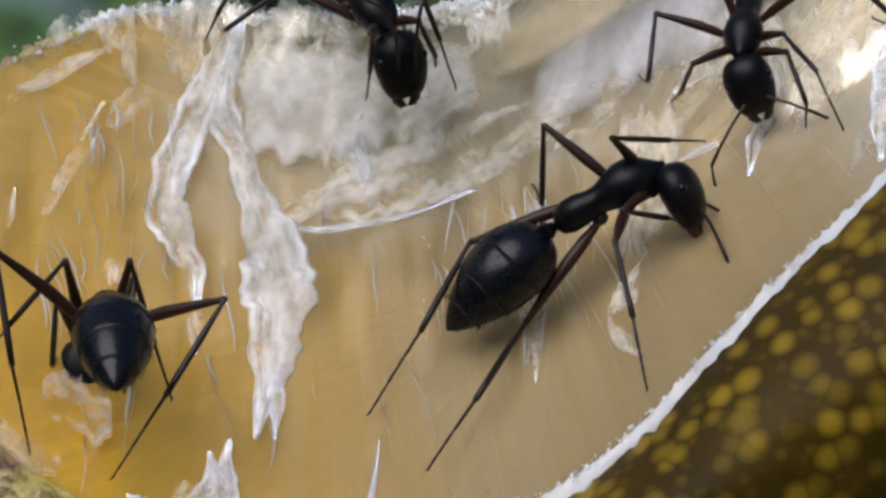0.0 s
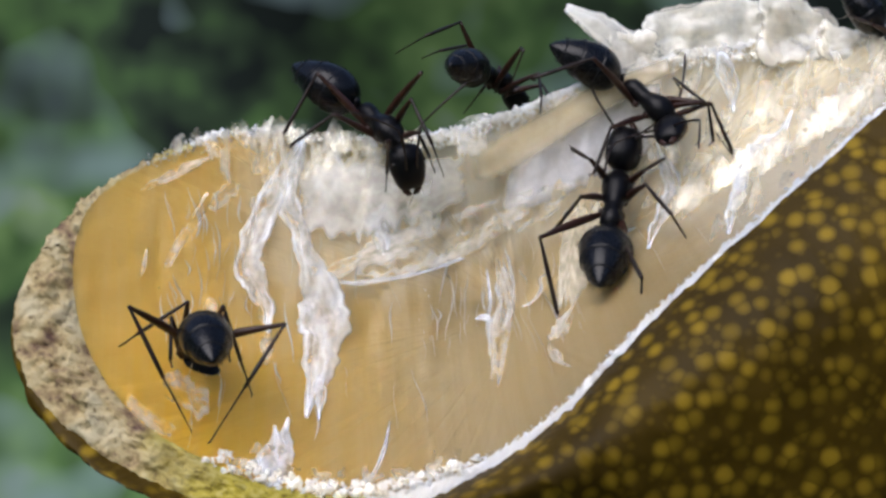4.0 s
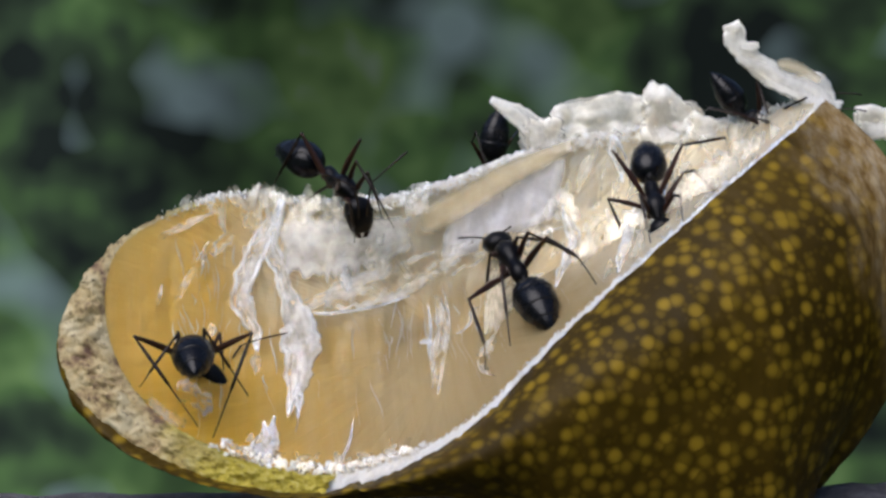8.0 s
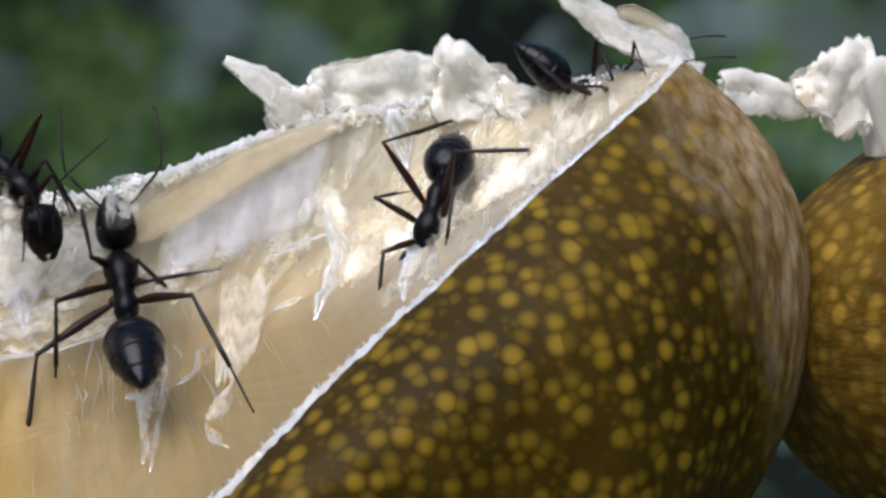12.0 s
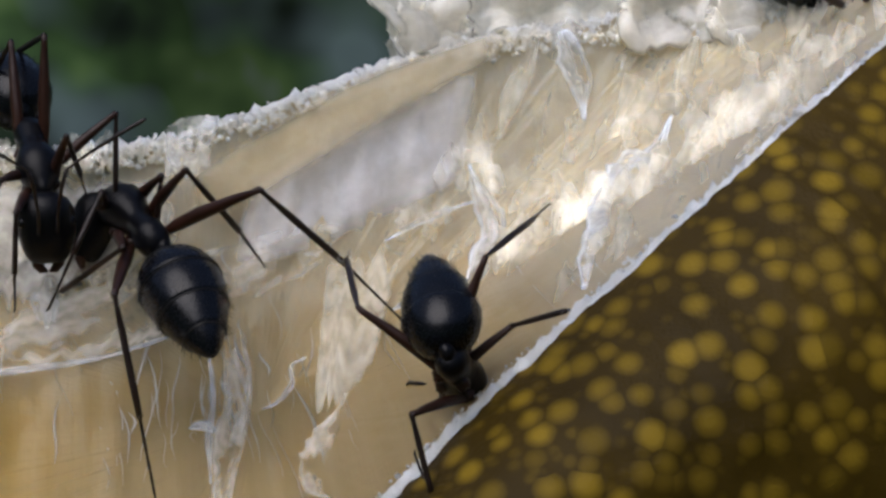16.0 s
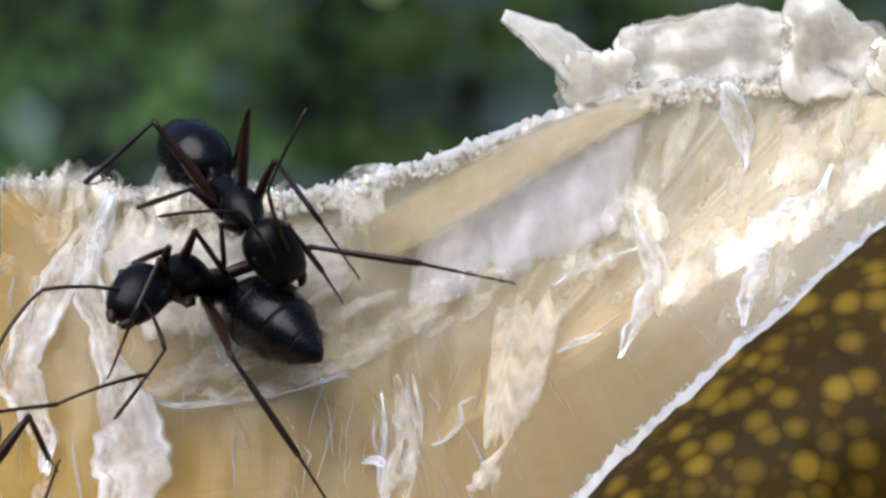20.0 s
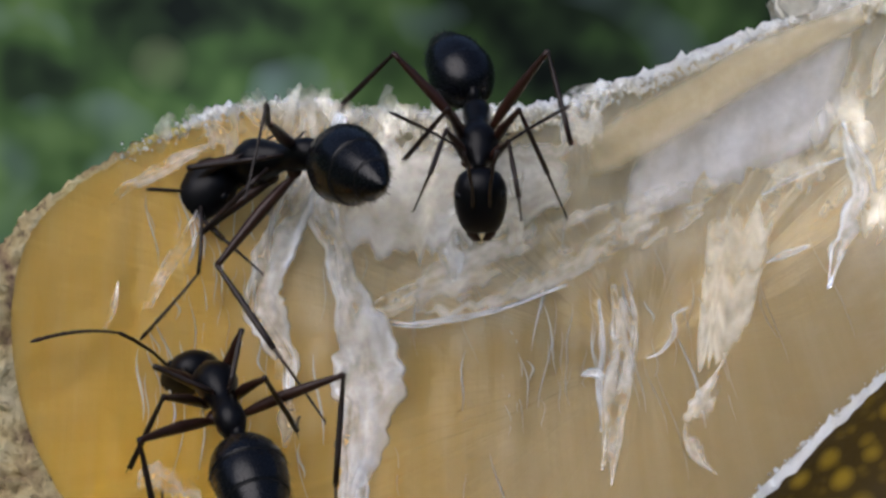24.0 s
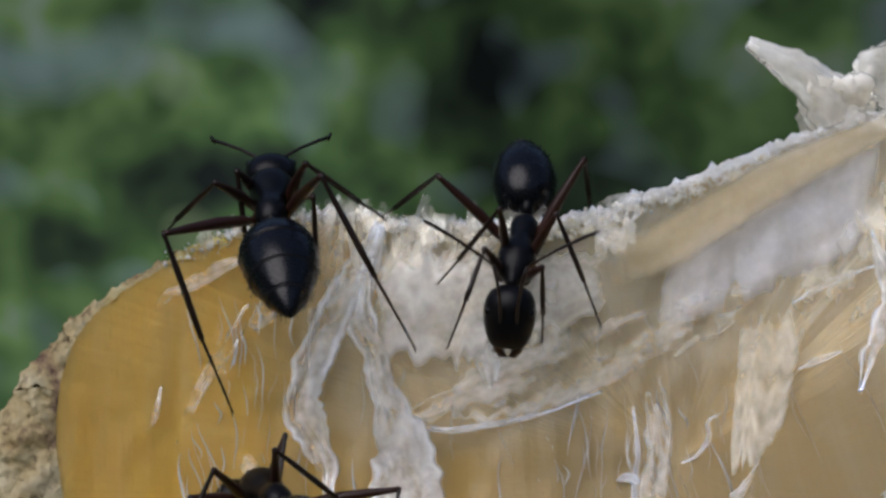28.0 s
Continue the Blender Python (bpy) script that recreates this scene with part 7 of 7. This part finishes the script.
        (11, [(25.15, 3.28, 20.48), (25.55, -0.18, 18.68), (26.04, -0.32, 17.25), (25.35, 7.50, 22.75)], (0, -0.6, 0.75), [(26.3, -1.4, 19.9), (26.6, -2.6, 18.8), (26.2, 1.3, 22.0), (27.3, -3.7, 19.3), (25.8, 2.2, 23.6), (29.9, 5.3, 22.6), (23.8, -1.4, 19.0), (24.0, -4.4, 16.7), (22.5, 0.5, 20.5), (22.6, 4.6, 17.6), (22.1, 2.7, 22.3), (23.6, 8.0, 20.7)]),
        (11.5, [(26.01, 5.24, 20.91), (24.03, 3.98, 17.76), (23.48, 5.46, 15.80), (28.32, 8.71, 23.39)], (0, -0.5, 0.8), [(23.8, 2.1, 18.0), (23.2, 1.9, 16.3), (25.6, 2.6, 20.8), (23.1, 0.6, 16.0), (25.8, 2.4, 22.6), (31.0, 2.8, 21.6), (21.9, 3.9, 18.2), (20.0, 3.4, 14.9), (22.3, 4.9, 20.8), (24.9, 9.1, 20.2), (23.3, 5.4, 23.4), (27.9, 8.8, 23.8)]),
        (13.6, [(15.68, -4.08, 13.64), (17.70, -4.91, 10.38), (17.76, -2.40, 10.51), (15.54, 0.73, 14.31)], (0, -0.5, 0.8), [(19.1, -6.0, 10.9), (19.9, -5.9, 9.3), (17.8, -5.6, 14.0), (21.2, -6.5, 9.4), (17.3, -6.2, 15.6), (18.7, -1.6, 17.6), (17.1, -6.8, 9.6), (18.5, -7.2, 6.1), (15.1, -7.2, 11.5), (12.4, -3.0, 11.5), (13.8, -7.2, 14.0), (11.8, -2.1, 16.1)]),
        (14, [(16.46, -8.03, 13.22), (17.64, -4.81, 11.32), (18.27, -2.61, 10.26), (16.08, -4.65, 16.60)], (0, -0.6, 0.75), [(18.3, -3.6, 12.6), (18.4, -2.3, 11.5), (17.3, -8.5, 13.4), (19.8, -4.2, 13.4), (16.6, -6.7, 16.5), (19.5, -1.0, 16.7), (19.8, -4.9, 10.9), (20.7, -2.1, 8.5), (14.9, -8.4, 11.4), (15.0, -5.8, 9.1), (13.2, -7.3, 13.6), (12.7, -0.9, 14.7)]),
        (15, [(15.76, -9.16, 11.93), (16.77, -5.68, 10.44), (17.36, -3.42, 9.49), (15.44, -5.43, 14.93)], (0, -0.6, 0.75), [(17.0, -4.5, 11.9), (17.1, -3.1, 10.9), (17.9, -7.3, 12.9), (20.0, -4.9, 13.5), (17.1, -8.0, 14.9), (19.3, -2.2, 16.5), (18.9, -5.4, 10.4), (19.8, -2.4, 8.3), (14.5, -9.5, 10.1), (14.8, -6.5, 8.8), (13.0, -7.7, 13.2), (12.7, -1.4, 14.6)]),
        (16, [(15.40, -7.89, 11.86), (16.44, -4.43, 10.35), (16.73, -2.14, 9.31), (15.23, -4.24, 14.97)], (0, -0.6, 0.75), [(16.7, -3.3, 11.8), (16.8, -1.8, 10.8), (17.7, -6.0, 12.7), (19.6, -6.2, 13.2), (16.7, -6.8, 14.9), (19.6, -1.1, 16.4), (18.6, -4.2, 10.3), (19.5, -1.2, 8.2), (14.2, -8.3, 10.1), (14.5, -6.6, 8.6), (12.7, -6.5, 13.3), (12.7, -0.1, 14.5)]),
        (17, [(11.53, -3.02, 8.62), (8.69, -1.06, 6.75), (7.35, 0.36, 5.16), (16.02, -1.88, 9.87)], (0, -0.6, 0.75), [(7.1, -2.0, 7.1), (6.2, -1.1, 5.9), (12.8, -4.1, 7.5), (14.8, -6.7, 8.8), (13.6, -5.3, 8.4), (15.3, -7.1, 9.3), (8.8, -2.6, 8.7), (10.5, 0.8, 8.0), (9.9, -1.1, 10.5), (12.0, 3.1, 9.6), (10.3, -4.0, 11.3), (16.4, -2.3, 12.5)]),
        (18, [(8.11, -5.64, 6.09), (5.69, -3.09, 4.35), (4.44, -1.42, 2.93), (10.46, -1.49, 6.67)], (0, -0.6, 0.75), [(3.9, -3.6, 4.8), (3.2, -2.5, 3.7), (9.0, -7.0, 4.9), (10.4, -10.0, 6.2), (10.0, -7.5, 6.8), (12.0, -3.0, 6.9), (5.6, -4.6, 6.3), (7.9, -1.7, 5.4), (7.9, -5.3, 7.4), (8.9, -0.5, 6.4), (9.2, -7.0, 8.2), (11.5, -3.7, 6.3)]),
        (18.8, [(4.60, -6.23, 2.64), (1.46, -8.48, 1.99), (-0.12, -10.42, 2.32), (8.67, -4.00, 4.06)], (0, -0.5, 0.8), [(1.6, -10.0, 3.1), (0.3, -10.9, 2.3), (6.0, -6.1, 1.2), (9.4, -5.0, 1.8), (6.8, -4.6, 2.6), (2.9, -1.8, 2.0), (3.1, -8.2, 3.8), (0.6, -5.7, 2.2), (4.4, -5.8, 3.9), (-0.2, -4.3, 2.7), (6.3, -4.8, 4.2), (3.4, -2.6, 1.6)]),
        (19.4, [(1.71, -8.53, 1.05), (-1.50, -10.54, 0.01), (-1.10, -12.97, 0.55), (6.09, -9.26, 3.01)], (0, -0.5, 0.8), [(-1.5, -12.1, 1.0), (-2.8, -12.9, 0.1), (3.2, -8.4, -0.3), (6.6, -7.6, 0.6), (4.0, -7.1, 1.2), (0.3, -4.0, 0.6), (-0.0, -10.5, 2.0), (-2.2, -7.8, 0.3), (1.4, -8.2, 2.3), (-3.0, -6.3, 0.9), (3.4, -7.3, 2.8), (0.8, -4.8, 0.1)]),
        (28, [(1.71, -8.53, 1.05), (-1.50, -10.54, 0.01), (-1.10, -12.97, 0.55), (6.09, -9.26, 3.01)], (0, -0.5, 0.8), [(-1.5, -12.1, 1.0), (-2.8, -12.9, 0.1), (3.2, -8.4, -0.3), (6.6, -7.6, 0.6), (4.0, -7.1, 1.2), (0.3, -4.0, 0.6), (-0.0, -10.5, 2.0), (-2.2, -7.8, 0.3), (1.4, -8.2, 2.3), (-3.0, -6.3, 0.9), (3.4, -7.3, 2.8), (0.8, -4.8, 0.1)]),
    ], 0.97)
    go(*ANT_E, [
        (0, [(10.49, 10.87, 21.08), (11.40, 13.10, 18.45), (12.25, 12.77, 16.36), (9.99, 6.90, 22.91)], (0, -0.5, 0.85), [(11.5, 14.7, 19.3), (9.2, 15.6, 17.7), (10.6, 13.9, 21.5), (7.1, 14.4, 21.6), (10.7, 12.4, 23.4), (6.5, 11.3, 24.1), (13.1, 12.6, 18.0), (12.1, 11.8, 15.4), (13.1, 10.6, 19.6), (12.1, 7.8, 17.7), (12.8, 9.5, 21.7), (10.7, 5.9, 20.9)]),
        (3.5, [(8.48, 9.54, 21.72), (9.94, 12.43, 20.24), (10.51, 13.66, 18.40), (6.47, 5.69, 22.43)], (0, -0.5, 0.85), [(9.5, 13.8, 21.3), (7.9, 14.9, 19.3), (8.0, 12.3, 22.8), (4.7, 12.6, 21.6), (7.5, 10.4, 24.2), (3.7, 9.0, 23.0), (11.7, 12.1, 20.4), (11.9, 12.0, 17.5), (11.5, 9.8, 21.3), (11.7, 7.5, 18.6), (10.6, 8.1, 22.9), (9.5, 4.8, 20.5)]),
        (5.5, [(9.31, 7.65, 22.75), (11.66, 10.32, 22.95), (13.65, 11.43, 23.15), (6.98, 3.92, 22.58)], (0, -0.5, 0.85), [(11.1, 11.3, 24.4), (10.5, 13.5, 22.7), (9.1, 9.9, 24.8), (6.4, 11.5, 23.1), (7.8, 7.8, 25.1), (4.3, 8.1, 22.6), (13.2, 9.5, 23.3), (14.3, 10.3, 20.8), (12.3, 7.2, 23.2), (12.9, 6.0, 19.9), (10.6, 5.4, 23.7), (9.7, 3.5, 19.9)]),
        (6, [(12.26, 9.13, 20.71), (14.92, 8.80, 22.03), (16.98, 8.51, 21.81), (9.60, 9.37, 22.03)], (0, -0.6, 0.75), [(14.9, 9.2, 23.9), (16.6, 11.5, 23.5), (14.2, 7.5, 23.4), (15.4, 11.7, 22.1), (11.6, 9.6, 24.4), (9.5, 14.6, 22.0), (15.3, 6.9, 20.4), (14.4, 7.8, 19.3), (14.2, 6.2, 21.2), (16.3, 8.0, 19.6), (10.5, 6.6, 20.7), (10.0, 7.2, 16.0)]),
        (7, [(13.61, 10.99, 21.45), (15.49, 13.54, 19.84), (16.63, 15.22, 18.78), (11.66, 11.13, 24.17)], (0, -0.6, 0.75), [(15.0, 7.8, 20.3), (15.3, 7.9, 18.9), (14.4, 7.7, 21.0), (15.0, 7.9, 19.6), (14.5, 9.5, 23.2), (16.2, 15.1, 24.1), (13.5, 7.6, 20.3), (14.1, 7.7, 18.9), (12.8, 7.5, 20.7), (13.2, 7.7, 19.2), (12.0, 8.9, 21.7), (11.2, 14.7, 22.1)]),
        (8, [(13.89, 13.18, 20.89), (13.44, 15.74, 18.46), (13.16, 16.97, 16.55), (14.45, 13.06, 24.34)], (0, -0.6, 0.75), [(13.3, 7.5, 19.0), (13.3, 7.6, 17.8), (13.9, 7.7, 19.8), (14.1, 7.7, 18.6), (15.4, 12.8, 22.8), (16.7, 18.5, 23.6), (12.5, 7.5, 19.0), (12.5, 7.5, 17.8), (12.5, 7.4, 19.8), (12.1, 7.4, 18.2), (12.4, 12.3, 22.6), (12.9, 7.7, 20.9)]),
        (8.6, [(14.80, 16.48, 16.21), (14.74, 19.49, 14.31), (14.49, 21.06, 12.67), (14.64, 12.50, 18.10)], (0, -0.5, 0.85), [(10.7, 12.4, 14.8), (10.2, 12.7, 13.8), (11.6, 12.0, 15.2), (11.2, 12.2, 14.1), (16.5, 15.0, 17.2), (20.7, 19.1, 17.2), (10.0, 12.6, 15.2), (9.6, 12.9, 14.2), (10.4, 12.4, 15.9), (9.4, 13.0, 14.7), (14.0, 15.9, 18.4), (11.3, 12.1, 16.7)]),
        (9.5, [(15.16, 17.58, 13.45), (14.98, 20.39, 11.26), (15.02, 22.48, 10.33), (15.53, 14.47, 16.54)], (0, -0.5, 0.85), [(11.5, 13.0, 12.2), (11.1, 13.2, 11.1), (12.4, 12.8, 12.7), (12.1, 12.8, 11.5), (16.9, 16.4, 14.6), (20.8, 20.8, 14.5), (10.8, 13.3, 12.6), (10.4, 13.4, 11.5), (11.1, 13.1, 13.3), (10.2, 13.5, 12.0), (14.2, 17.2, 15.6), (12.0, 13.0, 14.1)]),
        (14, [(15.28, 18.59, 11.65), (15.10, 21.37, 9.44), (15.15, 23.46, 8.50), (15.66, 15.53, 14.79)], (0, -0.5, 0.85), [(11.7, 14.0, 10.5), (11.2, 14.1, 9.4), (12.5, 13.7, 11.0), (12.3, 13.8, 9.8), (17.1, 17.4, 12.9), (20.9, 21.8, 12.7), (11.0, 14.2, 10.8), (10.5, 14.4, 9.7), (11.2, 14.1, 11.5), (10.3, 14.5, 10.2), (14.3, 18.2, 13.9), (12.1, 14.0, 12.4)]),
        (28, [(15.28, 18.59, 11.65), (15.10, 21.37, 9.44), (15.15, 23.46, 8.50), (15.66, 15.53, 14.79)], (0, -0.5, 0.85), [(11.7, 14.0, 10.5), (11.2, 14.1, 9.4), (12.5, 13.7, 11.0), (12.3, 13.8, 9.8), (17.1, 17.4, 12.9), (20.9, 21.8, 12.7), (11.0, 14.2, 10.8), (10.5, 14.4, 9.7), (11.2, 14.1, 11.5), (10.3, 14.5, 10.2), (14.3, 18.2, 13.9), (12.1, 14.0, 12.4)]),
    ], 0.88)
    go(*ANT_F, [
        (7, [(31.40, 5.64, 23.92), (33.16, 5.23, 23.88), (34.94, 4.76, 24.32), (29.04, 6.04, 26.82)], (0, -0.3, 0.95), [(34.5, 6.0, 25.1), (35.8, 7.3, 23.3), (32.6, 7.0, 25.5), (32.6, 9.8, 23.9), (31.9, 4.0, 26.4), (31.8, 4.9, 24.0), (33.9, 3.5, 24.3), (34.7, 2.9, 21.9), (31.6, 3.3, 24.3), (30.7, 2.1, 21.5), (29.4, 3.1, 24.5), (28.8, 8.5, 24.7)]),
        (8, [(31.52, 5.64, 24.28), (33.64, 5.15, 24.08), (35.61, 4.65, 24.52), (29.48, 5.99, 27.07)], (0, -0.3, 0.95), [(34.9, 5.9, 25.2), (36.1, 7.3, 23.4), (33.7, 3.7, 25.0), (34.4, 3.5, 25.3), (31.6, 4.4, 26.9), (32.0, 5.2, 24.4), (34.2, 3.4, 24.4), (34.9, 2.9, 22.0), (31.7, 2.9, 24.0), (30.7, 6.4, 24.1), (29.7, 3.0, 24.5), (28.6, 8.2, 24.6)]),
        (9, [(31.44, 5.67, 24.21), (33.40, 5.21, 23.95), (35.34, 4.71, 24.20), (29.22, 6.06, 26.80)], (0, -0.3, 0.95), [(34.7, 6.0, 25.0), (35.9, 7.4, 23.2), (34.0, 4.5, 25.5), (33.8, 2.4, 24.3), (31.8, 4.6, 26.9), (32.1, 5.6, 24.4), (34.1, 3.5, 24.2), (34.7, 2.9, 21.8), (31.7, 2.9, 24.0), (31.0, 6.2, 24.0), (29.7, 3.0, 24.8), (28.7, 8.3, 24.9)]),
        (10, [(31.83, 5.66, 24.14), (33.55, 5.23, 24.07), (35.24, 4.76, 24.45), (29.52, 6.08, 26.64)], (0, -0.3, 0.95), [(34.9, 5.9, 25.2), (36.3, 7.3, 23.5), (33.7, 3.9, 25.3), (33.8, 2.4, 24.4), (31.9, 4.4, 26.8), (32.2, 5.1, 24.4), (34.3, 3.5, 24.5), (35.1, 2.9, 22.1), (32.0, 2.9, 24.0), (31.1, 6.1, 24.0), (29.4, 3.9, 24.9), (28.8, 9.2, 25.1)]),
        (11, [(31.80, 5.73, 24.07), (33.46, 5.30, 24.32), (35.01, 4.86, 24.87), (29.49, 6.18, 26.04)], (0, -0.3, 0.95), [(34.6, 6.0, 25.7), (36.3, 7.3, 24.1), (33.7, 3.9, 25.3), (34.1, 2.5, 24.7), (32.0, 4.3, 26.8), (32.3, 4.9, 24.5), (34.1, 3.5, 24.9), (35.3, 2.8, 22.7), (31.9, 3.0, 24.1), (31.1, 6.1, 23.9), (29.9, 3.0, 24.2), (29.7, 7.2, 24.1)]),
    ], 0.8)


motions()
